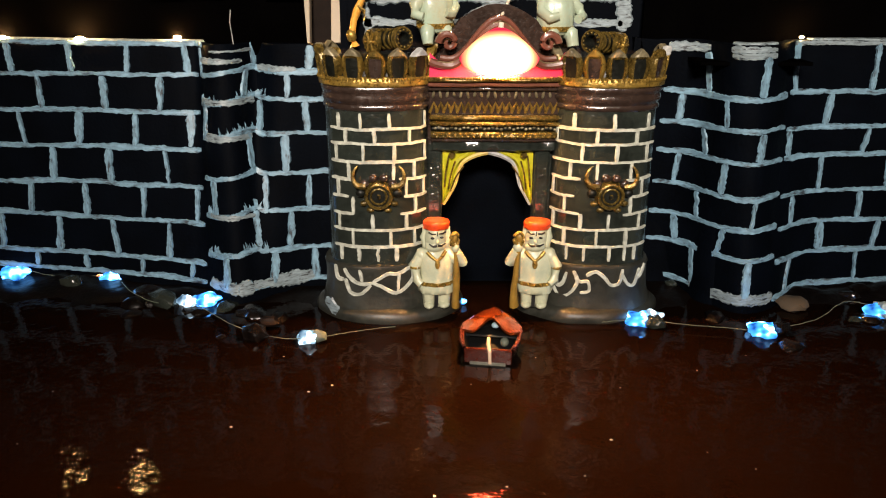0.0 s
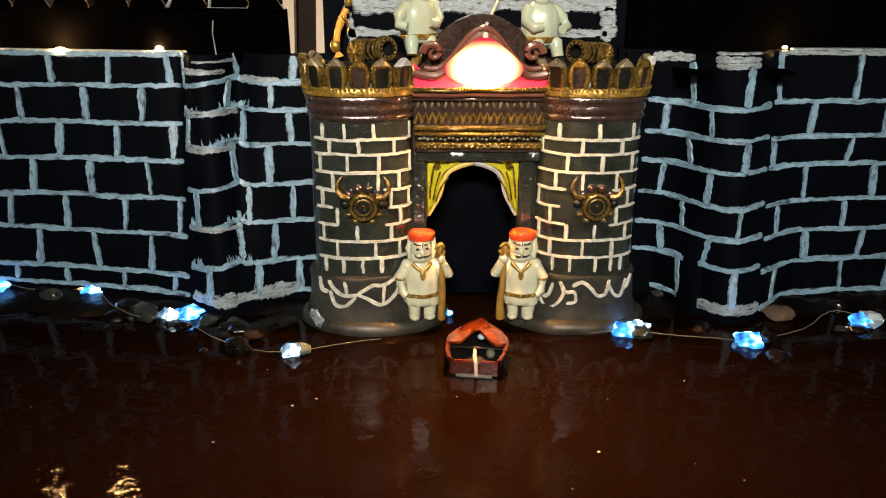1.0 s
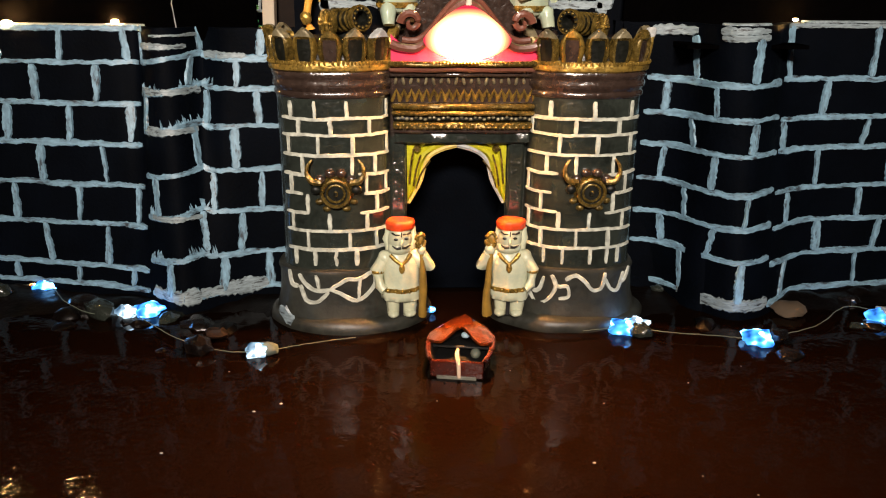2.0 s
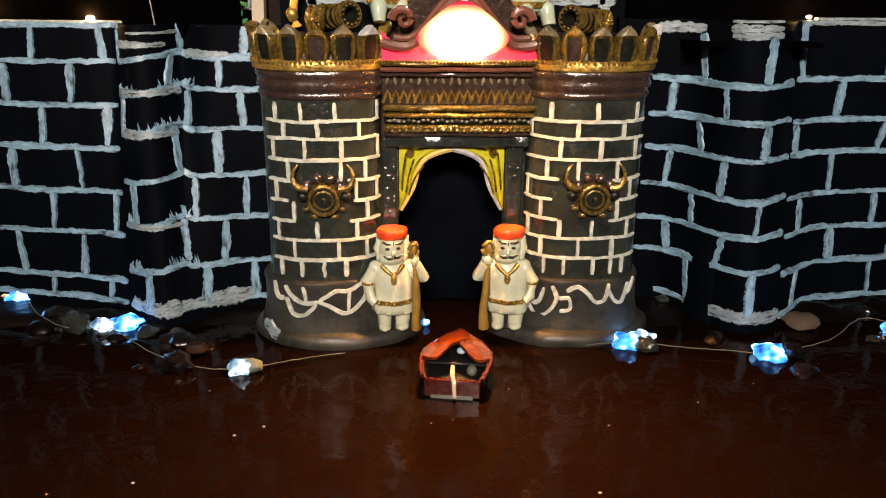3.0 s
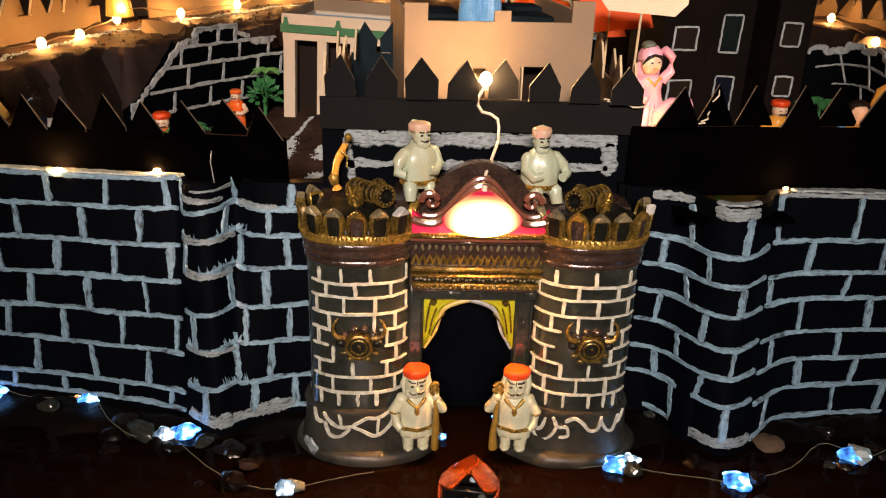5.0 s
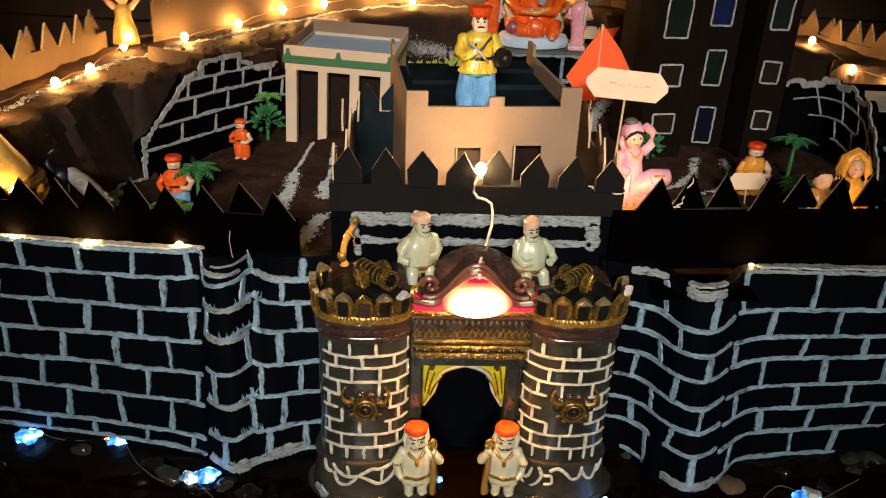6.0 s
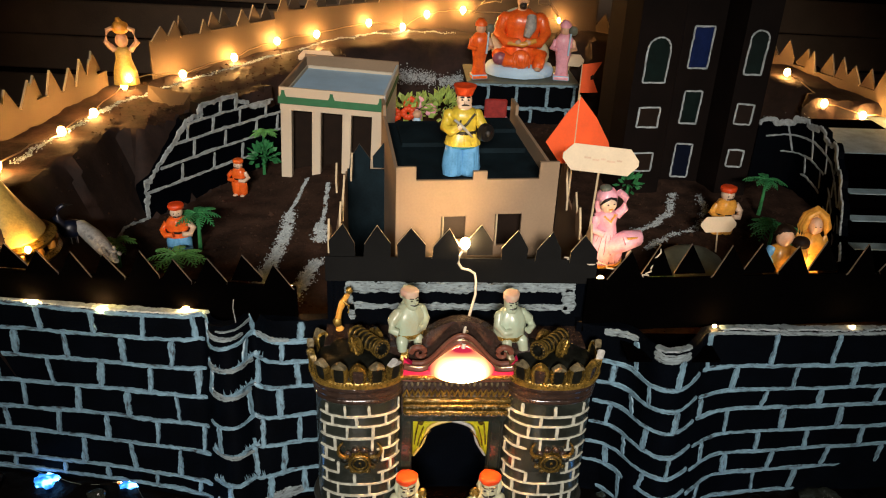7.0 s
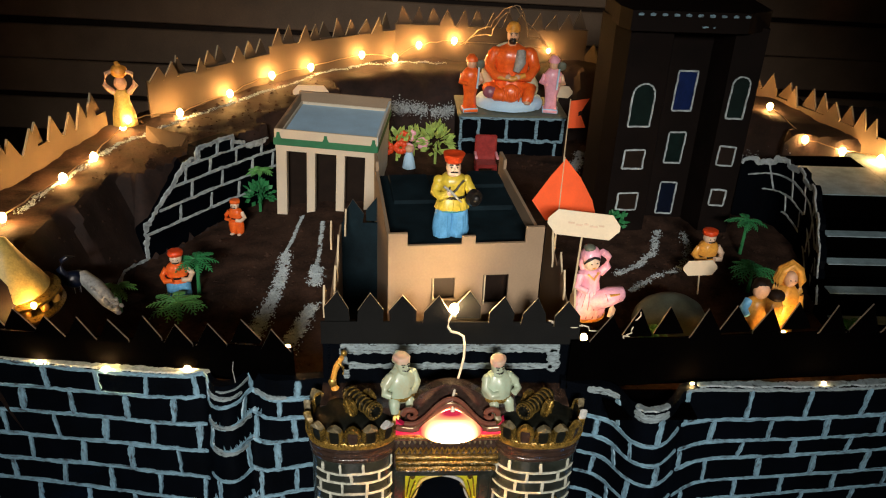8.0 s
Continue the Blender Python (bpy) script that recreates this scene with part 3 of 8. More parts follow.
# worn white edging on the tops, smears on the folds
for par, ys_, ns_, a, b, z, w, m_ in ((wall_l, LY, LN, -2.74, -2.36, 2.27, 0.055, M_DAUB), (wall_l, LY, LN, -2.62, -2.30, 2.36, 0.03, M_DAUB), (wall_l, LY, LN, -2.24, -1.85, 2.19, 0.06, M_DAUB), (wall_l, LY, LN, -9.3, -2.72, 2.405, 0.05, M_LINE), (wall_r, RY, RN, 2.75, 9.3, 2.48, 0.04, M_DAUB), (wall_r, RY, RN, 1.62, 1.96, 2.44, 0.08, M_DAUB), (wall_r, RY, RN, 2.06, 2.44, 2.46, 0.065, M_DAUB), (wall_r, RY, RN, 2.07, 2.45, 2.405, 0.06, M_DAUB), (wall_l, LY, LN, -2.74, -2.3, 0.15, 0.11, M_DAUB), (wall_l, LY, LN, -2.3, -1.75, 0.16, 0.12, M_DAUB), (wall_r, RY, RN, 2.02, 2.72, 0.13, 0.11, M_DAUB), (wall_l, LY, LN, -2.74, -2.28, 1.90, 0.075, M_DAUB), (wall_l, LY, LN, -2.72, -2.3, 1.57, 0.07, M_DAUB), (wall_l, LY, LN, -2.70, -2.28, 0.83, 0.065, M_DAUB)):
    n = max(6, int((b - a) / 0.05))
    X = [a + (b - a) * i / n for i in range(n + 1)]
    stroke(par, [(x, ys_(x, z) - 0.008, z) for x in X], [ns_(x, z) for x in X], w, m_, seed=a + z, rough=0.4, name="paint_smear")

rnd = random.Random(3)
for par, ys_, a, b, m_, hz in ((wall_l, LY, -5.4, -2.75, M_LINE2, HIGH), (wall_r, RY, 2.9, 6.0, M_DAUB, RHIGH), (wall_r, RY, 2.08, 2.45, M_DAUB, RHIGH)):
    n = int((b - a) / 0.06)
    stroke(par, [(a + (b - a) * i / n, ys_(a + (b - a) * i / n, HIGH) + 0.062 + rnd.uniform(-0.008, 0.008), hz + 0.006) for i in range(n + 1)], (0, 0, 1), 0.115, m_, seed=a, rough=0.35, name="ledge_paint")

# ---- merlon parapets of black card ----
def strip(name, a, b, z0, valley, tip, pitch, label, thick=0.022, mats=None, gap=0.28, seed=1, shoulder=0.45, lean=0.0, start=0.0, category="parapet", group="merlon parapets", wild=1.0):
    """A card strip standing from plan point a to plan point b: a band, and pointed merlons with pale cut edges."""
    a, b = Vector((*a, 0)), Vector((*b, 0))
    d = b - a
    turn = Matrix.Rotation(math.atan2(d.y, d.x), 4, "Z") @ Matrix.Translation((0, 0, z0)) @ Matrix.Rotation(radians(lean), 4, "X") @ Matrix.Translation((0, 0, -z0))
    t = thing(name, a, label, category, group)
    mats = mats or [M_CARD, M_EDGE_DIM]
    rnd = random.Random(seed)
    bm = bmesh.new()
    plate(bm, [(0, z0), (d.length, z0), (d.length, valley), (0, valley)], thick, turn, 0, None)
    put("band", bm, mats, t, smooth=False)
    n = max(1, round((d.length - start) / pitch))
    p = (d.length - start) / n
    for i in range(n):
        x0, x1 = start + p * (i + gap / 2), start + p * (i + 1 - gap / 2)
        j = lambda k=0.02: wild * rnd.uniform(-k, k)
        h = tip + j(0.025)
        s = valley + (h - valley) * shoulder
        bm = bmesh.new()
        plate(bm, [(x0 + j(0.008), valley), (x1 + j(0.008), valley), (x1 + j(), s + j()), ((x0 + x1) / 2 + j(0.03), h), (x0 + j(), s + j())], thick, turn @ Matrix.Rotation(radians(wild * rnd.uniform(-1.5, 1.5)), 4, "X"), 0, 1)
        put("merlon", bm, mats, t, smooth=False)
    return t


strip("parapet", (-5.05, 1.13), (-1.75, 0.80), 2.30, 2.83, 3.16, 0.36, "black card parapet with pointed merlons and pale cut edges", seed=3, shoulder=0.08, gap=0.08, lean=7)
strip("parapet", (-9.4, 1.97), (-5.05, 1.13), 2.30, 2.83, 3.16, 0.36, "black card parapet with pointed merlons running out of sight", seed=4, shoulder=0.08, gap=0.08, lean=7)
strip("parapet", (1.38, 0.57), (9.4, 1.15), 2.40, 3.05, 3.42, 0.392, "black card parapet with pointed merlons and pale cut edges", seed=5, shoulder=0.08, gap=0.08, start=0.185)
# bulb light put into these merlons: greyer card, brighter cream edges
strip("parapet", (-1.43, 0.66), (1.48, 0.66), 2.95, 3.24, 3.60, 0.366, "dark grey card parapet over the gate with eight pencil-shaped merlons", seed=6, gap=0.24, mats=[M_GREYC, M_CREAM])
strip("parapet", (-1.36, 3.12), (-1.36, 0.70), 2.0, 3.24, 3.58, 0.39, "card side parapet with pale cut edges behind the gate", seed=7, gap=0.24, mats=[M_CARDB, M_CREAM])
strip("parapet", (1.40, 0.70), (1.52, 3.12), 2.0, 3.24, 3.58, 0.39, "card side parapet with pale cut edges behind the gate", seed=8, gap=0.24, mats=[M_CARDB, M_CREAM])
strip("parapet", (-1.34, 3.14), (-0.70, 3.14), 1.5, 3.26, 3.62, 0.32, "dark teal card cross parapet with two merlons", seed=9, gap=0.16, mats=[M_TEAL, M_EDGE_DIM])

# wall over the gate, with whitewashed bands
bm = bmesh.new()
box(bm, (0, 0.80, 1.48), (2.84, 0.20, 2.92))
over = tagged(put("wall_over_gate", bm, M_WALL, smooth=False), "black wall behind the gate top with white painted bands", "wall", kind="structure")
rnd = random.Random(5)
for za, zb, xa, xb, w in ((2.86, 2.88, -1.22, 1.28, 0.12), (2.62, 2.62, -1.20, 1.22, 0.07), (2.86, 2.45, -1.20, -1.15, 0.10), (2.86, 2.55, 1.22, 1.24, 0.14)):
    n = 40 if xb - xa > 1 else 8
    pts = [(xa + (xb - xa) * i / n + rnd.uniform(-0.006, 0.006), 0.695, za + (zb - za) * i / n + rnd.uniform(-0.01, 0.01)) for i in range(n + 1)]
    stroke(over, pts, (0, -1, 0), w, M_DAUB, seed=za + xa, rough=0.35, name="whitewash_band")
# black panel put in for the darkness behind the archway
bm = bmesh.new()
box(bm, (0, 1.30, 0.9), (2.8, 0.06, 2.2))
tagged(put("wall_passage_dark", bm, M_BLACK, smooth=False), "black panel standing in for the darkness of the gate passage", "wall", kind="structure")

# ---- the plaster gate ----
gate = thing("fort_gate", (0, 0, 0), "painted plaster toy fort gate with two towers and lit pediment", "gate")
TOWER_X = {-1: -1.06, 1: 0.99}
TY, TA, TB = 0.20, 0.465, 0.37
BRICK_LINES = (1.93, 1.79, 1.66, 1.50, 1.34, 1.18, 1.02, 0.87, 0.71, 0.57)
UPRIGHTS = {
    -1: ((-0.32, -0.13, 0.12, 0.42), (-0.26, -0.01, 0.29), (-0.35, -0.11, 0.16, 0.42), (-0.24, 0.15, 0.33), (-0.34, 0.26, 0.41), (-0.21, 0.34), (-0.34, -0.04, 0.26), (-0.22, 0.12, 0.33), (-0.33, -0.17, 0.0, 0.17)),
    1: ((-0.31, 0.03, 0.34), (-0.43, -0.11, 0.24), (-0.23, 0.07, 0.35), (-0.32, -0.09, 0.21), (-0.44, 0.33), (-0.35, 0.23), (-0.43, -0.21, 0.04, 0.33), (-0.34, -0.06, 0.21), (-0.31, -0.16, 0.07, 0.21, 0.31)),
}


def oval(cx, grow, a, z):
    """Point and outward direction on a tower's squarish oval plan; a: the turn from its front."""
    u, v = math.sin(a), math.cos(a)
    u, v = math.copysign(abs(u) ** 0.8, u), math.copysign(abs(v) ** 0.8, v)
    n = Vector((math.copysign(abs(u) ** 1.5, u) / TA, -math.copysign(abs(v) ** 1.5, v) / TB, 0))
    return Vector((cx + TA * grow * u, TY - TB * grow * v, z)), n.normalized()


def turned(bm, prof, cx, seg=60):
    """A solid of oval plan from (half width against half a decimetre, height)."""
    rings = [[bm.verts.new(oval(cx, r / 0.5, 2 * math.pi * i / seg, z)[0]) for i in range(seg)] for r, z in prof]
    for a, b in zip(rings, rings[1:]):
        for i in range(seg):
            bm.faces.new((a[i], a[(i + 1) % seg], b[(i + 1) % seg], b[i]))
    bm.faces.new(list(reversed(rings[0])))
    bm.faces.new(rings[-1])


def petal(place, out, h, hw, seed, mats):
    """A moulded lotus petal: a raised rounded rim about a hollow dark middle."""
    rnd = random.Random(seed)
    side = Vector((0, 0, 1)).cross(out).normalized()
    bm = bmesh.new()
    us = (-1, -0.86, -0.66, -0.55, -0.25, 0, 0.25, 0.55, 0.66, 0.86, 1)
    vs = (0, 0.12, 0.3, 0.5, 0.66, 0.74, 0.84, 0.93, 1)
    wide = (0.80, 0.90, 1.0, 1.0, 0.92, 0.83, 0.64, 0.38, 0.10)
    grid = []
    for v, w in zip(vs, wide):
        row = []
        for u in us:
            rim = abs(u) > 0.6 or v > 0.7
            k = 0.020 * (1 - u * u) + 0.03 * v + (0.020 if rim else 0.0) - (0.016 if abs(u) == 1 or v == 1 else 0)
            k += 0.007 * noise.noise((u * 3 + seed, v * 4, 2))
            row.append(bm.verts.new(place + side * (u * w * hw * (1 + 0.05 * noise.noise((v * 3, seed, u)))) + out * k + Vector((0, 0, v * h - 0.012 * u * u * v))))
        grid.append(row)
    for i, (a, b) in enumerate(zip(grid, grid[1:])):
        for j in range(len(us) - 1):
            f = bm.faces.new((a[j], a[j + 1], b[j + 1], b[j]))
            inner = abs(us[j] + us[j + 1]) < 1.2 and vs[i + 1] <= 0.70
            # upper rim of most petals carries a painted pale highlight
            f.material_index = 1 if inner else (2 if vs[i] >= 0.74 and seed % 3 else 0)
    front = list(bm.faces)
    ext = bmesh.ops.extrude_face_region(bm, geom=front)
    bmesh.ops.translate(bm, verts=[v for v in ext["geom"] if isinstance(v, bmesh.types.BMVert)], vec=-out * 0.045)
    bmesh.ops.recalc_face_normals(bm, faces=bm.faces)
    return bm


def tower(side):
    cx = TOWER_X[side]
    bm = bmesh.new()
    turned(bm, [(0.38, 0.30), (0.525, 0.46), (0.510, 0.53), (0.50, 0.58), (0.497, 1.2), (0.495, 1.94), (0.49, 1.96)], cx)
    for v in bm.verts:
        v.co += Vector((v.co.x - cx, v.co.y - TY, 0)).normalized() * 0.006 * noise.noise((v.co.x * 6, v.co.y * 6, v.co.z * 5))
    t = put("tower", bm, M_STONE, gate, "dark grey-green glazed tower with white painted bricks")
    # ringed brown moulding with droplets of gloss
    bm = bmesh.new()
    turned(bm, [(0.44, 1.94), (0.505, 1.95), (0.518, 1.965), (0.518, 1.985), (0.505, 2.0), (0.515, 2.02), (0.528, 2.035), (0.530, 2.06), (0.518, 2.08), (0.522, 2.10), (0.535, 2.115), (0.537, 2.135), (0.525, 2.155), (0.45, 2.16)], cx)
    for v in bm.verts:
        v.co.z += 0.006 * noise.noise((v.co.x * 9, v.co.y * 9, 1))
    put("moulding", bm, M_BROWN, t, "brown ringed moulding")
    bm = bmesh.new()
    turned(bm, [(0.45, 2.15), (0.53, 2.152), (0.550, 2.165), (0.553, 2.20), (0.545, 2.225), (0.53, 2.24), (0.45, 2.245)], cx)
    for i in range(58):
        p, o = oval(cx, 1.105, -1.7 + 3.4 * i / 57, 2.222)
        ball(bm, p, (0.013, 0.013, 0.017), u=6, v=4)
    put("gold_band", bm, M_GOLD, t, "beaded gold band")
    bm = bmesh.new()
    turned(bm, [(0.40, 2.23), (0.49, 2.235), (0.47, 2.30), (0.40, 2.36), (0.30, 2.39), (0.10, 2.40)], cx)
    for v in bm.verts:
        v.co.z += 0.03 * noise.noise((v.co.x * 7, v.co.y * 7, 3))
    put("tower_top", bm, M_LEAFD, t)
    # lotus-petal battlements, evenly along the oval
    turn, arc, where = -2.15, 0.0, []
    while turn < 2.15:
        if arc <= 0:
            where.append(turn)
            arc += 0.196
        arc -= (oval(cx, 1.05, turn + 0.01, 0)[0] - oval(cx, 1.05, turn, 0)[0]).length
        turn += 0.01
    for i, a in enumerate(where):
        p, o = oval(cx, 1.03, a, 2.235)
        pale = (i == 8 and side > 0) or (i == 7 and side < 0)
        bm = petal(p, o, 0.25 + 0.015 * noise.noise((i * 3.1, side, 1)), 0.094, i * 2 + side + 3, None)
        put("battlement_leaf", bm, [M_OLDGOLD if i % 4 else M_GOLD, M_SILVER if pale and side > 0 else (M_BROWN if (i * side) % 3 == 1 else M_LEAFD), M_SILVER if pale else M_TIP], t)
    # painted bricks
    rnd = random.Random(31 + side)
    a0, a1 = (-0.94, 1.15) if side < 0 else (-1.30, 1.10)
    gap = (-0.36, 0.36) if side < 0 else (-0.42, 0.30)
    for k, z in enumerate(BRICK_LINES[1:-1], 1):
        for b0, b1 in [(a0, a1)] if k not in (4, 5, 6) else [(a0, gap[0] - (0.12 if k == 5 else 0)), (gap[1] + (0.1 if k == 5 else 0), a1)]:
            n = max(5, int((b1 - b0) / 0.08))
            A = [b0 + rnd.uniform(-0.03, 0.02) + (b1 - b0) * i / n for i in range(n + 1)]
            Q = [oval(cx, 1.012, a, z + rnd.uniform(-0.003, 0.003) + 0.009 * noise.noise((a * 1.6, k, side))) for a in A]
            stroke(t, [q[0] for q in Q], [q[1] for q in Q], rnd.uniform(0.024, 0.031), M_LINE2, seed=rnd.random(), rough=0.16, lift=0.006)
    for k, row in enumerate(UPRIGHTS[side]):
        for dx in row:
            a = math.copysign(math.asin(min(0.99, abs(dx) / TA) ** 1.25), dx)
            Q = [oval(cx, 1.014, a + rnd.uniform(-0.005, 0.005), BRICK_LINES[k] + (BRICK_LINES[k + 1] - BRICK_LINES[k]) * i / 4) for i in range(5)]
            stroke(t, [q[0] for q in Q], [q[1] for q in Q], rnd.uniform(0.028, 0.040), M_LINE2, seed=rnd.random(), rough=0.2, lift=0.007)
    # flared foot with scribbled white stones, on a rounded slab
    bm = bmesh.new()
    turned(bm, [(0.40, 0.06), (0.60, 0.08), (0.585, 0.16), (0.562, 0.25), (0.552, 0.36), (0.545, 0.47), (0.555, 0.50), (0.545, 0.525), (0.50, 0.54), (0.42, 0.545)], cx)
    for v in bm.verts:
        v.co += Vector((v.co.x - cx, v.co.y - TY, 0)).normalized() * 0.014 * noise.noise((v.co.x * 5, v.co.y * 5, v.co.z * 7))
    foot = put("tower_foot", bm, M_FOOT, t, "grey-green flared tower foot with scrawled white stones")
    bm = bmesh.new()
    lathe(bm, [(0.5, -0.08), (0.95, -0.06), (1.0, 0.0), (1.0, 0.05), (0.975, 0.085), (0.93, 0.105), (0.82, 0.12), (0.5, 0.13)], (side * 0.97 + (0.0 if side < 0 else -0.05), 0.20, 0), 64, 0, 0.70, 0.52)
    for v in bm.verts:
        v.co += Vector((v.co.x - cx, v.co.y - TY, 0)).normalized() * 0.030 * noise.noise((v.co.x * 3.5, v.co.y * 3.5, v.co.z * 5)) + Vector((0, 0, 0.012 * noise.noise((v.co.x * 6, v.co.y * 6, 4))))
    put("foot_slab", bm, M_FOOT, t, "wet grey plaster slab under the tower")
    scrawl = (
        ((-0.80, 0.52), (-0.74, 0.40), (-0.58, 0.39)), ((-0.56, 0.50), (-0.45, 0.42), (-0.26, 0.36), (-0.05, 0.37)),
        ((-0.54, 0.40), (-0.44, 0.27), (-0.24, 0.26), (-0.08, 0.35)), ((-0.25, 0.50), (-0.21, 0.38)), ((0.30, 0.47), (0.27, 0.29)),
        ((-0.06, 0.37), (0.10, 0.46), (0.28, 0.46), (0.52, 0.51), (0.56, 0.40), (0.24, 0.27), (-0.02, 0.36), (-0.06, 0.37)),
    ) if side < 0 else (
        ((-0.86, 0.42), (-0.78, 0.33), (-0.64, 0.34), (-0.55, 0.46)), ((-1.02, 0.30), (-0.88, 0.31), (-0.68, 0.22), (-0.45, 0.26), (-0.33, 0.38), (-0.41, 0.48)),
        ((-0.37, 0.42), (-0.28, 0.38), (-0.15, 0.38), (-0.13, 0.29), (-0.27, 0.27)), ((-0.18, 0.44), (-0.05, 0.48), (0.04, 0.42), (0.13, 0.35), (0.27, 0.37), (0.32, 0.50)),
        ((0.32, 0.45), (0.44, 0.35), (0.60, 0.34), (0.72, 0.49)), ((0.62, 0.40), (0.78, 0.42), (0.90, 0.52)),
    )
    for j, bend in enumerate(scrawl):
        P = [oval(cx, 1.115, q.x, q.y) for q in curve_through([(a, z, 0) for a, z in bend], 5)]
        stroke(foot, [q[0] for q in P], [q[1] for q in P], 0.036, M_LINE2, seed=j * 3 + side, rough=0.22, name="painted_scrawl", lift=0.010)
    if side < 0:
        P = [oval(cx, 1.22, -1.02 + 0.06 * i, 0.16 - 0.015 * i) for i in range(7)]
        stroke(foot, [q[0] for q in P], [q[1] for q in P], 0.13, M_DAUB, seed=8, rough=0.5, name="paint_daub", lift=0.012)
    # shield with horns
    sh = new("shield")
    sh.parent = t
    p, o = oval(cx, 1.0, 0.02 if side < 0 else 0.04, 1.20)
    m = Matrix.Translation(p) @ Matrix.Rotation(math.atan2(o.x, -o.y), 4, "Z")
    bm = bmesh.new()
    cone(bm, m @ Vector((0, 0.02, 0)), m @ Vector((0, -0.03, 0)), 0.145, 0.12, 0, 24)
    for r, th, d in ((0.108, 0.017, 0.052), (0.070, 0.011, 0.05)):
        tube(bm, [m @ Vector((r * math.cos(q), -d, r * math.sin(q))) for q in [2 * math.pi * i / 24 for i in range(25)]], th, 0, 7)
    cone(bm, m @ Vector((0, 0, 0)), m @ Vector((0, -0.045, 0)), 0.10, 0.095, 0, 24)
    box(bm, m @ Vector((0, -0.055, 0)), (0.034, 0.03, 0.045), 0, bev=0.008)
    for i in range(6):
        a = 0.15 + i * (math.pi - 0.3) / 5
        ball(bm, m @ Vector((0.165 * math.cos(a), -0.014, 0.165 * math.sin(a) + 0.012 * noise.noise((i, side, 1)))), (0.045, 0.032, 0.038), 2 if i not in (0, 5) else 1, u=9, v=7)
    for i in (0, 1, 3, 4):
        a = math.pi + 0.5 + i * (math.pi - 1.0) / 4
        ball(bm, m @ Vector((0.155 * math.cos(a), -0.010, 0.155 * math.sin(a))), (0.035, 0.022, 0.026), 0, u=8, v=6)
    put("shield_disc", bm, [M_OLDGOLD, M_LEAFD, M_BROWN], sh, "gilt round shield with rings")
    for s in (-1, 1):
        bm = bmesh.new()
        bend = curve_through([(s * 0.12, -0.03, 0.09), (s * 0.185, -0.045, 0.10), (s * 0.225, -0.04, 0.16), (s * 0.215, -0.035, 0.23), (s * 0.180, -0.03, 0.275)], 4)
        tube(bm, [m @ p_ for p_ in bend], [0.032 - 0.025 * i / (len(bend) - 1) for i in range(len(bend))], 0, 8)
        put("horn", bm, M_OLDGOLD, sh)
    return t


tower(-1)
tower(1)

# wall between the towers with the arched opening
DRAPE = ((1.03, 0.405), (1.11, 0.36), (1.23, 0.30), (1.38, 0.262), (1.45, 0.21), (1.50, 0.11), (1.53, 0.0))


def arch(z):
    """Half width of the opening at height z."""
    return 0.42 if z < 1.0 else float(np.interp(z, [q[0] for q in DRAPE], [q[1] for q in DRAPE])) + (0.012 if z < 1.52 else 0.0)


bm = bmesh.new()
AC = -0.055
n = 26
for s in (-1, 1):
    prev = None
    for i in range(n + 1):
        z = min(-0.02 + 1.56 * i / n, 1.53)
        w = arch(z)
        cur = [bm.verts.new((AC + s * w, y, z)) for y in (0.16, 0.70)] + [bm.verts.new((s * 0.75, y, z)) for y in (0.16, 0.70)]
        if prev:
            bm.faces.new((prev[0], prev[1], cur[1], cur[0]))
            bm.faces.new((prev[0], cur[0], cur[2], prev[2]))
            bm.faces.new((prev[1], prev[3], cur[3], cur[1]))
        prev = cur
bmesh.ops.recalc_face_normals(bm, faces=bm.faces)
put("arch_wall", bm, M_STONE, gate, "dark wall round the pointed archway")
bm = bmesh.new()
box(bm, (0, 0.43, 2.0), (1.5, 0.54, 0.90))
put("gate_block", bm, M_BROWN, gate, smooth=False)
for s in (-1, 1):
    bm = bmesh.new()
    box(bm, (AC + s * 0.495, 0.13, 0.80), (0.14, 0.10, 1.6), bev=0.025)
    for v in bm.verts:
        v.co.x += 0.008 * noise.noise((v.co.z * 4, s, 1))
    put("jamb", bm, M_STONE, gate)
    bm = bmesh.new()
    for i in range(14):
        ball(bm, (AC + s * (0.49 + 0.035 * math.sin(i * 2.2)), 0.085, 1.02 + 0.035 * i * (1 + 0.3 * math.sin(i))), (0.014, 0.012, 0.018), u=7, v=5)
    put("jamb_beads", bm, M_STONE, gate)
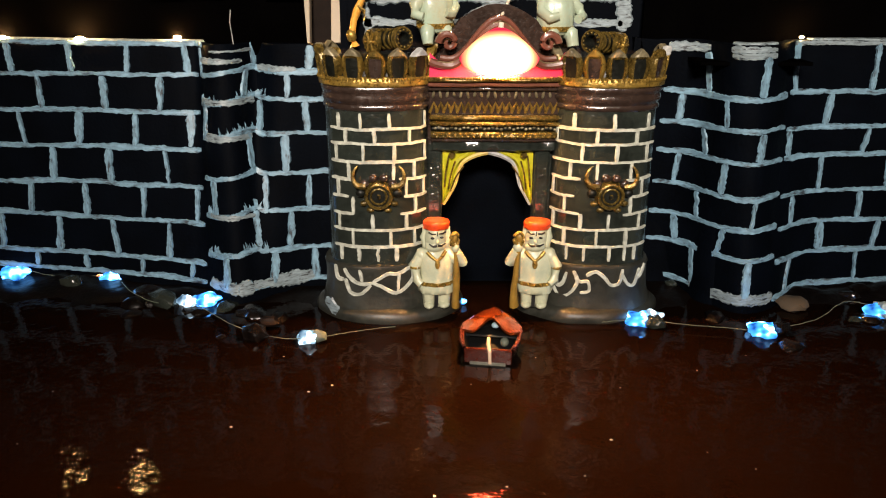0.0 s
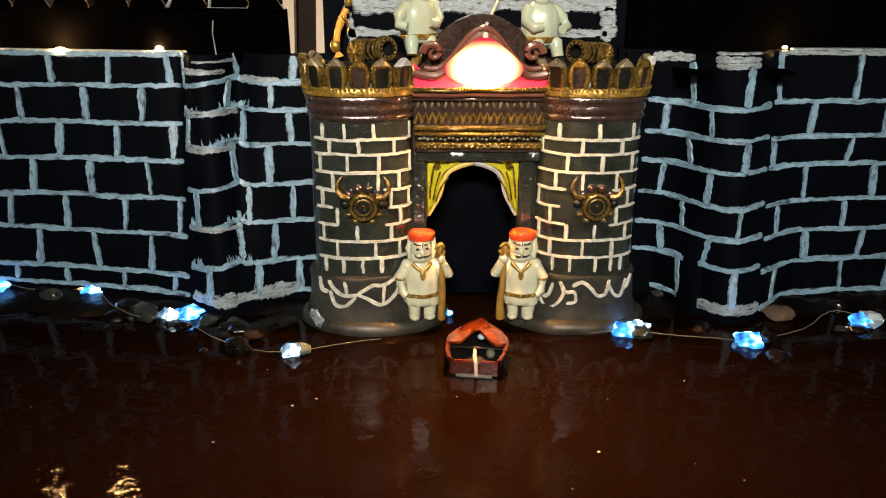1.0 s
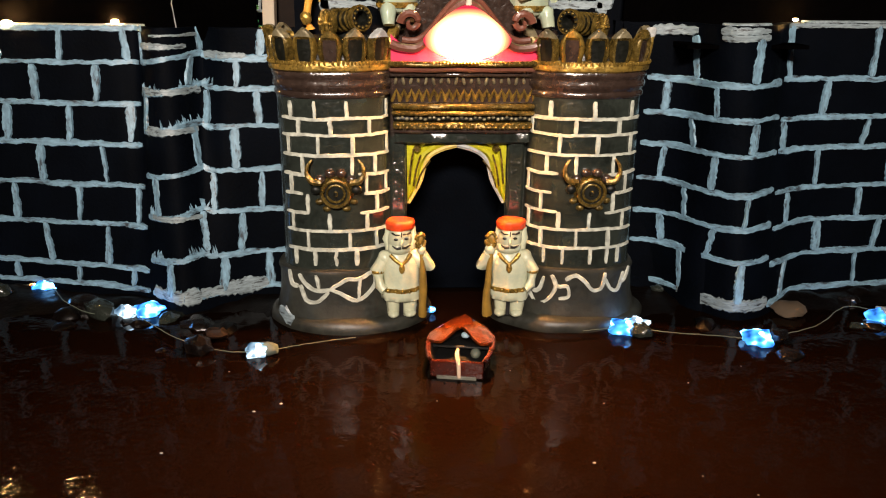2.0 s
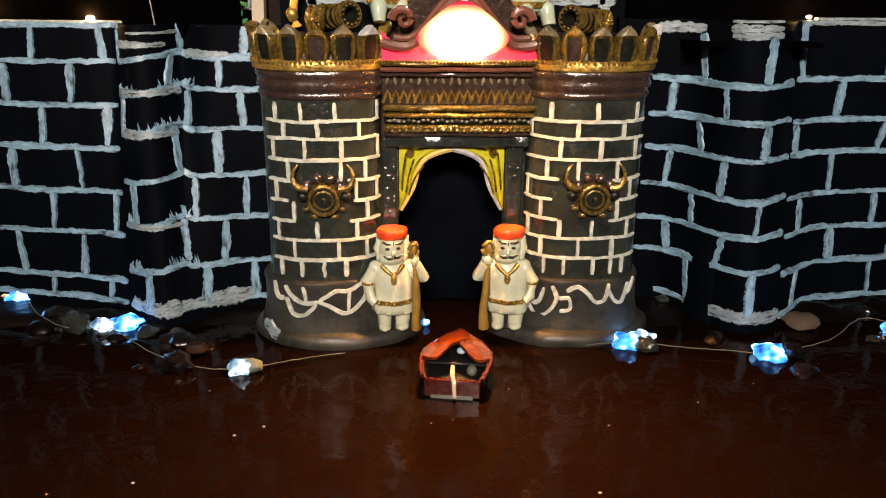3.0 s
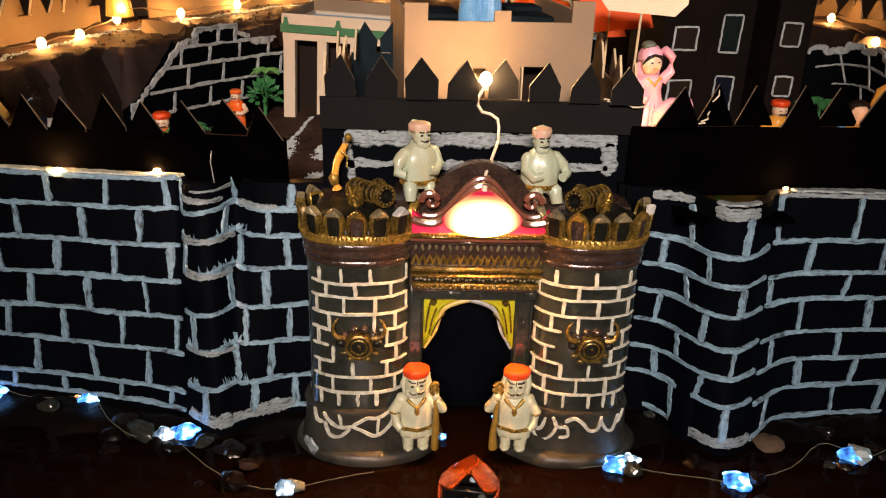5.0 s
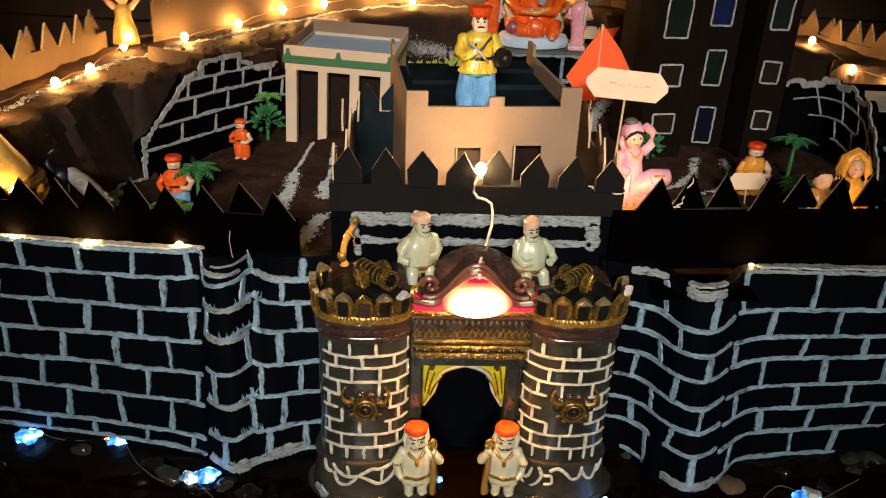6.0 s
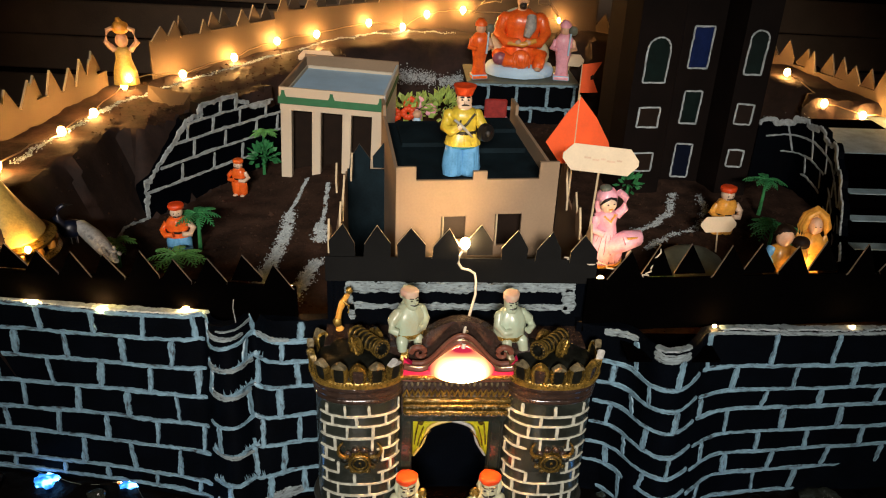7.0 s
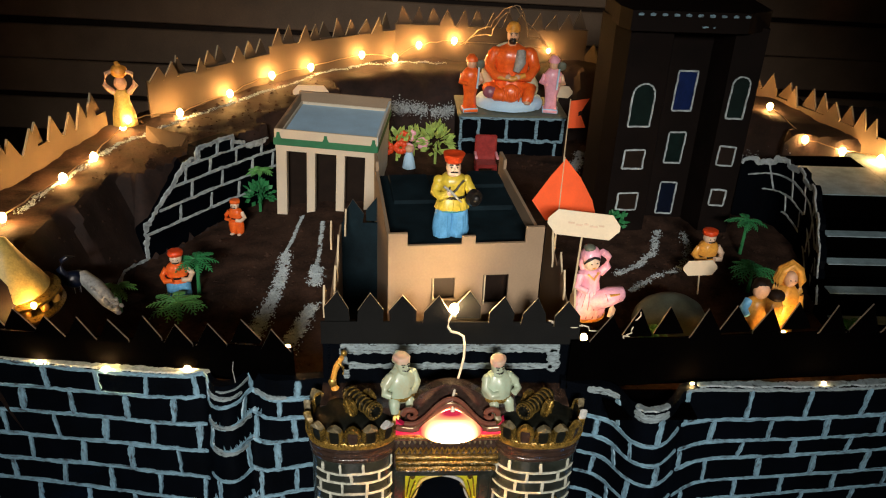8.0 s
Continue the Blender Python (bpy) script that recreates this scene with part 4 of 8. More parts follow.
# lintel courses
for z, h, d, w, m_, nm in ((1.60, 0.10, 0.10, 1.12, M_STONE, "lintel_course"), (1.655, 0.03, 0.13, 1.14, M_BROWN, "lintel_course"), (1.705, 0.055, 0.15, 1.14, M_OLDGOLD, "bead_course"), (1.765, 0.05, 0.12, 1.14, M_LEAFD, "silver_bead_course"), (1.81, 0.035, 0.17, 1.16, M_OLDGOLD, "lintel_course"), (1.86, 0.045, 0.15, 1.16, M_OLDGOLD, "lintel_course"), (1.985, 0.22, 0.10, 1.18, M_BROWN, "leaf_frieze"), (2.115, 0.04, 0.14, 1.20, M_BROWN, "lintel_course"), (2.160, 0.045, 0.18, 1.20, M_OGEE, "lintel_course"), (2.205, 0.04, 0.22, 1.20, M_OLDGOLD, "lintel_course")):
    bm = bmesh.new()
    front = 0.145 - d
    box(bm, (-0.01, 0.145 - d / 2, z), (w, d, h), bev=0.014)
    bmesh.ops.subdivide_edges(bm, edges=[e for e in bm.edges if e.calc_length() > 0.5], cuts=24)
    for v in bm.verts:
        v.co += Vector((0, 0.006 * noise.noise((v.co.x * 9, v.co.z * 20, 1)), 0.006 * noise.noise((v.co.x * 5, z * 7, 2))))
    if nm == "bead_course":
        for i in range(40):
            x = -0.55 + 1.08 * i / 39
            ball(bm, (x, front, z + 0.012 * (-1) ** i), (0.016, 0.015, 0.014), u=7, v=5)
    if nm == "silver_bead_course":
        for i in range(30):
            ball(bm, (-0.54 + 1.07 * i / 29, front, z + 0.01 * math.sin(i * 1.9)), (0.016, 0.014, 0.014), 1, u=7, v=5)
    if nm == "leaf_frieze":
        for i in range(19):
            x = -0.555 + 1.09 * i / 18
            ball(bm, (x, front, z + 0.075), (0.015, 0.018, 0.030 + 0.008 * math.sin(i * 1.7)), 1, rot=(0, 14 * (-1) ** i, 0), u=8, v=6)
            tube(bm, [(x - 0.032, front + 0.004, z - 0.085), (x - 0.012, front - 0.012, z - 0.035), (x + 0.004, front - 0.014, z + 0.010), (x + 0.022, front - 0.010, z - 0.035), (x + 0.032, front + 0.004, z - 0.085)], [0.014, 0.013, 0.010, 0.013, 0.014], 2, 6)
    if nm == "lintel_course" and z > 2.2:
        for i in range(46):
            ball(bm, (-0.60 + 1.18 * i / 45, front, z + 0.012), (0.011, 0.010, 0.012), u=6, v=4)
    put("bead_course" if nm == "silver_bead_course" else nm, bm, [m_, M_TIP, M_GOLD], gate)
# swagged yellow curtains in the arch
for s in (-1, 1):
    bm = bmesh.new()
    rows = []
    for i in range(21):
        z = 1.56 - 0.53 * i / 20
        inner = float(np.interp(z, [q[0] for q in DRAPE], [q[1] for q in DRAPE])) if z < 1.53 else 0.0
        row = []
        for j in range(13):
            u = j / 12
            x = 0.415 - u * max(0.012, 0.415 - inner)
            row.append(bm.verts.new((AC + s * x, 0.125 - 0.022 * math.sin(u * 11.0 + i * 0.10) - 0.008 * math.sin(u * 23 + i * 0.5), z)))
        rows.append(row)
    for a, b in zip(rows, rows[1:]):
        for j in range(12):
            bm.faces.new((a[j], a[j + 1], b[j + 1], b[j]))
    ext = bmesh.ops.extrude_face_region(bm, geom=list(bm.faces))
    bmesh.ops.translate(bm, verts=[v for v in ext["geom"] if isinstance(v, bmesh.types.BMVert)], vec=(0, 0.03, 0))
    bmesh.ops.recalc_face_normals(bm, faces=bm.faces)
    c = put("curtain", bm, M_YELLOW, gate, "yellow-green moulded curtain")
    bm = bmesh.new()
    hem = curve_through([(AC + s * (x - 0.004), 0.11, z) for z, x in DRAPE], 4)
    tube(bm, hem, [0.012 + 0.012 * i / len(hem) for i in range(len(hem))], 0, 6)
    put("hem", bm, M_SILVER if s > 0 else M_LIME, c, "pale moulded hem")
    for k, (xa, xb) in enumerate(((0.36, 0.395), (0.30, 0.36), (0.22, 0.34))):
        bm = bmesh.new()
        tube(bm, curve_through([(AC + s * xa, 0.092, 1.50 - 0.05 * k), (AC + s * (xa * 0.4 + xb * 0.6), 0.09, 1.36 - 0.03 * k), (AC + s * xb, 0.10, 1.20 - 0.02 * k)], 4), 0.008, 0, 5)
        put("fold_line", bm, M_OLDGOLD, c)
    bm = bmesh.new()
    cone(bm, (AC + s * 0.33, 0.12, 1.495), (AC + s * 0.33, 0.085, 1.495), 0.035, 0.022, 0, 14)
    put("boss", bm, M_OLDGOLD, c)

# pediment: crimson ground, red-brown ogee moulding, scrolls
def ogee(x):
    a = abs(x)
    return 2.30 + 0.34 * (0.5 + 0.5 * math.cos(math.pi * min(1, a / 0.42))) + 0.05 * max(0, (a - 0.42) / 0.2) ** 2


bm = bmesh.new()
N = 40
X = [-0.59 + 1.18 * i / N for i in range(N + 1)]
plate(bm, [(-0.59, 2.22)] + [(x, ogee(x) + (0.10 * max(0, (abs(x) - 0.44) / 0.16))) for x in X] + [(0.59, 2.22)], 0.08, Matrix.Translation((0, -0.03, 0)), 0)
ped = put("pediment", bm, M_PINK, gate, "crimson pediment ground", smooth=False)
bm = bmesh.new()
tube(bm, [(x, -0.05, ogee(x) + 0.02 + 0.004 * noise.noise((x * 8, 1, 1))) for x in X], [0.036 + 0.008 * noise.noise((x * 6, 4, 1)) for x in X], 0, 8)
tube(bm, [(x, -0.03, ogee(x) + 0.080) for x in X[3:-3]], 0.026, 0, 8)
tube(bm, [(x, -0.065, ogee(x) + 0.048) for x in X[2:-2]], 0.010, 1, 6)
put("ogee_moulding", bm, [M_OGEE, M_BRONZE], ped, "red-brown ogee moulding")
bm = bmesh.new()
plate(bm, [(x, ogee(x) + 0.02) for x in X[3:-3]] + [(0.42, 2.58), (0.33, 2.70), (0.22, 2.77), (0.10, 2.82), (0, 2.83), (-0.10, 2.82), (-0.22, 2.77), (-0.33, 2.70), (-0.42, 2.58)], 0.12, Matrix.Translation((0, 0.07, 0)), 0)
put("pediment_back", bm, M_BROWN, ped, smooth=False)
for s in (-1, 1):
    bm = bmesh.new()
    pts = [(s * (0.43 + (0.085 - 0.010 * q) * math.cos(q * 1.0)), -0.04 - 0.003 * q, 2.515 + (0.085 - 0.010 * q) * math.sin(q * 1.0)) for q in [i * 0.35 for i in range(22)]]
    tube(bm, pts, [0.036 - 0.001 * i for i in range(22)], 0, 8)
    put("scroll", bm, M_OGEE, gate, "dark moulded scroll")
bm = bmesh.new()
ball(bm, (-0.02, 0.16, 2.73), (0.13, 0.07, 0.06), u=16, v=8)
ball(bm, (0.05, 0.09, 2.70), (0.035, 0.03, 0.03), u=10, v=8)
put("crest", bm, M_BRONZE, gate, "worn bronze bird-head crest")
bm = bmesh.new()
box(bm, (-0.03, 0.50, 2.33), (2.8, 0.42, 0.10))
put("gate_deck", bm, M_BROWN, gate, smooth=False)

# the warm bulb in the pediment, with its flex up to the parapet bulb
ped_bulb = thing("pediment_bulb", (0.0, -0.16, 2.405), "warm bulb before the crimson pediment, its bloom built into the glass", "bulb")
# swollen outline takes in the bloom round the bulb
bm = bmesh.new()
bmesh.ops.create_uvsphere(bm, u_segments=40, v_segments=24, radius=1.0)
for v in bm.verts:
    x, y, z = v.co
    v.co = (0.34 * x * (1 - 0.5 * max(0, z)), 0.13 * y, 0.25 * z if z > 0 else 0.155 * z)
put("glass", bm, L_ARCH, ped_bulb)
bm = bmesh.new()
cone(bm, (0, -0.02, 0.19), (0.01, 0.03, 0.28), 0.03, 0.022)
put("socket", bm, M_CABLE, ped_bulb)


def bulb(at, label, m_=None, r=0.055, group="fairy lights", sock=None):
    t = thing("fairy_light", at, label, "light", group)
    bm = bmesh.new()
    ball(bm, (0, 0, r * 0.6), (r, r, r * 1.25), u=14, v=10)
    put("bulb", bm, m_ or L_WARM, t)
    bm = bmesh.new()
    cone(bm, (0, 0, -r * 1.3), (0, 0, -r * 0.5), r * 0.5, r * 0.6, 0, 10)
    put("socket", bm, sock or M_CABLE, t)
    return t


bulb((0.04, 0.64, 3.40), "small warm bulb tied to a parapet merlon", L_WHITE, 0.05)
cable = bmesh.new()
tube(cable, [(0.0, -0.05, 2.67), (0.03, 0.05, 2.74), (0.10, 0.25, 2.84), (0.16, 0.45, 2.92), (0.17, 0.55, 3.02), (0.16, 0.62, 3.08), (0.10, 0.625, 3.12), (0.02, 0.625, 3.14), (-0.02, 0.63, 3.20), (-0.01, 0.64, 3.28), (0.03, 0.64, 3.36)], 0.014, 0, 8)
tagged(put("power_flex", cable, M_CABLE), "thin cream flex hanging from the parapet bulb", "cable")


# ---- cannons on the gate towers ----
def cannon(at, yaw, label):
    c = thing("cannon", at, label, "cannon", "gate cannons")
    c.rotation_euler = (0, 0, radians(yaw))
    bm = bmesh.new()
    prof = [(0.03, -0.30), (0.06, -0.28), (0.085, -0.20), (0.08, -0.05), (0.07, 0.18), (0.085, 0.22), (0.09, 0.25), (0.08, 0.262), (0.055, 0.265), (0.045, 0.20)]
    lathe(bm, prof, (0, 0, 0), 20)
    for z, r in ((-0.20, 0.090), (-0.13, 0.088), (-0.06, 0.086), (0.01, 0.083), (0.08, 0.080), (0.15, 0.078), (0.215, 0.090), (0.255, 0.092)):
        tube(bm, [(r * math.cos(q), r * math.sin(q), z) for q in [2 * math.pi * k / 20 for k in range(21)]], 0.011, 1, 6)
    for k in range(12):
        a = k * math.pi / 6
        ball(bm, (0.072 * math.cos(a), 0.072 * math.sin(a), 0.268), 0.013, 1, u=6, v=5)
    bm.transform(Matrix.Translation((0, 0, 0.12)) @ Matrix.Rotation(radians(84), 4, "X"))
    put("barrel", bm, [M_LEAFD, M_OLDGOLD], c, "dark cannon barrel with gilt rings")
    for s in (-1, 1):
        bm = bmesh.new()
        spk = bmesh.new()
        cone(bm, (s * 0.11, 0.02, 0.10), (s * 0.15, 0.02, 0.10), 0.11, 0.11, 0, 18)
        for i in range(6):
            a = i * math.pi / 3
            tube(spk, [(s * 0.155, 0.02, 0.10), (s * 0.155, 0.02 + 0.09 * math.cos(a), 0.10 + 0.09 * math.sin(a))], 0.012, 0, 5)
        ball(spk, (s * 0.15, 0.02, 0.10), 0.028, u=8, v=6)
        put("spokes", spk, M_GOLD, put("wheel", bm, M_OLDGOLD, c))
    return c


cannon((-0.97, 0.17, 2.40), 38, "gilt toy cannon on the tower top aiming over the water")
cannon((0.97, 0.18, 2.38), -42, "gilt toy cannon on the tower top aiming over the water")


# ---- figures: plain one-piece statuettes ----
def figure(name, at, label, build, mats, yaw=0.0, s=1.0, group="", tilt=(0, 0)):
    bm = bmesh.new()
    build(bm)
    bmesh.ops.subdivide_edges(bm, edges=bm.edges, cuts=1, use_grid_fill=True)
    # soft folds and hand-moulded unevenness
    for v in bm.verts:
        r = math.hypot(v.co.x, v.co.y) + 1e-4
        k = 0.020 * noise.noise((v.co.x * 11, v.co.y * 11, v.co.z * 3 + len(label))) + 0.008 * noise.noise((v.co.x * 26, v.co.y * 26, v.co.z * 22))
        v.co.x += k * v.co.x / r
        v.co.y += k * v.co.y / r
    bm.transform(Matrix.Translation(at) @ Matrix.Rotation(radians(yaw), 4, "Z") @ Euler((radians(tilt[0]), radians(tilt[1]), 0)).to_matrix().to_4x4() @ Matrix.Scale(s, 4))
    o = Vector(at)
    bmesh.ops.translate(bm, verts=bm.verts, vec=-o)
    return tagged(put(name, bm, mats, at=o, sharp=70), label, "figurine", group)


def guard(flip):
    f = -1 if flip else 1

    def build(bm):
        # 0 ivory, 1 hat, 2 gold, 3 black, 4 stick, 5 flesh
        for s in (-1, 1):
            cone(bm, (s * 0.075, 0, 0.0), (s * 0.08, 0, 0.20), 0.065, 0.085, 0, 14)
            ball(bm, (s * 0.08, -0.045, 0.03), (0.06, 0.09, 0.035), 0)
        # shade in the gap between the legs, put in as a black block
        box(bm, (0, -0.01, 0.08), (0.035, 0.10, 0.15), 3)
        lathe(bm, [(0.10, 0.14), (0.19, 0.16), (0.195, 0.24), (0.175, 0.30), (0.185, 0.42), (0.17, 0.52), (0.12, 0.59), (0.06, 0.61)], (0, 0.01, 0), 22, 0, 1.0, 0.78)
        lathe(bm, [(0.15, 0.235), (0.192, 0.24), (0.192, 0.275), (0.15, 0.28)], (0, 0.01, 0), 22, 2, 1.0, 0.80)
        for i in range(9):
            a = math.pi + math.pi * i / 8
            ball(bm, (0.185 * math.cos(a), 0.01 + 0.15 * math.sin(a), 0.255), 0.017, 2, u=6, v=5)
        ball(bm, (0, -0.01, 0.71), (0.125, 0.12, 0.14), 0)
        ball(bm, (0, -0.03, 0.63), (0.125, 0.10, 0.075), 0)
        for s in (-1, 1):
            tube(bm, [(s * 0.125, 0.02, 0.79), (s * 0.135, 0.01, 0.70), (s * 0.12, 0.0, 0.60)], [0.03, 0.035, 0.03], 0, 8)
            ball(bm, (s * 0.15, 0, 0.52), 0.074, 0, u=12, v=8)
        ball(bm, (0, -0.13, 0.69), (0.022, 0.025, 0.03), 0, u=8, v=6)
        lathe(bm, [(0.10, 0.785), (0.134, 0.79), (0.138, 0.81), (0.144, 0.845), (0.134, 0.862), (0.09, 0.868), (0.03, 0.866)], (0, 0, 0), 24, 1, 1.05, 0.85)
        for s in (-1, 1):
            ball(bm, (s * 0.05, -0.125, 0.725), (0.022, 0.012, 0.012), 3, u=8, v=5)
            tube(bm, [(s * 0.015, -0.13, 0.765), (s * 0.055, -0.125, 0.765), (s * 0.09, -0.10, 0.775)], 0.008, 3, 5)
            tube(bm, [(s * 0.005, -0.145, 0.655), (s * 0.045, -0.14, 0.648), (s * 0.085, -0.118, 0.668)], [0.012, 0.011, 0.005], 3, 5)
            ball(bm, (s * 0.128, 0.01, 0.71), (0.025, 0.03, 0.05), 0, u=8, v=6)
        tube(bm, [(-0.10, -0.09, 0.58), (-0.05, -0.125, 0.53), (0, -0.145, 0.50), (0.05, -0.125, 0.53), (0.10, -0.09, 0.58)], 0.018, 2, 6)
        ball(bm, (0, -0.15, 0.47), (0.03, 0.015, 0.045), 2, u=8, v=6)
        # bent arm at the staff, hanging arm
        tube(bm, [(f * 0.14, 0, 0.53), (f * 0.235, -0.05, 0.47), (f * 0.262, -0.10, 0.475), (f * 0.205, -0.15, 0.60)], [0.07, 0.062, 0.058, 0.042], 0, 10)
        ball(bm, (f * 0.185, -0.155, 0.635), (0.05, 0.042, 0.05), 0, u=10, v=7)
        tube(bm, [(0.0, -0.132, 0.745), (0.0, -0.130, 0.785)], 0.006, 3, 5)
        tube(bm, [(-f * 0.15, 0, 0.52), (-f * 0.225, -0.02, 0.42), (-f * 0.21, -0.06, 0.30), (-f * 0.16, -0.10, 0.26)], [0.07, 0.065, 0.05, 0.04], 0, 10)
        lathe(bm, [(0.05, 0.0), (0.062, 0.005), (0.062, 0.03), (0.05, 0.035)], (-f * 0.222, -0.02, 0.40), 12, 2)
        # staff with a curled head
        tube(bm, [(f * 0.215, -0.05, 0.0), (f * 0.21, -0.10, 0.22), (f * 0.20, -0.15, 0.45), (f * 0.175, -0.16, 0.66)], [0.05, 0.042, 0.034, 0.026], 4, 8)
        tube(bm, [(f * (0.175 + 0.045 * math.sin(q)), -0.165, 0.72 + 0.06 * -math.cos(q)) for q in [i * 0.5 for i in range(13)]], 0.02, 2, 6)
        ball(bm, (f * 0.17, -0.15, 0.73), (0.04, 0.03, 0.055), 4, u=10, v=8)
        bmesh.ops.scale(bm, verts=bm.verts, vec=(0.88, 0.92, 1.0))

    return build


GM = [M_WHITE, M_HAT, M_GOLD, M_BLACK, M_STICK, M_SKIN]
figure("guard_figurine", (-0.53, -0.12, 0.108), "ivory painted guard figurine with red cap and staff by the gate", guard(False), GM, 6, 0.98, "gate guards")
figure("guard_figurine", (0.39, -0.12, 0.108), "ivory painted guard figurine with red cap and staff by the gate", guard(True), GM, -8, 0.98, "gate guards")


def sitter(flip):
    """Squat seated guard, one elbow out, one short leg forward."""
    f = -1 if flip else 1

    def build(bm):
        lathe(bm, [(0.12, 0.02), (0.20, 0.04), (0.225, 0.14), (0.235, 0.26), (0.215, 0.36), (0.15, 0.45), (0.08, 0.50)], (0, 0, 0), 22, 0, 1, 0.76)
        lathe(bm, [(0.17, 0.07), (0.222, 0.075), (0.226, 0.125), (0.17, 0.13)], (0, 0, 0), 22, 2, 1, 0.80)
        for i in range(9):
            a = math.pi + math.pi * i / 8
            ball(bm, (0.215 * math.cos(a), 0.17 * math.sin(a), 0.10), 0.018, 2, u=6, v=5)
        ball(bm, (-f * 0.01, -0.02, 0.57), (0.105, 0.105, 0.12), 0)
        ball(bm, (-f * 0.015, -0.07, 0.50), (0.085, 0.065, 0.065), 0)
        ball(bm, (-f * 0.03, -0.125, 0.565), (0.018, 0.026, 0.028), 0, u=8, v=6)
        for s in (-1, 1):
            ball(bm, (s * 0.17, 0, 0.38), 0.078, 0, u=12, v=8)
        lathe(bm, [(0.085, 0.61), (0.112, 0.615), (0.122, 0.69), (0.11, 0.705), (0.03, 0.71)], (-f * 0.01, 0, 0), 18, 1)
        # arm akimbo and the arm laid on the knee
        tube(bm, [(f * 0.17, 0, 0.40), (f * 0.27, -0.03, 0.30), (f * 0.31, -0.08, 0.22), (f * 0.22, -0.15, 0.20)], [0.072, 0.07, 0.058, 0.05], 0, 10)
        tube(bm, [(-f * 0.17, 0, 0.40), (-f * 0.22, -0.07, 0.28), (-f * 0.14, -0.17, 0.22), (-f * 0.04, -0.19, 0.24)], [0.072, 0.065, 0.055, 0.045], 0, 10)
        tube(bm, [(f * 0.10, -0.02, 0.08), (f * 0.16, -0.13, 0.04), (f * 0.17, -0.16, -0.08)], [0.09, 0.085, 0.06], 0, 10)
        tube(bm, [(-f * 0.06, -0.02, 0.08), (-f * 0.08, -0.14, 0.05), (-f * 0.07, -0.16, -0.06)], [0.08, 0.075, 0.055], 0, 10)
        for s in (-1, 1):
            ball(bm, (-f * 0.02 + s * 0.042, -0.120, 0.592), (0.020, 0.010, 0.012), 3, u=6, v=4)
            tube(bm, [(-f * 0.02 + s * 0.012, -0.124, 0.622), (-f * 0.02 + s * 0.07, -0.110, 0.628)], 0.008, 3, 5)
            tube(bm, [(-f * 0.02 + s * 0.004, -0.138, 0.530), (-f * 0.02 + s * 0.06, -0.120, 0.538)], [0.013, 0.006], 3, 5)
        tube(bm, [(0.0, 0.05, 0.68), (f * 0.03, 0.10, 0.58), (f * 0.03, 0.09, 0.46)], [0.08, 0.075, 0.06], 0, 8)
        bmesh.ops.scale(bm, verts=bm.verts, vec=(0.9, 0.95, 1.0))

    return build


SM = [M_MINT, M_CAPW, M_GOLD, M_BLACK, M_STICK, M_SKIN]
figure("seated_guard_figurine", (-0.54, 0.17, 2.56), "pale mint seated guard figurine with faded red cap on gate", sitter(True), SM, 24, 0.82, "seated guards")
figure("seated_guard_figurine", (0.51, 0.17, 2.54), "ivory seated guard figurine with faded pink cap on the gate top", sitter(False), SM, 14, 0.81, "seated guards")


def villager(coat, legs, hat):
    """0 skin, 1 coat, 2 legs, 3 hat, 4 dark."""

    def build(bm):
        for s in (-1, 1):
            lathe(bm, [(0.06, 0.0), (0.10, 0.01), (0.125, 0.12), (0.13, 0.30), (0.10, 0.44)], (s * 0.09, 0, 0), 14, 2, 1, 0.85)
            ball(bm, (s * 0.10, -0.07, 0.03), (0.06, 0.09, 0.035), 0)
        lathe(bm, [(0.12, 0.38), (0.215, 0.40), (0.185, 0.52), (0.20, 0.66), (0.15, 0.75), (0.06, 0.78)], (0, 0, 0), 20, 1, 1, 0.72)
        lathe(bm, [(0.15, 0.475), (0.195, 0.48), (0.195, 0.515), (0.15, 0.52)], (0, 0, 0), 20, 4, 1, 0.74)
        ball(bm, (0, -0.01, 0.86), (0.115, 0.11, 0.125), 0)
        ball(bm, (0, -0.115, 0.85), (0.02, 0.025, 0.025), 0, u=8, v=6)
        lathe(bm, [(0.10, 0.915), (0.13, 0.92), (0.142, 0.96), (0.135, 1.0), (0.09, 1.02), (0.03, 1.02)], (0, 0.01, 0), 18, 3)
        for s in (-1, 1):
            tube(bm, [(s * 0.17, 0, 0.66), (s * 0.27, -0.04, 0.54), (s * 0.20, -0.16, 0.48), (s * 0.08, -0.19, 0.50)], [0.065, 0.06, 0.05, 0.045], 0 if s > 0 else 1, 10)
            ball(bm, (s * 0.04, -0.105, 0.86), (0.016, 0.012, 0.012), 4, u=6, v=4)
        tube(bm, [(-0.06, -0.115, 0.81), (0, -0.125, 0.805), (0.06, -0.115, 0.81)], 0.012, 4, 5)

    return build, [M_FACE, coat, legs, hat, M_BLACK]


def put_villager(at, label, coat, legs, hat, yaw=0, s=1.0):
    b, m_ = villager(coat, legs, hat)
    return figure("villager_figurine", at, label, b, m_, yaw, s)


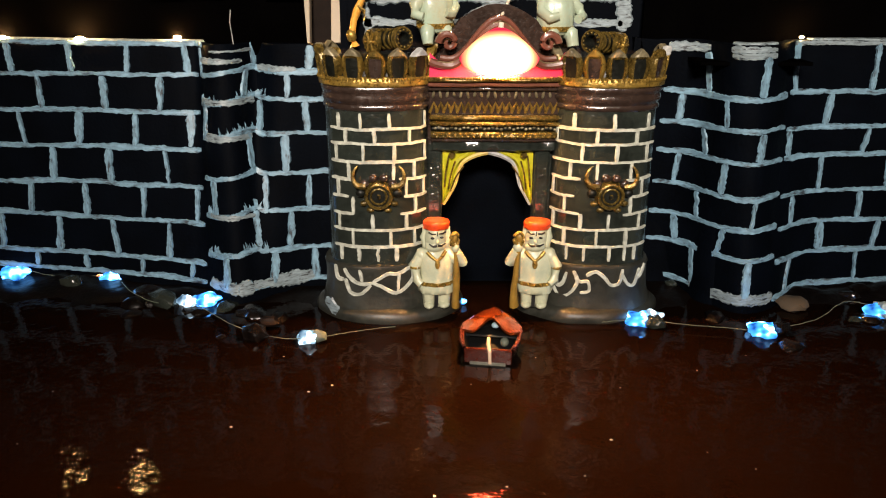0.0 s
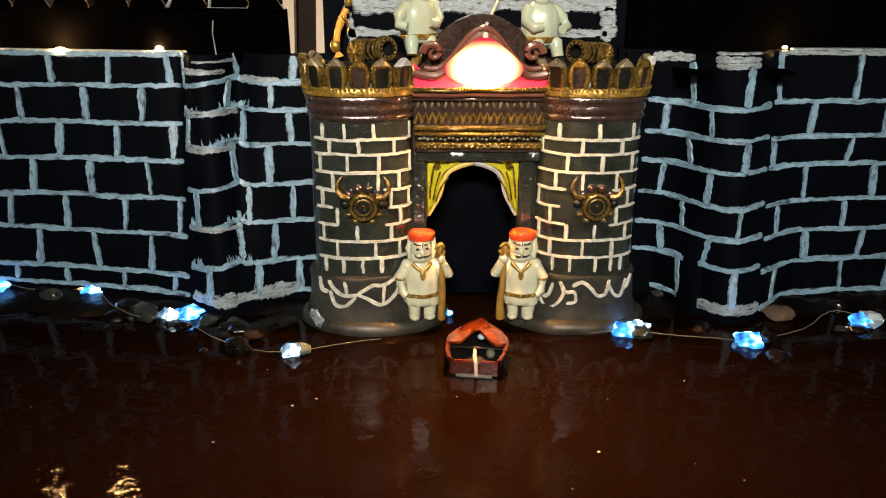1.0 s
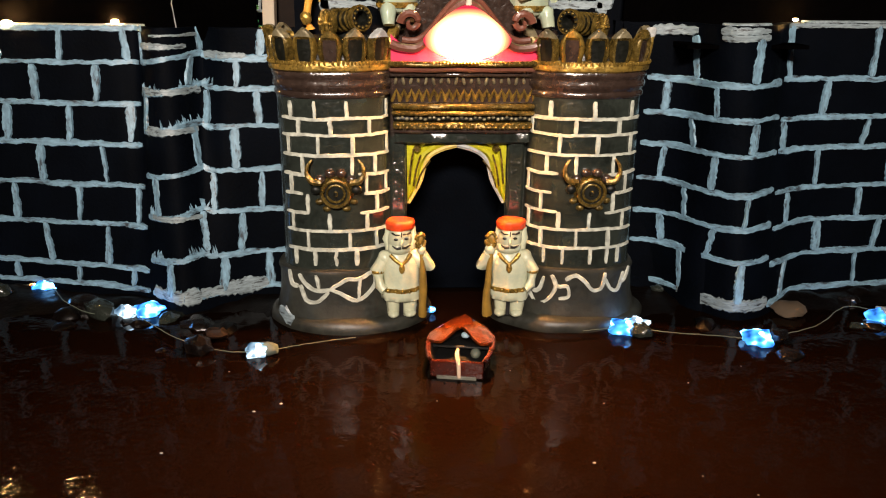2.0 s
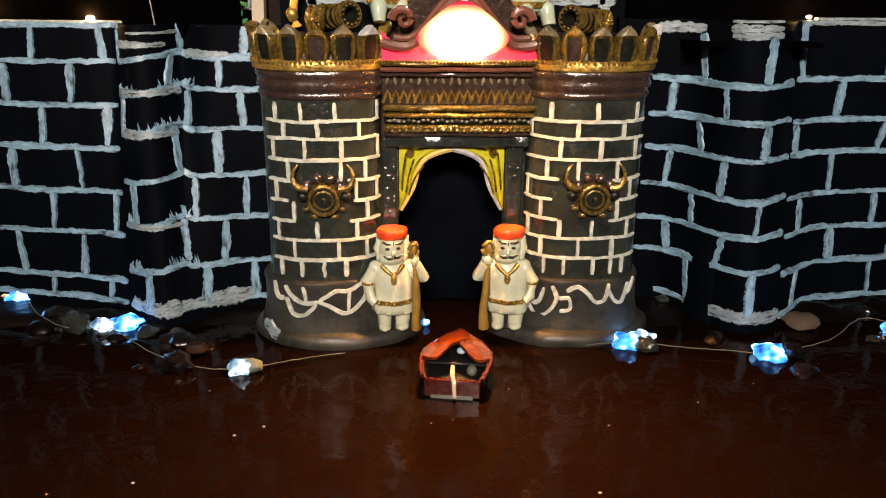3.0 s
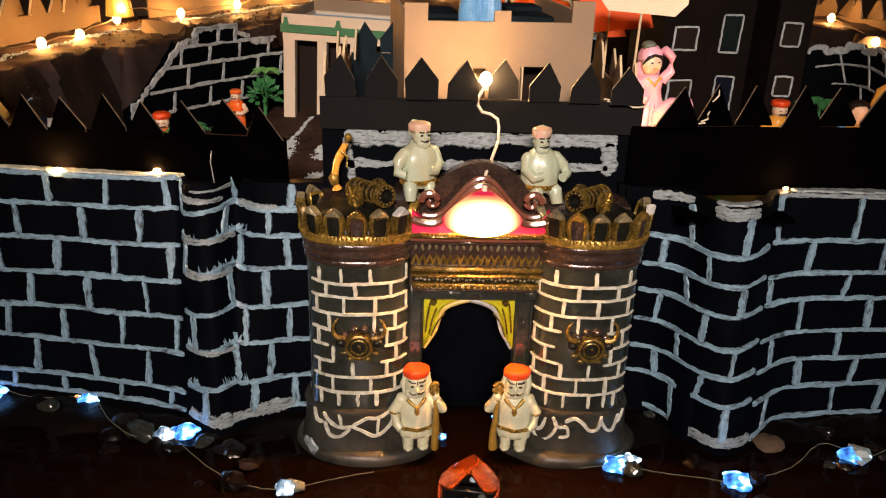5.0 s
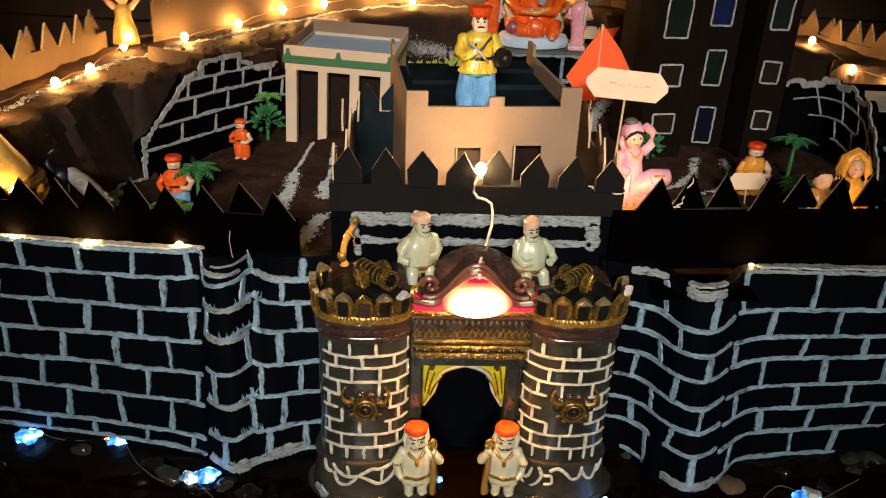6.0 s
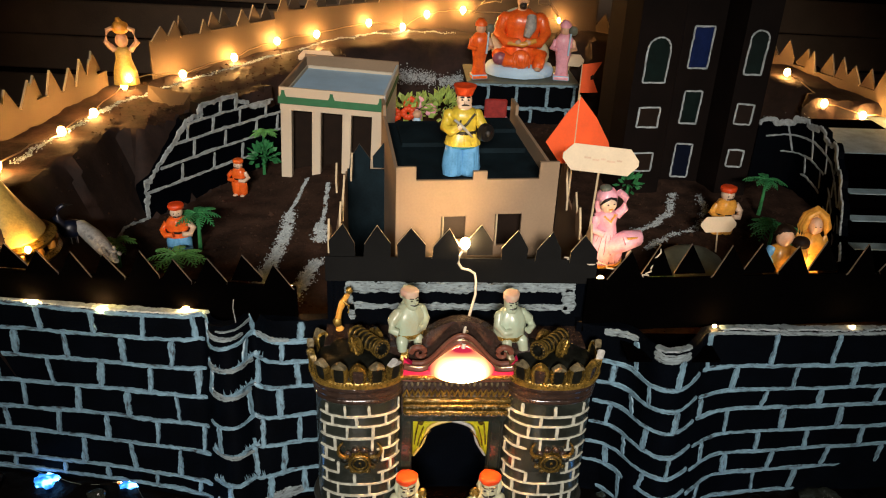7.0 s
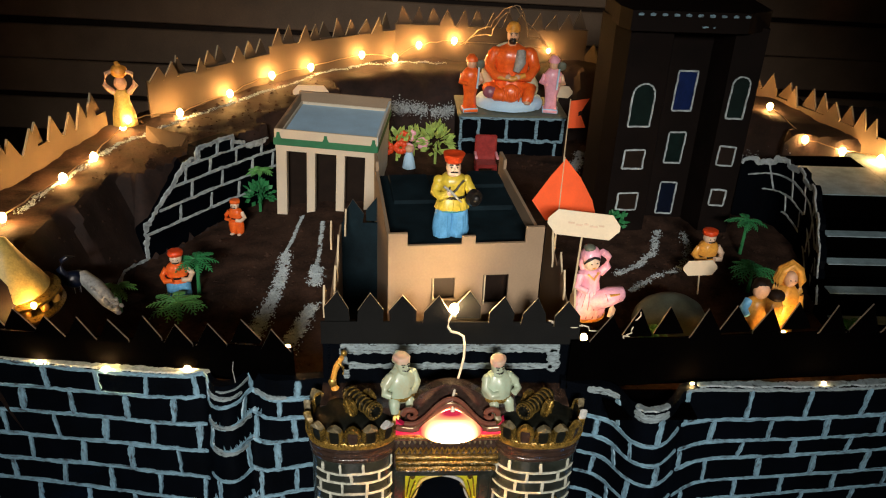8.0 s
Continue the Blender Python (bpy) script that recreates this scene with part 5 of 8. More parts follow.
# ---- palms and bushes of moulded plastic ----
def palm(at, h, spread, label, m_=None, fronds=11, seed=1, lean=(0, 0), drop=0.5):
    rnd = random.Random(seed)
    t = thing("toy_palm", at, label, "plant", "plastic plants")
    bm = bmesh.new()
    top = Vector((lean[0], lean[1], h))
    tube(bm, [(0, 0, -0.05), top * 0.5 + Vector((0.01, 0, 0)), top], [0.035, 0.028, 0.022], 0, 8)
    put("trunk", bm, M_LEAF, t)
    for i in range(fronds):
        a = 2 * math.pi * i / fronds + rnd.uniform(-0.2, 0.2)
        L = spread * rnd.uniform(0.8, 1.1)
        up = rnd.uniform(0.15, 0.5)
        bm = bmesh.new()
        mid = []
        for k in range(8):
            q = k / 7
            r = L * q
            mid.append(top + Vector((math.cos(a) * r, math.sin(a) * r, L * (up * q - drop * q * q))))
        tube(bm, mid, [0.012 - 0.001 * k for k in range(8)], 0, 5)
        side = Vector((-math.sin(a), math.cos(a), 0))
        for k in range(1, 8):
            w = L * 0.24 * math.sin(math.pi * min(1, k / 7 * 0.85 + 0.1))
            for s in (-1, 1):
                p = mid[k]
                d = (mid[k] - mid[k - 1]).normalized()
                tip = p + side * s * w + d * w * 0.6 + Vector((0, 0, -0.25 * w))
                v = [bm.verts.new(c) for c in (p - d * 0.018, p + d * 0.018, tip + d * 0.006, tip - d * 0.004)]
                w2 = [bm.verts.new(c.co + Vector((0, 0, -0.008))) for c in v]
                bm.faces.new(v)
                bm.faces.new(w2[::-1])
                for x in range(4):
                    bm.faces.new((v[x], w2[x], w2[(x + 1) % 4], v[(x + 1) % 4]))
        put("frond", bm, m_ or M_LEAF, t)
    return t


# ---- white house ----
house = thing("toy_house", (-2.77, 6.86, 1.62), "white card house with green band, pillars and blue roof", "house")
HX, HD, HH = 1.80, 2.15, 1.40
hyaw = radians(-6.0)
house.rotation_euler = (0, radians(2.0), hyaw)
house.scale = (1, 1, 1.17)
bm = bmesh.new()
box(bm, (HX / 2, 0.42, HH / 2 - 0.1), (HX - 0.06, 0.05, HH))
box(bm, (0.03, HD / 2 + 0.2, HH / 2 - 0.1), (0.05, HD - 0.4, HH))
box(bm, (HX / 2, HD, HH / 2 - 0.1), (HX, 0.05, HH))
put("wall", bm, [M_PAINTW], house, "white card walls", smooth=False)
bm = bmesh.new()
box(bm, (HX - 0.025, HD / 2 + 0.02, HH / 2 - 0.1), (0.05, HD - 0.02, HH))
put("side_wall", bm, M_SIDE_LIT, house, "card side wall, cool light on it painted in as pale blue", smooth=False)
bm = bmesh.new()
box(bm, (HX / 2, 0.38, 0.5), (HX - 0.12, 0.03, 1.3))
put("doorway", bm, M_DOORB, house, "dark brown recess behind the pillars", smooth=False)
for k in range(4):
    x = 0.10 + (HX - 0.20) * k / 3
    bm = bmesh.new()
    box(bm, (x, 0.09, 0.46), (0.19 if k in (0, 3) else 0.155, 0.16, 1.36), bev=0.008)
    put("pillar", bm, M_PAINTW, house, smooth=False)
bm = bmesh.new()
box(bm, (HX / 2, 0.20, 1.14), (HX, 0.40, 0.10))
put("beam", bm, M_PAINTW, house, smooth=False)
for c, s in (((HX / 2, -0.01, 1.24), (HX + 0.06, 0.05, 0.11)), ((HX + 0.012, HD / 2, 1.24), (0.045, HD, 0.11))):
    bm = bmesh.new()
    box(bm, c, s, bev=0.006)
    put("green_band", bm, M_GREEN, house, "green painted band", smooth=False)
for x, w in ((0.06, 0.12), (HX / 2, 0.13), (HX - 0.05, 0.12)):
    bm = bmesh.new()
    plate(bm, [(x - w / 2, 1.28), (x + w / 2, 1.28), (x + w / 4, 1.34), (x + w / 5, 1.39), (x - w / 5, 1.39), (x - w / 4, 1.34)], 0.03, Matrix.Translation((0, -0.05, 0)))
    put("green_crest", bm, M_GREEN, house, smooth=False)
for c, s in (((HX / 2, 0.0, 1.36), (HX + 0.02, 0.05, 0.15)), ((0.0, HD / 2, 1.36), (0.05, HD, 0.15)), ((HX, HD / 2, 1.36), (0.05, HD, 0.15)), ((HX / 2, HD, 1.38), (HX + 0.04, 0.05, 0.20))):
    bm = bmesh.new()
    box(bm, c, s, bev=0.008)
    put("roof_parapet", bm, M_SIDE_LIT if c[0] == HX else (M_CARDB if s[1] > 1 or c[1] > 1 else M_PAINTW), house, smooth=False)
bm = bmesh.new()
box(bm, (HX / 2, HD / 2, 1.22), (HX - 0.04, HD - 0.04, 0.06))
put("roof_floor", bm, M_BLUE, house, "pale blue roof floor", smooth=False)

# ---- central fort building of bare cardboard ----
fort = thing("card_building", (0.22, 1.40, 2.0), "bare beige cardboard building with notched top and two windows", "building")
fort.rotation_euler = (0, 0, radians(5.0))
FW = 1.83
bm = bmesh.new()
# front built as strips round the two windows
for xa, xb, za, zb in ((-FW / 2, -0.40, -0.4, 1.84), (-0.12, 0.22, -0.4, 1.84), (0.53, FW / 2, -0.4, 1.84), (-0.40, -0.12, -0.4, 1.10), (-0.40, -0.12, 1.40, 1.84), (0.22, 0.53, -0.4, 1.02), (0.22, 0.53, 1.42, 1.84), (-FW / 2, -FW / 2 + 0.22, 1.84, 2.0), (FW / 2 - 0.22, FW / 2, 1.84, 2.04), (-0.06, 0.10, 1.84, 1.94)):
    box(bm, ((xa + xb) / 2, 0.02, (za + zb) / 2), (xb - xa, 0.04, zb - za))
bmesh.ops.remove_doubles(bm, verts=bm.verts, dist=0.0005)
put("front_wall", bm, M_CARDB, fort, "beige cardboard front", smooth=False)
for s in (-1, 1):
    bm = bmesh.new()
    box(bm, (s * (FW / 2 - 0.02), 1.25, 0.75), (0.04, 2.42, 2.3))
    box(bm, (s * (FW / 2 - 0.02), 2.3, 1.96), (0.04, 0.32, 0.16))
    put("side_wall", bm, M_CARDB, fort, smooth=False)
bm = bmesh.new()
box(bm, (0, 1.25, 1.68), (FW - 0.09, 2.38, 0.05))
put("deck", bm, M_TEAL, fort, "dark teal painted deck", smooth=False)
for x, y, w, d, h in ((0.52, 1.75, 0.60, 1.1, 0.07), (0.60, 2.05, 0.44, 0.5, 0.12), (-0.45, 1.9, 0.55, 0.9, 0.06)):
    bm = bmesh.new()
    box(bm, (x, y, 1.70 + h / 2), (w, d, h), bev=0.01)
    put("deck_step", bm, M_TEAL, fort, smooth=False)
for x, w, z0, z1 in ((-0.26, 0.28, 1.10, 1.40), (0.375, 0.31, 1.02, 1.42)):
    bm = bmesh.new()
    box(bm, (x, 0.30, (z0 + z1) / 2), (w + 0.2, 0.02, z1 - z0 + 0.3))
    put("window_recess", bm, M_FENCE if x < 0 else M_DOORB, fort, smooth=False)
    bm = bmesh.new()
    box(bm, (x - w / 2 + 0.02, 0.01, (z0 + z1) / 2), (0.015, 0.05, z1 - z0))
    put("window_edge", bm, M_CREAM, fort, smooth=False)

# ---- dark tower with painted windows ----
keep = thing("tall_tower", (0, 0, 0), "tall umber card tower with white-outlined blue and green windows", "tower")
PLAN = [(2.90, 7.0), (2.98, 6.35), (3.14, 5.98), (3.86, 6.02), (4.06, 6.58), (4.74, 6.56), (4.88, 6.02), (5.38, 5.93), (5.46, 6.5), (5.5, 7.2)]
ZB, ZT = 1.5, 5.46
bm = bmesh.new()
lo = [bm.verts.new((x, y, ZB)) for x, y in PLAN]
hi = [bm.verts.new((x, y, ZT)) for x, y in PLAN]
for i in range(len(PLAN)):
    j = (i + 1) % len(PLAN)
    bm.faces.new((lo[i], lo[j], hi[j], hi[i]))
bm.faces.new(hi)
bm.faces.new(lo[::-1])
put("tower_wall", bm, M_TOWER, keep, smooth=False)
bm = bmesh.new()
cx_, cy_ = 4.15, 6.6
over_ = [(cx_ + (x - cx_) * 1.06, cy_ + (y - cy_) * 1.22) for x, y in [(3.02, 7.0), (3.02, 6.2), (3.12, 5.92), (4.9, 5.9), (5.34, 6.15), (5.42, 7.0)]]
lo = [bm.verts.new((x, y, ZT - 0.06)) for x, y in over_]
hi = [bm.verts.new((x, y, ZT + 0.26)) for x, y in over_]
for i in range(len(over_)):
    j = (i + 1) % len(over_)
    bm.faces.new((lo[i], lo[j], hi[j], hi[i]))
bm.faces.new(hi)
bm.faces.new(lo[::-1])
roof = put("tower_roof", bm, M_TOWER, keep, "black tower head with white dashes", smooth=False)
fa, fb = Vector((*over_[2], 0)), Vector((*over_[3], 0))
rnd = random.Random(8)
for i in range(10):
    p = fa.lerp(fb, (i + 0.5) / 10)
    q = fa.lerp(fb, (i + 0.5) / 10 + 0.045)
    stroke(roof, [(p.x, p.y - 0.004, ZT + 0.20), ((p.x + q.x) / 2, (p.y + q.y) / 2 - 0.004, ZT + 0.205), (q.x, q.y - 0.004, ZT + 0.20)], (0, -1, 0), 0.05, seed=i, name="painted_dash")
for i in range(3):
    x = 4.2 + 0.17 * i
    stroke(roof, [(x, 5.765, ZT + 0.02), (x + 0.05, 5.765, ZT + 0.03), (x + 0.1, 5.765, ZT + 0.03)], (0, -1, 0), 0.03, seed=i + 20, name="painted_dash")


def painted_window(cx, y, zb, w, h, arched, pane, nrm=(0, -1, 0), skew=0.0):
    n = Vector(nrm).normalized()
    ux = Vector((0, 0, 1)).cross(n).normalized() * -1
    if ux.x < 0:
        ux = -ux
    o = Vector((cx, y, zb)) + n * 0.012
    if arched:
        out = [(-w / 2, 0), (-w / 2, h - w / 2)] + [(-w / 2 * math.cos(a), h - w / 2 + w / 2 * math.sin(a)) for a in [math.pi * i / 8 for i in range(1, 8)]] + [(w / 2, h - w / 2), (w / 2, 0)]
    else:
        out = [(-w / 2, 0), (-w / 2, h), (w / 2, h), (w / 2, 0)]
    out = [(a + skew * b, b) for a, b in out]
    bm = bmesh.new()
    f = [bm.verts.new(o + ux * a + Vector((0, 0, b))) for a, b in out]
    g = [bm.verts.new(v.co - n * 0.03) for v in f]
    bm.faces.new(f)
    for i in range(len(f)):
        j = (i + 1) % len(f)
        bm.faces.new((f[i], g[i], g[j], f[j]))
    bmesh.ops.recalc_face_normals(bm, faces=bm.faces)
    win = put("window", bm, pane, keep, smooth=False)
    rnd = random.Random(int(cx * 100 + zb * 10))
    loop = out + [out[0]]
    for (a, b), (c, d) in zip(loop, loop[1:]):
        k = max(2, int(math.hypot(c - a, d - b) / 0.06))
        pts = [o + n * 0.004 + ux * (a + (c - a) * i / k + rnd.uniform(-0.006, 0.006)) + Vector((0, 0, b + (d - b) * i / k + rnd.uniform(-0.006, 0.006))) for i in range(k + 1)]
        put("window_outline", ribbon(pts, n, 0.032, 0.15, 0.01, rnd.random()), M_LINEW, win)


for cx, y, n_, rows_ in ((3.49, 5.995, (0.054, -1, 0), ((3.76, 0.38, 0.74, True, M_PANEG), (3.00, 0.36, 0.34, False, M_DOORB), (2.22, 0.36, 0.32, False, M_DOORB))), (4.39, 6.57, (0, -1, 0), ((3.88, 0.34, 0.70, False, M_PANE), (2.90, 0.30, 0.58, False, M_PANEG), (1.90, 0.30, 0.62, False, M_PANED))), (5.10, 5.973, (-0.17, -1, 0), ((3.94, 0.28, 0.72, True, M_PANEG), (3.10, 0.27, 0.34, False, M_DOORB), (2.34, 0.25, 0.30, False, M_DOORB)))):
    for zb, w, h, arched, pane in rows_:
        painted_window(cx, y, zb, w, h, arched, pane, n_, 0.03)


# ---- stone-painted retaining wall on the hillside ----
def path_point(poly, s):
    for (x0, y0), (x1, y1) in zip(poly, poly[1:]):
        d = math.hypot(x1 - x0, y1 - y0)
        if s <= d or (x1, y1) == poly[-1]:
            t = s / d
            return Vector((x0 + (x1 - x0) * t, y0 + (y1 - y0) * t, 0)), Vector((y1 - y0, -(x1 - x0), 0)).normalized()
        s -= d


LINE = [(-4.76, 5.42), (-3.70, 6.86), (-2.75, 7.98)]


def step_top(s):
    """Stepped top of the retaining wall along its run."""
    return 1.95 + 0.95 * min(1.0, s / 1.0) + (0.18 if 1.25 < s < 2.05 else 0.0) - (0.14 if s > 2.35 else 0.0) - (0.16 if s > 2.8 else 0.0)


bm = bmesh.new()
rows_ = []
for i in range(61):
    s = 3.2 * i / 60
    p, n = path_point(LINE, s)
    t = step_top(s)
    rows_.append([bm.verts.new(p + Vector((0, 0, 1.2))), bm.verts.new(p + Vector((0, 0, t))), bm.verts.new(p - n * 0.22 + Vector((0, 0, t))), bm.verts.new(p - n * 0.22 + Vector((0, 0, 1.2)))])
for a, b in zip(rows_, rows_[1:]):
    for j in range(3):
        bm.faces.new((a[j], b[j], b[j + 1], a[j + 1]))
bm.faces.new(rows_[0])
bm.faces.new(rows_[-1][::-1])
bmesh.ops.recalc_face_normals(bm, faces=bm.faces)
hill_wall = tagged(put("retaining_wall", bm, M_WALL, smooth=False), "black hillside retaining wall with painted white stones and stepped top", "wall")
rnd = random.Random(77)


def hill_stroke(sz, w=0.06, m_=None):
    pts, nor = [], []
    for s, z in sz:
        p, n = path_point(LINE, max(0.001, s))
        pts.append(p + n * 0.006 + Vector((0, 0, z + rnd.uniform(-0.008, 0.008))))
        nor.append(n)
    stroke(hill_wall, pts, nor, w, m_, seed=rnd.random(), rough=0.4)


def span(a, b, z0, z1, k=12):
    return [(a + (b - a) * i / k, z0 + (z1 - z0) * i / k) for i in range(k + 1)]


for z, a, b in ((1.86, 0.05, 2.4), (2.20, 0.35, 3.15), (2.52, 0.65, 3.15), (2.80, 0.92, 2.9), (3.05, 1.28, 2.05)):
    hill_stroke(span(a, b, z, z + 0.02, 22), 0.05, M_LINEW)
for s, z in ((0.75, 1.86), (1.45, 1.86), (2.1, 1.86), (1.05, 2.2), (1.75, 2.2), (2.45, 2.2), (2.95, 2.2), (0.95, 2.52), (1.5, 2.52), (2.1, 2.52), (2.7, 2.52), (1.28, 2.8), (1.7, 2.8), (2.04, 2.8)):
    hill_stroke([(s + 0.01 * i, z + 0.30 * i / 5) for i in range(6)], 0.05, M_LINEW)
for a, z0, b, z1 in ((0.0, 1.30, 0.02, 1.95), (0.0, 1.95, 0.38, 2.3), (0.38, 2.3, 0.65, 2.55), (0.65, 2.55, 1.0, 2.86), (1.0, 2.88, 1.26, 2.88), (1.26, 2.9, 1.28, 3.06), (1.28, 3.05, 2.05, 3.06), (2.05, 3.06, 2.06, 2.92), (2.06, 2.90, 2.35, 2.90), (2.36, 2.78, 2.8, 2.76)):
    run_ = span(a, b, z0, z1, 10)
    hill_stroke([(s + 0.07 * noise.noise((s * 14, z * 14, 3)), z + 0.07 * noise.noise((s * 14, z * 14, 8))) for s, z in run_], 0.085, M_LINEW)

# chalk lines down the slope and along the paths
def chalk(run, width, count, seed, label, on=None, size=0.017):
    rnd = random.Random(seed)
    verts, faces = [], []
    for _ in range(count * 6):
        t = rnd.random() * (len(run) - 1)
        i = min(int(t), len(run) - 2)
        a, b = Vector((*run[i], 0)), Vector((*run[i + 1], 0))
        p = a.lerp(b, t - i) + Vector((rnd.gauss(0, width), rnd.gauss(0, width), 0))
        r = size * rnd.uniform(0.4, 1.6)
        c = Vector((p.x, p.y, (on or yard_z)(p.x, p.y) + r * 0.2))
        k = len(verts)
        q = Euler((rnd.uniform(0, 6), rnd.uniform(0, 6), rnd.uniform(0, 6)))
        for d in ((1, 0, 0), (0, 1, 0), (-1, 0, 0), (0, -1, 0), (0, 0, 0.7), (0, 0, -0.7)):
            o = Vector(d) * r * rnd.uniform(0.7, 1.2)
            o.rotate(q)
            verts.append((c + o) * DM)
        faces += [(k + x, k + (x + 1) % 4, k + 4) for x in range(4)] + [(k + (x + 1) % 4, k + x, k + 5) for x in range(4)]
    me = bpy.data.meshes.new("chalk_edging")
    me.from_pydata(verts, [], faces)
    me.materials.append(M_CHALK)
    return tagged(new("chalk_edging", me), label, "edging", kind="stuff")


chalk([(-2.28, 6.7), (-2.36, 5.9), (-2.45, 5.2)], 0.014, 240, 2, "thin white chalk line along the house path", size=0.011)
chalk([(-2.44, 5.3), (-2.40, 4.6), (-2.44, 4.0), (-2.54, 3.6)], 0.05, 620, 3, "crumbled white chalk along the house path", size=0.012)
chalk([(-2.52, 3.7), (-2.60, 3.1), (-2.72, 2.5)], 0.07, 420, 12, "thin scatter of white chalk along the house path", size=0.011)
chalk([(-1.88, 6.3), (-1.86, 5.3), (-1.85, 4.6)], 0.016, 260, 4, "thin white chalk line along the house path", size=0.011)
chalk([(-1.86, 4.7), (-1.84, 4.2)], 0.045, 300, 13, "crumbled white chalk along the house path", size=0.012)
chalk([(-1.84, 3.6), (-1.96, 3.1), (-2.08, 2.5), (-2.2, 2.1)], 0.05, 900, 5, "crumbled white chalk along the house path", size=0.012)
chalk([(4.16, 6.05), (3.85, 5.2), (3.40, 4.7), (3.0, 4.4)], 0.035, 230, 6, "crumbled white chalk along the tower path", size=0.012)
chalk([(4.58, 5.95), (4.50, 5.3), (4.1, 4.6), (3.5, 4.2), (3.1, 3.9)], 0.032, 200, 7, "crumbled white chalk along the tower path", size=0.011)
chalk([(-0.70, 10.5), (0.05, 10.7), (0.75, 10.8)], 0.045, 320, 8, "white chalk line on the slope behind the house", size=0.013)
chalk([(3.50, 9.7), (3.42, 9.3), (3.12, 8.7), (2.75, 7.9), (2.62, 7.3)], 0.06, 620, 9, "white chalk heap beside the plinth", size=0.014)
chalk([(-6.15, 4.2), (-5.95, 5.1), (-5.70, 6.2), (-5.45, 7.0), (-4.85, 7.85), (-3.9, 9.0), (-3.25, 9.75), (-2.2, 11.0), (-1.2, 11.7), (0.6, 11.9)], 0.030, 620, 10, "broken white chalk rim on the hilltop", size=0.012)
chalk([(6.3, 8.7), (6.7, 8.2), (7.0, 7.5)], 0.07, 500, 11, "loose white grit on the hilltop", size=0.013)
# ragged white edge running down from the retaining wall
P = curve_through([(-4.76, 5.44, 0), (-4.86, 5.10, 0), (-4.93, 4.72, 0), (-4.95, 4.35, 0)], 8)
P = [Vector((q.x + 0.025 * noise.noise((q.y * 7, 1, 1)), q.y, yard_z(q.x, q.y) + 0.012)) for q in P]
stroke(hill_wall, P, (0, -0.5, 1), 0.075, M_LINEW, seed=5, rough=0.6, name="paint_run", lift=0.02)

# soil clods and pebbles inside
rnd = random.Random(41)
verts, faces = [], []
for _ in range(5200):
    x, y = rnd.uniform(-5.5, 6), rnd.uniform(1.3, 10.5)
    if -1.5 < x < 1.6 and y < 4.2:
        continue
    r = rnd.uniform(0.006, 0.03) if rnd.random() < 0.92 else rnd.uniform(0.03, 0.06)
    c = Vector((x, y, yard_z(x, y) + r * 0.2))
    k = len(verts)
    for d in ((1, 0, 0), (0, 1, 0), (-1, 0, 0), (0, -1, 0), (0, 0, 0.7), (0, 0, -0.7)):
        verts.append((c + Vector(d) * r * rnd.uniform(0.6, 1.2)) * DM)
    faces += [(k + i, k + (i + 1) % 4, k + 4) for i in range(4)] + [(k + (i + 1) % 4, k + i, k + 5) for i in range(4)]
me = bpy.data.meshes.new("soil_clods")
me.from_pydata(verts, [], faces)
me.materials.append(M_SOIL)
tagged(new("soil_clods", me), "loose brown soil crumbs on the ground", "soil", kind="stuff")

# ---- stairs and their stone-painted side wall ----
stairs = thing("toy_stairs", (0, 0, 0), "black toy stairs with grey-blue treads up the hill", "stairs")
for k, (y0, z, dep) in enumerate(((5.22, 2.86, 1.93), (4.42, 2.48, 0.9), (3.86, 2.27, 0.6), (3.30, 2.07, 0.6), (2.75, 1.88, 0.6))):
    bm = bmesh.new()
    x0 = float(np.interp(y0, (2.75, 3.3, 3.86, 4.42, 4.98, 5.55), (5.78, 5.95, 6.14, 6.34, 6.50, 6.56)))
    box(bm, (x0 + 0.80, y0 + dep / 2, (z + 1.2) / 2), (1.55, dep, z - 1.2), bev=0.015)
    st = put("step", bm, M_CARD, stairs, smooth=False)
    bm = bmesh.new()
    box(bm, (x0 + 0.74, y0 + 0.02 + (0.11 if k else 0.68), z + 0.008), (1.36 if k else 1.5, 0.21 if k else 1.3, 0.016), rot=(0, 0, -1.5))
    for v in bm.verts:
        v.co.y += 0.02 * noise.noise((v.co.x * 4, k, 2))
    put("tread", bm, M_TREAD, st, smooth=False)
bm = bmesh.new()
box(bm, (8.75, 6.5, 2.18), (1.45, 1.7, 1.36), bev=0.02)
put("landing", bm, M_TREAD, stairs, smooth=False)

# the side wall bends round the stair head and steps down beside the treads
BEND = smooth_poly([(5.70, 6.58), (6.36, 6.44), (6.46, 5.9), (6.42, 5.15), (6.17, 4.2), (5.88, 3.35)], 2)
BEND_LONG = sum(math.dist(a, b) for a, b in zip(BEND, BEND[1:]))


def stair_top(s):
    q = BEND_LONG - s
    h = float(np.interp(q, (0, 0.3, 0.95, 1.95, 2.7, 3.3, 4.2), (1.75, 1.95, 2.45, 2.98, 3.08, 3.04, 2.90)))
    return h + 0.05 * (1 if math.sin(s * 11) > 0.2 else -0.6)


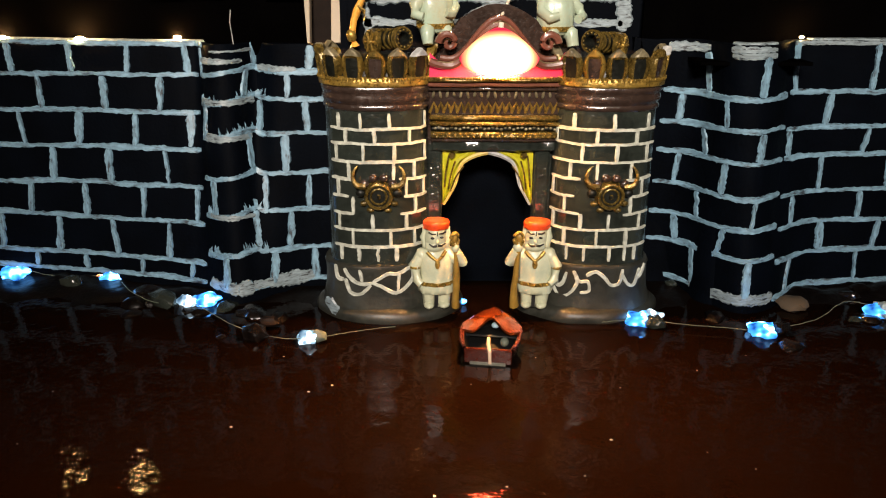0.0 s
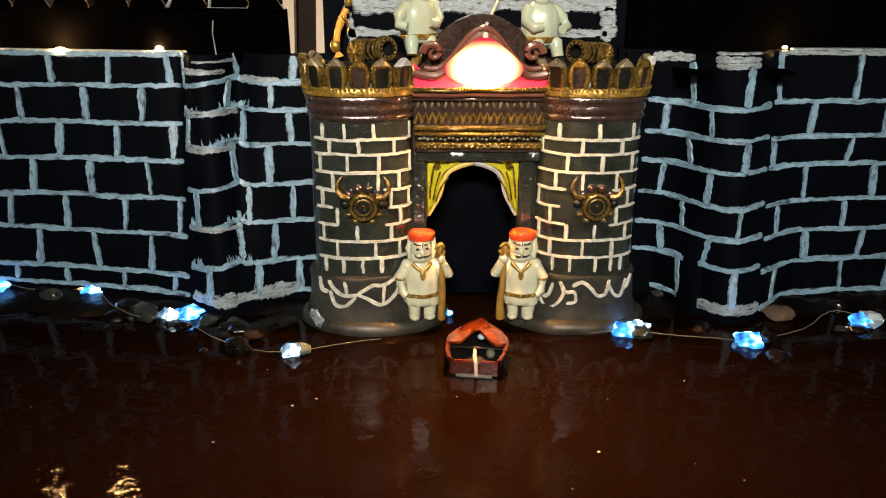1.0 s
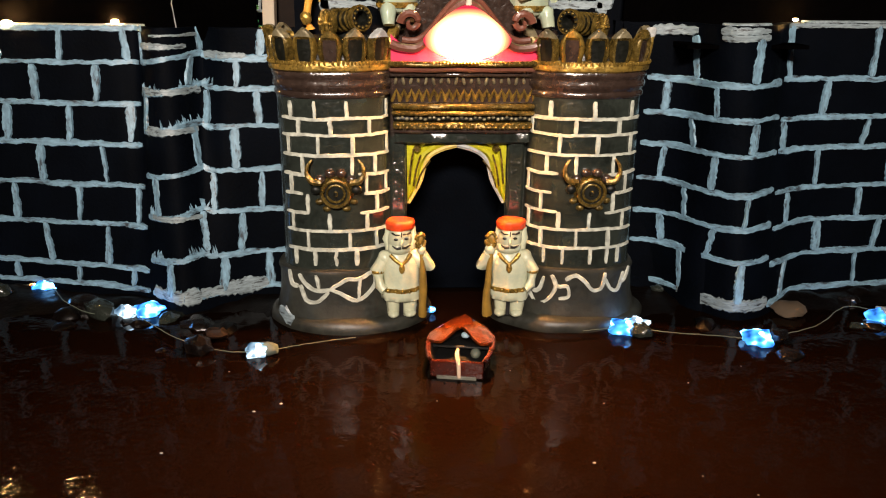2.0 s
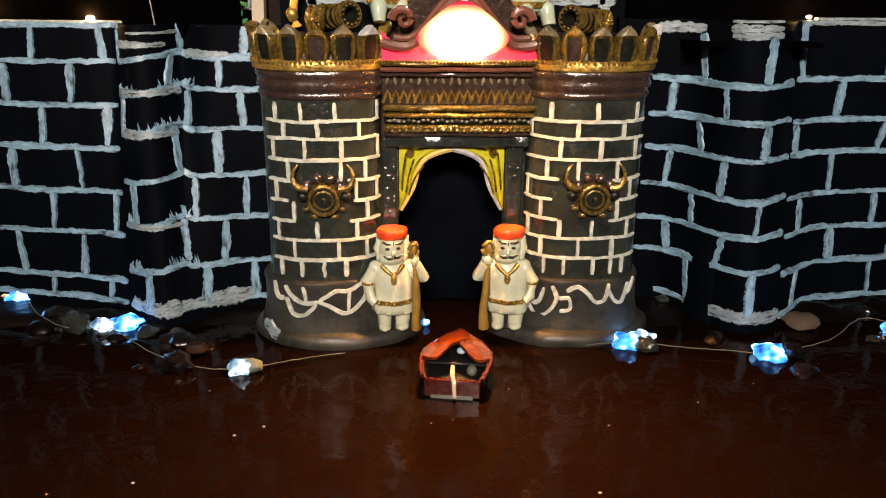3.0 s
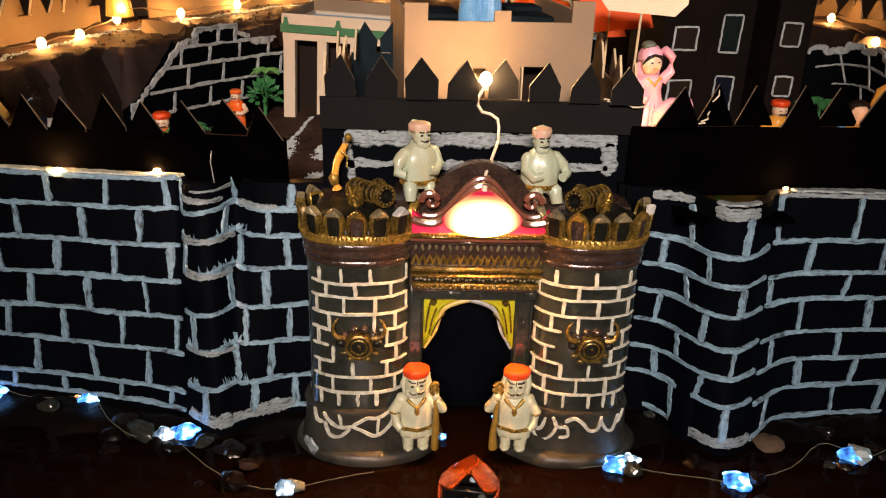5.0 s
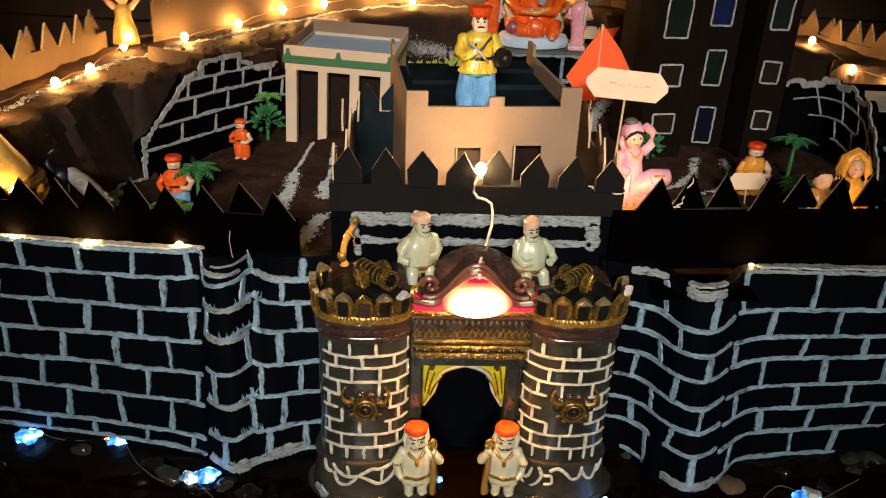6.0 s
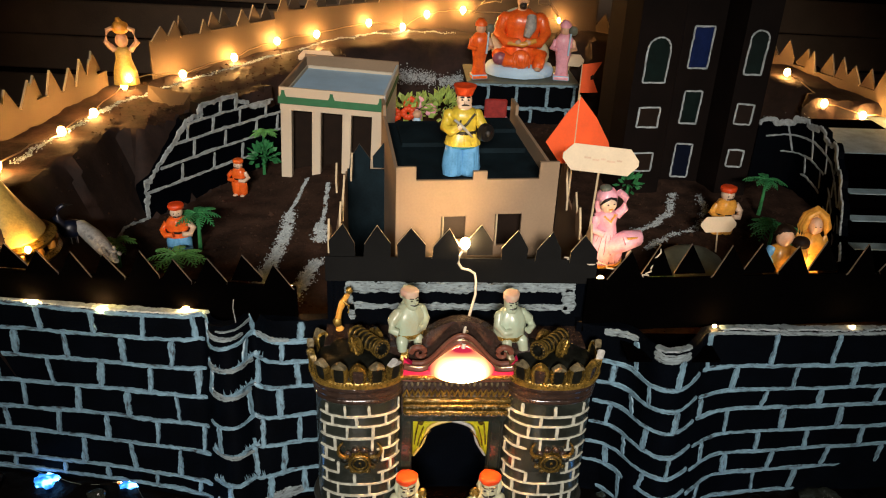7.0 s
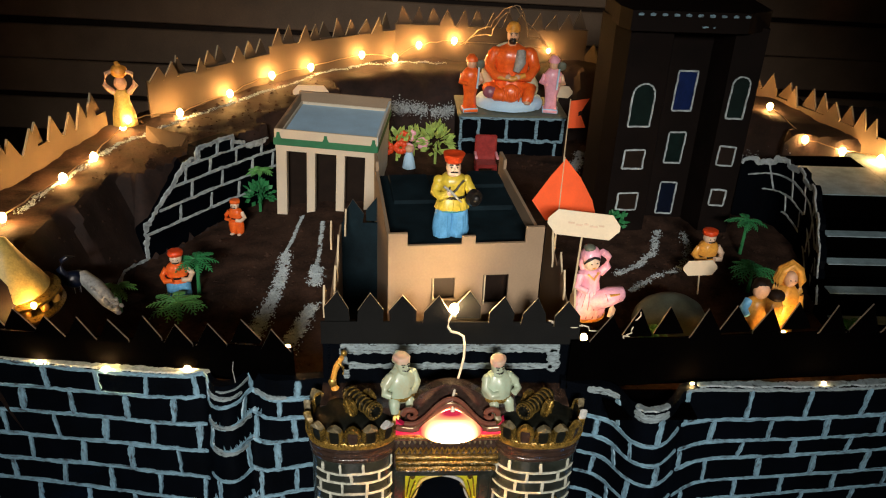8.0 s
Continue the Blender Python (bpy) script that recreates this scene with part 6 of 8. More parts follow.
bm = bmesh.new()
rows_ = []
for i in range(91):
    s = (BEND_LONG - 0.002) * i / 90
    p, n = path_point(BEND, s)
    t = stair_top(s)
    rows_.append([bm.verts.new(p + n * 0.0 + Vector((0, 0, 1.2))), bm.verts.new(p + Vector((0, 0, t))), bm.verts.new(p - n * 0.10 + Vector((0, 0, t))), bm.verts.new(p - n * 0.10 + Vector((0, 0, 1.2)))])
for a, b in zip(rows_, rows_[1:]):
    for j in range(3):
        bm.faces.new((a[j], b[j], b[j + 1], a[j + 1]))
bm.faces.new(rows_[0])
bm.faces.new(rows_[-1][::-1])
bmesh.ops.recalc_face_normals(bm, faces=bm.faces)
stair_wall = tagged(put("stair_wall", bm, M_WALL, smooth=False), "black stair side wall with painted white stones and stepped top", "wall")
rnd = random.Random(66)


def stair_stroke(sz, w, m_, rough=0.35, lift=0.012):
    pts, nor = [], []
    for s, z in sz:
        p, n = path_point(BEND, min(BEND_LONG - 0.004, max(0.002, s)))
        pts.append(p + n * 0.008 + Vector((0, 0, z + rnd.uniform(-0.008, 0.008))))
        nor.append(n)
    stroke(stair_wall, pts, nor, w, m_, seed=rnd.random(), rough=rough, lift=lift)


def course(s, d):
    return float(np.interp(BEND_LONG - s, (0, 0.3, 0.95, 1.95, 2.7, 3.3, 4.2), (1.75, 1.95, 2.45, 2.98, 3.08, 3.04, 2.90))) - d


for d, a in ((0.27, 0.15), (0.57, 0.45), (0.90, 0.95)):
    S = [a + (BEND_LONG - 0.12 * d - a) * i / 60 for i in range(61)]
    stair_stroke([(q, max(1.5, course(q, d))) for q in S], 0.032, M_LINEW)
for k, (d, first) in enumerate(((0.0, 0.45), (0.27, 0.55), (0.57, 0.95))):
    q = first
    while q < BEND_LONG - 0.35:
        stair_stroke([(q + 0.02 * i, course(q, d) - 0.28 * i / 5) for i in range(6)], 0.030, M_LINEW)
        q += rnd.uniform(0.5, 0.62)
S = [(BEND_LONG - 0.01) * i / 120 for i in range(121)]
stair_stroke([(q, stair_top(q) - 0.02) for q in S], 0.085, M_CHALK, 0.6, 0.02)
stair_stroke([(BEND_LONG - 0.012, 1.35 + 0.05 * i) for i in range(9)], 0.07, M_CHALK, 0.6, 0.02)

# ---- plinth with the seated statue ----
plinth = thing("stone_plinth", (0, 0, 0), "black plinth with painted white stone joints and a grey top", "plinth")
bm = bmesh.new()
plate(bm, [(0.72, 1.3), (3.06, 1.3), (3.02, 2.72), (0.78, 2.72)], 1.35, Matrix.Translation((0, 9.50, 0)), 0)
pb = put("plinth_block", bm, M_WALL, plinth, smooth=False)
bm = bmesh.new()
box(bm, (1.90, 10.18, 2.74), (2.34, 1.42, 0.05), bev=0.015)
put("plinth_top", bm, M_DOME, plinth, "grey plinth top", smooth=False)
rnd = random.Random(91)
for z, a, b in ((2.70, 0.76, 3.04), (2.20, 0.80, 3.0), (1.72, 1.6, 2.95)):
    stroke(pb, [(a + (b - a) * i / 20, 9.495, z + rnd.uniform(-0.02, 0.02)) for i in range(21)], (0, -1, 0), 0.08, seed=z)
for x, z, h in ((0.80, 2.2, 0.5), (1.18, 2.2, 0.48), (1.78, 2.2, 0.48), (2.42, 2.2, 0.48), (2.98, 2.2, 0.5), (1.45, 1.72, 0.46), (2.10, 1.72, 0.46), (2.85, 1.75, 0.4), (0.80, 1.9, 0.3)):
    stroke(pb, [(x + rnd.uniform(-0.01, 0.01), 9.495, z + h * i / 5) for i in range(6)], (0, -1, 0), 0.07, seed=x + z)


def king(bm):
    # 0 orange robe, 1 skin, 2 pale blue base, 3 black, 4 mauve, 5 ivory, 6 silver, 7 gold
    lathe(bm, [(0.3, 0), (0.70, 0.02), (0.72, 0.12), (0.66, 0.22), (0.5, 0.26)], (0, 0, 0), 36, 2, 1, 0.76)
    # tall ivory back of the seat
    ball(bm, (-0.04, 0.20, 0.66), (0.58, 0.14, 0.66), 5, u=24, v=16)
    ball(bm, (0.40, 0.02, 0.42), (0.20, 0.20, 0.26), 5)
    # robe
    lathe(bm, [(0.2, 0.22), (0.44, 0.24), (0.46, 0.40), (0.38, 0.55), (0.34, 0.80), (0.40, 1.08), (0.32, 1.22), (0.12, 1.32)], (0, 0.02, 0), 28, 0, 1, 0.70)
    for s in (-1, 1):
        ball(bm, (s * 0.35, 0.0, 1.12), (0.14, 0.14, 0.14), 0)
        tube(bm, [(s * 0.38, 0, 1.12), (s * 0.48, -0.12, 0.86), (s * 0.34, -0.32, 0.72), (s * 0.08, -0.40, 0.74)], [0.13, 0.12, 0.10, 0.08], 0, 12)
        ball(bm, (s * 0.10, -0.42, 0.74), (0.07, 0.07, 0.06), 1)
    tube(bm, [(-0.30, -0.38, 0.72), (0.0, -0.44, 0.70), (0.26, -0.40, 0.78)], [0.05, 0.06, 0.05], 7, 8)
    # knees, lap cloth, foot, cushion
    tube(bm, [(-0.16, -0.05, 0.40), (-0.44, -0.18, 0.40), (-0.30, -0.40, 0.36), (0.05, -0.46, 0.32)], [0.16, 0.16, 0.14, 0.10], 0, 12)
    tube(bm, [(0.16, -0.05, 0.42), (0.40, -0.22, 0.42), (0.34, -0.44, 0.30), (0.30, -0.50, 0.22)], [0.16, 0.15, 0.12, 0.08], 0, 12)
    ball(bm, (-0.02, -0.44, 0.40), (0.20, 0.13, 0.20), 0)
    for i in range(5):
        tube(bm, [(-0.16 + 0.08 * i, -0.54, 0.52), (-0.18 + 0.085 * i, -0.57, 0.40), (-0.17 + 0.08 * i, -0.53, 0.26)], [0.018, 0.026, 0.018], 0, 6)
    ball(bm, (0.32, -0.50, 0.24), (0.07, 0.12, 0.05), 1)
    ball(bm, (-0.44, -0.40, 0.40), (0.15, 0.11, 0.13), 4)
    tube(bm, [(0.16, -0.20, 1.22), (0.14, -0.34, 1.02), (0.06, -0.40, 0.84)], [0.10, 0.12, 0.07], 6, 10)
    # head, beard, gilt turban
    lathe(bm, [(0.09, 1.26), (0.10, 1.36), (0.08, 1.40)], (-0.02, 0, 0), 14, 1)
    ball(bm, (-0.02, -0.03, 1.50), (0.125, 0.135, 0.16), 1)
    ball(bm, (-0.02, -0.10, 1.40), (0.085, 0.075, 0.075), 3)
    ball(bm, (-0.02, -0.165, 1.50), (0.022, 0.035, 0.035), 1, u=8, v=6)
    tube(bm, [(-0.09, -0.145, 1.455), (-0.02, -0.17, 1.465), (0.05, -0.145, 1.455)], [0.008, 0.016, 0.008], 3, 6)
    lathe(bm, [(0.12, 1.56), (0.142, 1.575), (0.148, 1.62), (0.13, 1.70), (0.09, 1.76), (0.03, 1.78)], (-0.02, 0.0, 0), 20, 7)
    for s in (-1, 1):
        ball(bm, (-0.02 + s * 0.05, -0.145, 1.535), (0.020, 0.016, 0.012), 3, u=8, v=5)
        tube(bm, [(-0.02 + s * 0.02, -0.16, 1.565), (-0.02 + s * 0.085, -0.14, 1.57)], 0.008, 3, 5)


figure("seated_statue", (1.88, 10.15, 2.77), "large seated statue in orange robe on a pale blue round base", king, [M_ORANGE, M_SKIN, M_BLUE, M_BLACK, M_MAUVE, M_WHITE, M_SILVER, M_OCH], -3, 1.02)


def attendant(coat):
    def build(bm):
        box(bm, (0, 0, 0.05), (0.34, 0.30, 0.10), 2, bev=0.02)
        lathe(bm, [(0.08, 0.08), (0.14, 0.10), (0.13, 0.35), (0.17, 0.60), (0.19, 0.85), (0.10, 0.96)], (0, 0, 0), 18, 0, 1, 0.8)
        ball(bm, (0, -0.01, 1.04), (0.10, 0.10, 0.12), 1)
        lathe(bm, [(0.09, 1.09), (0.125, 1.10), (0.12, 1.16), (0.05, 1.24)], (0, 0, 0), 16, 0)
        for s in (-1, 1):
            tube(bm, [(s * 0.17, 0, 0.82), (s * 0.24, -0.06, 0.66), (s * 0.12, -0.18, 0.66)], [0.06, 0.055, 0.045], 0 if s < 0 else 1, 10)
        tube(bm, [(0.10, -0.18, 0.55), (0.12, -0.18, 1.0)], 0.02, 2, 6)
        ball(bm, (0.16, -0.14, 1.06), (0.09, 0.04, 0.10), 3)

    return build, [coat, M_SKIN, M_BLUE, M_DOME]


for at, coat, lab, yaw in (((0.98, 9.72, 2.77), M_ORANGE, "red-orange attendant figurine holding a fan", 10), ((2.72, 9.78, 2.77), M_PINKC, "pink attendant figurine holding a fan", -10)):
    b, mm = attendant(coat)
    figure("attendant_figurine", at, lab, b, mm, yaw, 0.98, "statue attendants")

# ---- figures about the yard ----
def soldier(bm):
    # 0 face, 1 coat, 2 trousers, 3 cap, 4 dark, 5 sash, 6 steel
    for s in (-1, 1):
        lathe(bm, [(0.10, 0.0), (0.155, 0.01), (0.165, 0.10), (0.145, 0.24), (0.12, 0.40)], (s * 0.12, 0, 0), 16, 2, 1, 0.9)
        for i in range(4):
            a = -2.4 + 0.55 * i
            tube(bm, [(s * 0.12 + 0.158 * math.cos(a), 0.142 * math.sin(a), 0.03), (s * 0.12 + 0.13 * math.cos(a), 0.117 * math.sin(a), 0.30)], [0.02, 0.012], 2, 5)
    lathe(bm, [(0.14, 0.33), (0.22, 0.35), (0.22, 0.42), (0.16, 0.44)], (0, 0, 0), 22, 5, 1, 0.72)
    # coat with a flared skirt and creases
    lathe(bm, [(0.16, 0.37), (0.27, 0.38), (0.25, 0.46), (0.195, 0.53), (0.205, 0.64), (0.225, 0.72), (0.16, 0.79), (0.07, 0.82)], (0, 0, 0), 26, 1, 1, 0.70)
    for i in range(7):
        a = math.pi + 0.35 + i * (math.pi - 0.7) / 6
        tube(bm, [(0.26 * math.cos(a), 0.185 * math.sin(a), 0.39), (0.20 * math.cos(a), 0.145 * math.sin(a), 0.52)], [0.022, 0.010], 1, 5)
    lathe(bm, [(0.15, 0.505), (0.205, 0.51), (0.205, 0.55), (0.15, 0.555)], (0, 0, 0), 22, 4, 1, 0.72)
    ball(bm, (0, -0.01, 0.90), (0.115, 0.11, 0.115), 0)
    ball(bm, (0, -0.05, 0.84), (0.10, 0.08, 0.06), 0)
    ball(bm, (0, -0.12, 0.89), (0.018, 0.025, 0.026), 0, u=8, v=6)
    lathe(bm, [(0.10, 0.95), (0.128, 0.955), (0.150, 1.02), (0.165, 1.055), (0.14, 1.06), (0.04, 1.045)], (0, 0.01, 0), 20, 3)
    for s in (-1, 1):
        ball(bm, (s * 0.045, -0.108, 0.915), (0.02, 0.012, 0.012), 4, u=6, v=4)
        tube(bm, [(s * 0.018, -0.116, 0.946), (s * 0.075, -0.100, 0.944)], 0.010, 4, 5)
        tube(bm, [(0, -0.130, 0.865), (s * 0.055, -0.120, 0.855)], [0.014, 0.007], 4, 5)
        ball(bm, (s * 0.21, 0, 0.70), (0.085, 0.08, 0.085), 1)
    tube(bm, [(-0.21, 0, 0.70), (-0.29, -0.04, 0.58), (-0.20, -0.15, 0.56), (-0.09, -0.19, 0.62)], [0.08, 0.075, 0.06, 0.05], 1, 10)
    tube(bm, [(0.21, 0, 0.70), (0.30, -0.04, 0.58), (0.30, -0.14, 0.52)], [0.08, 0.075, 0.055], 1, 10)
    ball(bm, (-0.08, -0.20, 0.63), 0.05, 0, u=10, v=7)
    # sword held slantwise, cross-belt
    tube(bm, [(-0.16, -0.215, 0.72), (-0.02, -0.225, 0.62), (0.12, -0.215, 0.51)], [0.016, 0.022, 0.008], 6, 7)
    tube(bm, [(-0.11, -0.22, 0.63), (-0.07, -0.225, 0.71)], 0.014, 4, 6)
    tube(bm, [(0.15, -0.12, 0.76), (0.04, -0.165, 0.66), (-0.12, -0.16, 0.54)], 0.016, 4, 6)
    bmesh.ops.scale(bm, verts=bm.verts, vec=(0.77, 0.85, 1.0))


figure("soldier_figurine", (0.06, 1.92, 3.705), "soldier figurine in yellow coat and blue trousers on the deck", soldier, [M_FACE, M_MUST, M_BLUEC, M_HAT, M_BLACK, M_TEALL, M_SILVER], 4, 1.0)
bm = bmesh.new()
cone(bm, (0.29, 1.78, 4.27), (0.33, 1.72, 4.27), 0.105, 0.095, 0, 18)
ball(bm, (0.33, 1.72, 4.27), (0.05, 0.04, 0.05), 0)
tagged(put("round_shield", bm, M_BLACK), "small black round shield carried by the soldier", "shield")
put_villager((-3.93, 4.15, yard_z(-3.93, 4.15) - 0.02), "boy figurine in orange shirt with red cap and blue trousers", M_ORANGE, M_BLUEC, M_HAT, 12, 0.84)
put_villager((-3.40, 6.25, yard_z(-3.40, 6.25) - 0.02), "small figurine in orange dress before the bush", M_ORANGE, M_ORANGE, M_ORANGE, -15, 0.66)
put_villager((4.48, 4.52, yard_z(4.48, 4.52) - 0.1), "farmer figurine in ochre shirt behind a signboard", M_OCH, M_OCH, M_HAT, 5, 0.88)


def dancer(bm):
    # 0 pink, 1 skin, 2 ivory, 3 grey-green, 4 black, 5 amber
    lathe(bm, [(0.10, -0.06), (0.24, -0.02), (0.27, 0.12), (0.22, 0.30), (0.15, 0.44), (0.14, 0.58), (0.17, 0.72), (0.07, 0.78)], (0, 0, 0), 22, 0, 1, 0.8)
    lathe(bm, [(0.22, -0.04), (0.262, -0.035), (0.27, 0.0), (0.23, 0.01)], (0, 0, 0), 22, 5, 1, 0.8)
    tube(bm, [(0.02, -0.08, 0.24), (0.24, -0.18, 0.36), (0.42, -0.16, 0.36), (0.48, -0.12, 0.30)], [0.13, 0.15, 0.12, 0.05], 0, 12)
    tube(bm, [(0.30, -0.16, 0.28), (0.31, -0.16, 0.12), (0.28, -0.18, 0.0)], [0.06, 0.05, 0.04], 2, 10)
    tube(bm, [(0.20, -0.29, 0.44), (0.36, -0.26, 0.42), (0.50, -0.14, 0.34)], 0.02, 5, 6)
    ball(bm, (-0.01, -0.05, 0.90), (0.125, 0.12, 0.135), 2)
    lathe(bm, [(0.10, 0.92), (0.15, 0.94), (0.145, 1.02), (0.09, 1.09), (0.03, 1.11)], (0, 0.02, 0), 18, 0)
    ball(bm, (-0.03, 0.02, 1.10), (0.09, 0.08, 0.06), 3)
    ball(bm, (0, 0.06, 0.84), (0.15, 0.09, 0.20), 0)
    tube(bm, [(0.15, 0, 0.68), (0.25, -0.04, 0.80), (0.24, -0.05, 0.96), (0.13, -0.07, 1.06)], [0.065, 0.06, 0.055, 0.05], 0, 10)
    tube(bm, [(-0.14, 0, 0.68), (-0.22, -0.08, 0.54), (-0.10, -0.19, 0.50)], [0.065, 0.06, 0.05], 0, 10)
    tube(bm, [(-0.08, -0.10, 0.74), (0.0, -0.155, 0.66), (0.09, -0.10, 0.74)], 0.018, 5, 6)
    for s in (-1, 1):
        ball(bm, (-0.01 + s * 0.045, -0.158, 0.925), (0.016, 0.01, 0.012), 4, u=6, v=4)
    tube(bm, [(-0.04, -0.165, 0.855), (0.02, -0.165, 0.852)], 0.008, 5, 5)
    # creases of the robe, their shade drawn as mauve lines, hair under the veil
    for i in range(7):
        a = math.pi * (1.12 + 0.12 * i)
        tube(bm, [(0.255 * math.cos(a), 0.207 * math.sin(a), 0.03), (0.235 * math.cos(a + 0.1), 0.19 * math.sin(a + 0.1), 0.24), (0.15 * math.cos(a + 0.2), 0.122 * math.sin(a + 0.2), 0.44)], [0.008, 0.007, 0.004], 6, 5)
    for i in range(4):
        x = 0.14 + 0.085 * i
        tube(bm, [(x, -0.19 - 0.10 * math.sin(1.1 + 0.5 * i), 0.47 - 0.02 * i), (x + 0.03, -0.235 - 0.07 * math.sin(1.1 + 0.5 * i), 0.36), (x + 0.01, -0.20, 0.26)], [0.005, 0.008, 0.005], 6, 5)
    for s in (-1, 1):
        tube(bm, [(-0.01, -0.135, 1.01), (-0.01 + s * 0.075, -0.125, 0.985), (-0.01 + s * 0.122, -0.07, 0.90)], [0.016, 0.022, 0.012], 4, 6)


figure("lady_figurine", (1.87, 1.80, 2.66), "pink dancing lady figurine behind the parapet merlons", dancer, [M_PINKC, M_SKIN, M_FACE, M_DOME, M_BLACK, M_OCH, M_MAUVE], 10, 0.86, "", (0, -4))


def veiled(bm):
    lathe(bm, [(0.10, 0), (0.19, 0.02), (0.16, 0.28), (0.175, 0.50), (0.16, 0.66), (0.08, 0.76)], (0, 0, 0), 20, 0, 1, 0.8)
    ball(bm, (-0.01, -0.03, 0.88), (0.085, 0.09, 0.115), 1)
    # hood: three nested folds falling to the shoulders
    for k, (r, back) in enumerate(((0.125, 0.02), (0.150, 0.05), (0.170, 0.08))):
        tube(bm, [(-r * 1.05, back - 0.03, 0.66), (-r * 1.08, back - 0.03, 0.84), (-r * 0.80, back - 0.02, 0.99), (0, back, 1.06 + 0.01 * k), (r * 0.80, back - 0.02, 0.99), (r * 1.08, back - 0.03, 0.84), (r * 1.05, back - 0.03, 0.66)], 0.042, 0, 8)
    ball(bm, (0, 0.08, 0.88), (0.15, 0.10, 0.19), 0)
    for i in range(6):
        a = math.pi + 0.3 + i * (math.pi - 0.6) / 5
        tube(bm, [(0.17 * math.cos(a), 0.14 * math.sin(a), 0.05), (0.155 * math.cos(a), 0.125 * math.sin(a), 0.30), (0.165 * math.cos(a), 0.13 * math.sin(a), 0.52)], 0.017, 0, 5)
    tube(bm, [(0.15, -0.02, 0.64), (0.19, -0.08, 0.45), (0.10, -0.15, 0.38)], [0.06, 0.05, 0.04], 0, 10)
    tube(bm, [(-0.13, 0, 0.64), (-0.20, -0.10, 0.54), (-0.27, -0.12, 0.56)], [0.06, 0.05, 0.04], 1, 10)
    for s in (-1, 1):
        ball(bm, (-0.01 + s * 0.03, -0.115, 0.90), (0.013, 0.008, 0.008), 2, u=6, v=4)


figure("veiled_woman_figurine", (4.62, 2.12, 2.16), "amber veiled woman figurine beside a seated child", veiled, [M_OCH, M_SKIN, M_BLACK], -8, 0.98)


def child(bm):
    lathe(bm, [(0.10, 0), (0.17, 0.03), (0.18, 0.22), (0.13, 0.40), (0.06, 0.44)], (0, 0, 0), 16, 0, 1, 0.8)
    ball(bm, (0, 0, 0.54), (0.11, 0.11, 0.12), 1)
    ball(bm, (0, 0.03, 0.58), (0.12, 0.11, 0.11), 2)
    tube(bm, [(-0.12, 0, 0.38), (-0.20, -0.05, 0.30), (-0.16, -0.14, 0.24)], [0.06, 0.055, 0.04], 3, 10)
    ball(bm, (0.16, -0.06, 0.32), (0.13, 0.10, 0.14), 0)
    ball(bm, (0.18, -0.06, 0.50), (0.10, 0.09, 0.08), 2)


figure("child_figurine", (4.20, 2.0, 2.34), "seated child figurine in amber and blue with dark hair", child, [M_OCH, M_SKIN, M_DOORB, M_BLUEC], -5, 1.05)


def water_woman(bm):
    lathe(bm, [(0.10, 0), (0.20, 0.02), (0.18, 0.22), (0.12, 0.42), (0.13, 0.55), (0.07, 0.62)], (0, 0, 0), 18, 0, 1, 0.8)
    ball(bm, (0, 0, 0.72), (0.10, 0.10, 0.12), 1)
    for s in (-1, 1):
        tube(bm, [(s * 0.12, 0, 0.56), (s * 0.24, -0.02, 0.70), (s * 0.20, 0, 0.88), (s * 0.05, 0, 0.94)], [0.05, 0.045, 0.04, 0.035], 1, 8)
    ball(bm, (0, 0, 0.92), (0.13, 0.13, 0.11), 2)
    cone(bm, (0, 0, 1.0), (-0.02, 0, 1.08), 0.06, 0.03, 2, 10)


figure("water_carrier_figurine", (-5.46, 7.42, 3.10), "yellow water carrier figurine with a pot on her head", water_woman, [M_LIME, M_SKIN, M_OCH], 5, 1.08)


def tiny(bm):
    lathe(bm, [(0.10, 0), (0.14, 0.02), (0.10, 0.25), (0.05, 0.36)], (0, 0, 0), 14, 0)
    ball(bm, (0, 0, 0.42), 0.08, 1)


figure("small_figurine", (-0.30, 8.6, yard_z(-0.3, 8.6)), "small pale blue figurine among flowers", tiny, [M_BLUE, M_SKIN], 0, 1.0)


# folded card edge; the orange light on it is put in as amber and gilt
def bent(bm):
    tube(bm, [(0, 0, 0), (-0.01, 0, 0.12), (0.02, 0, 0.24), (0.07, 0, 0.34), (0.12, 0, 0.42)], [0.05, 0.036, 0.034, 0.036, 0.028], 0, 10)
    ball(bm, (0.145, 0, 0.475), (0.034, 0.034, 0.042), 1, u=10, v=8)
    tube(bm, [(0.08, -0.02, 0.36), (0.13, -0.05, 0.31), (0.12, -0.05, 0.22)], [0.018, 0.016, 0.012], 1, 6)
    ball(bm, (-0.02, -0.02, 0.10), (0.05, 0.03, 0.06), 1, u=9, v=6)


figure("lit_card_fold", (-1.27, 0.55, 2.42), "thin bent orange and gilt figurine behind the tower top", bent, [M_OCH, M_GOLD], 0, 0.98, "", (0, -6))

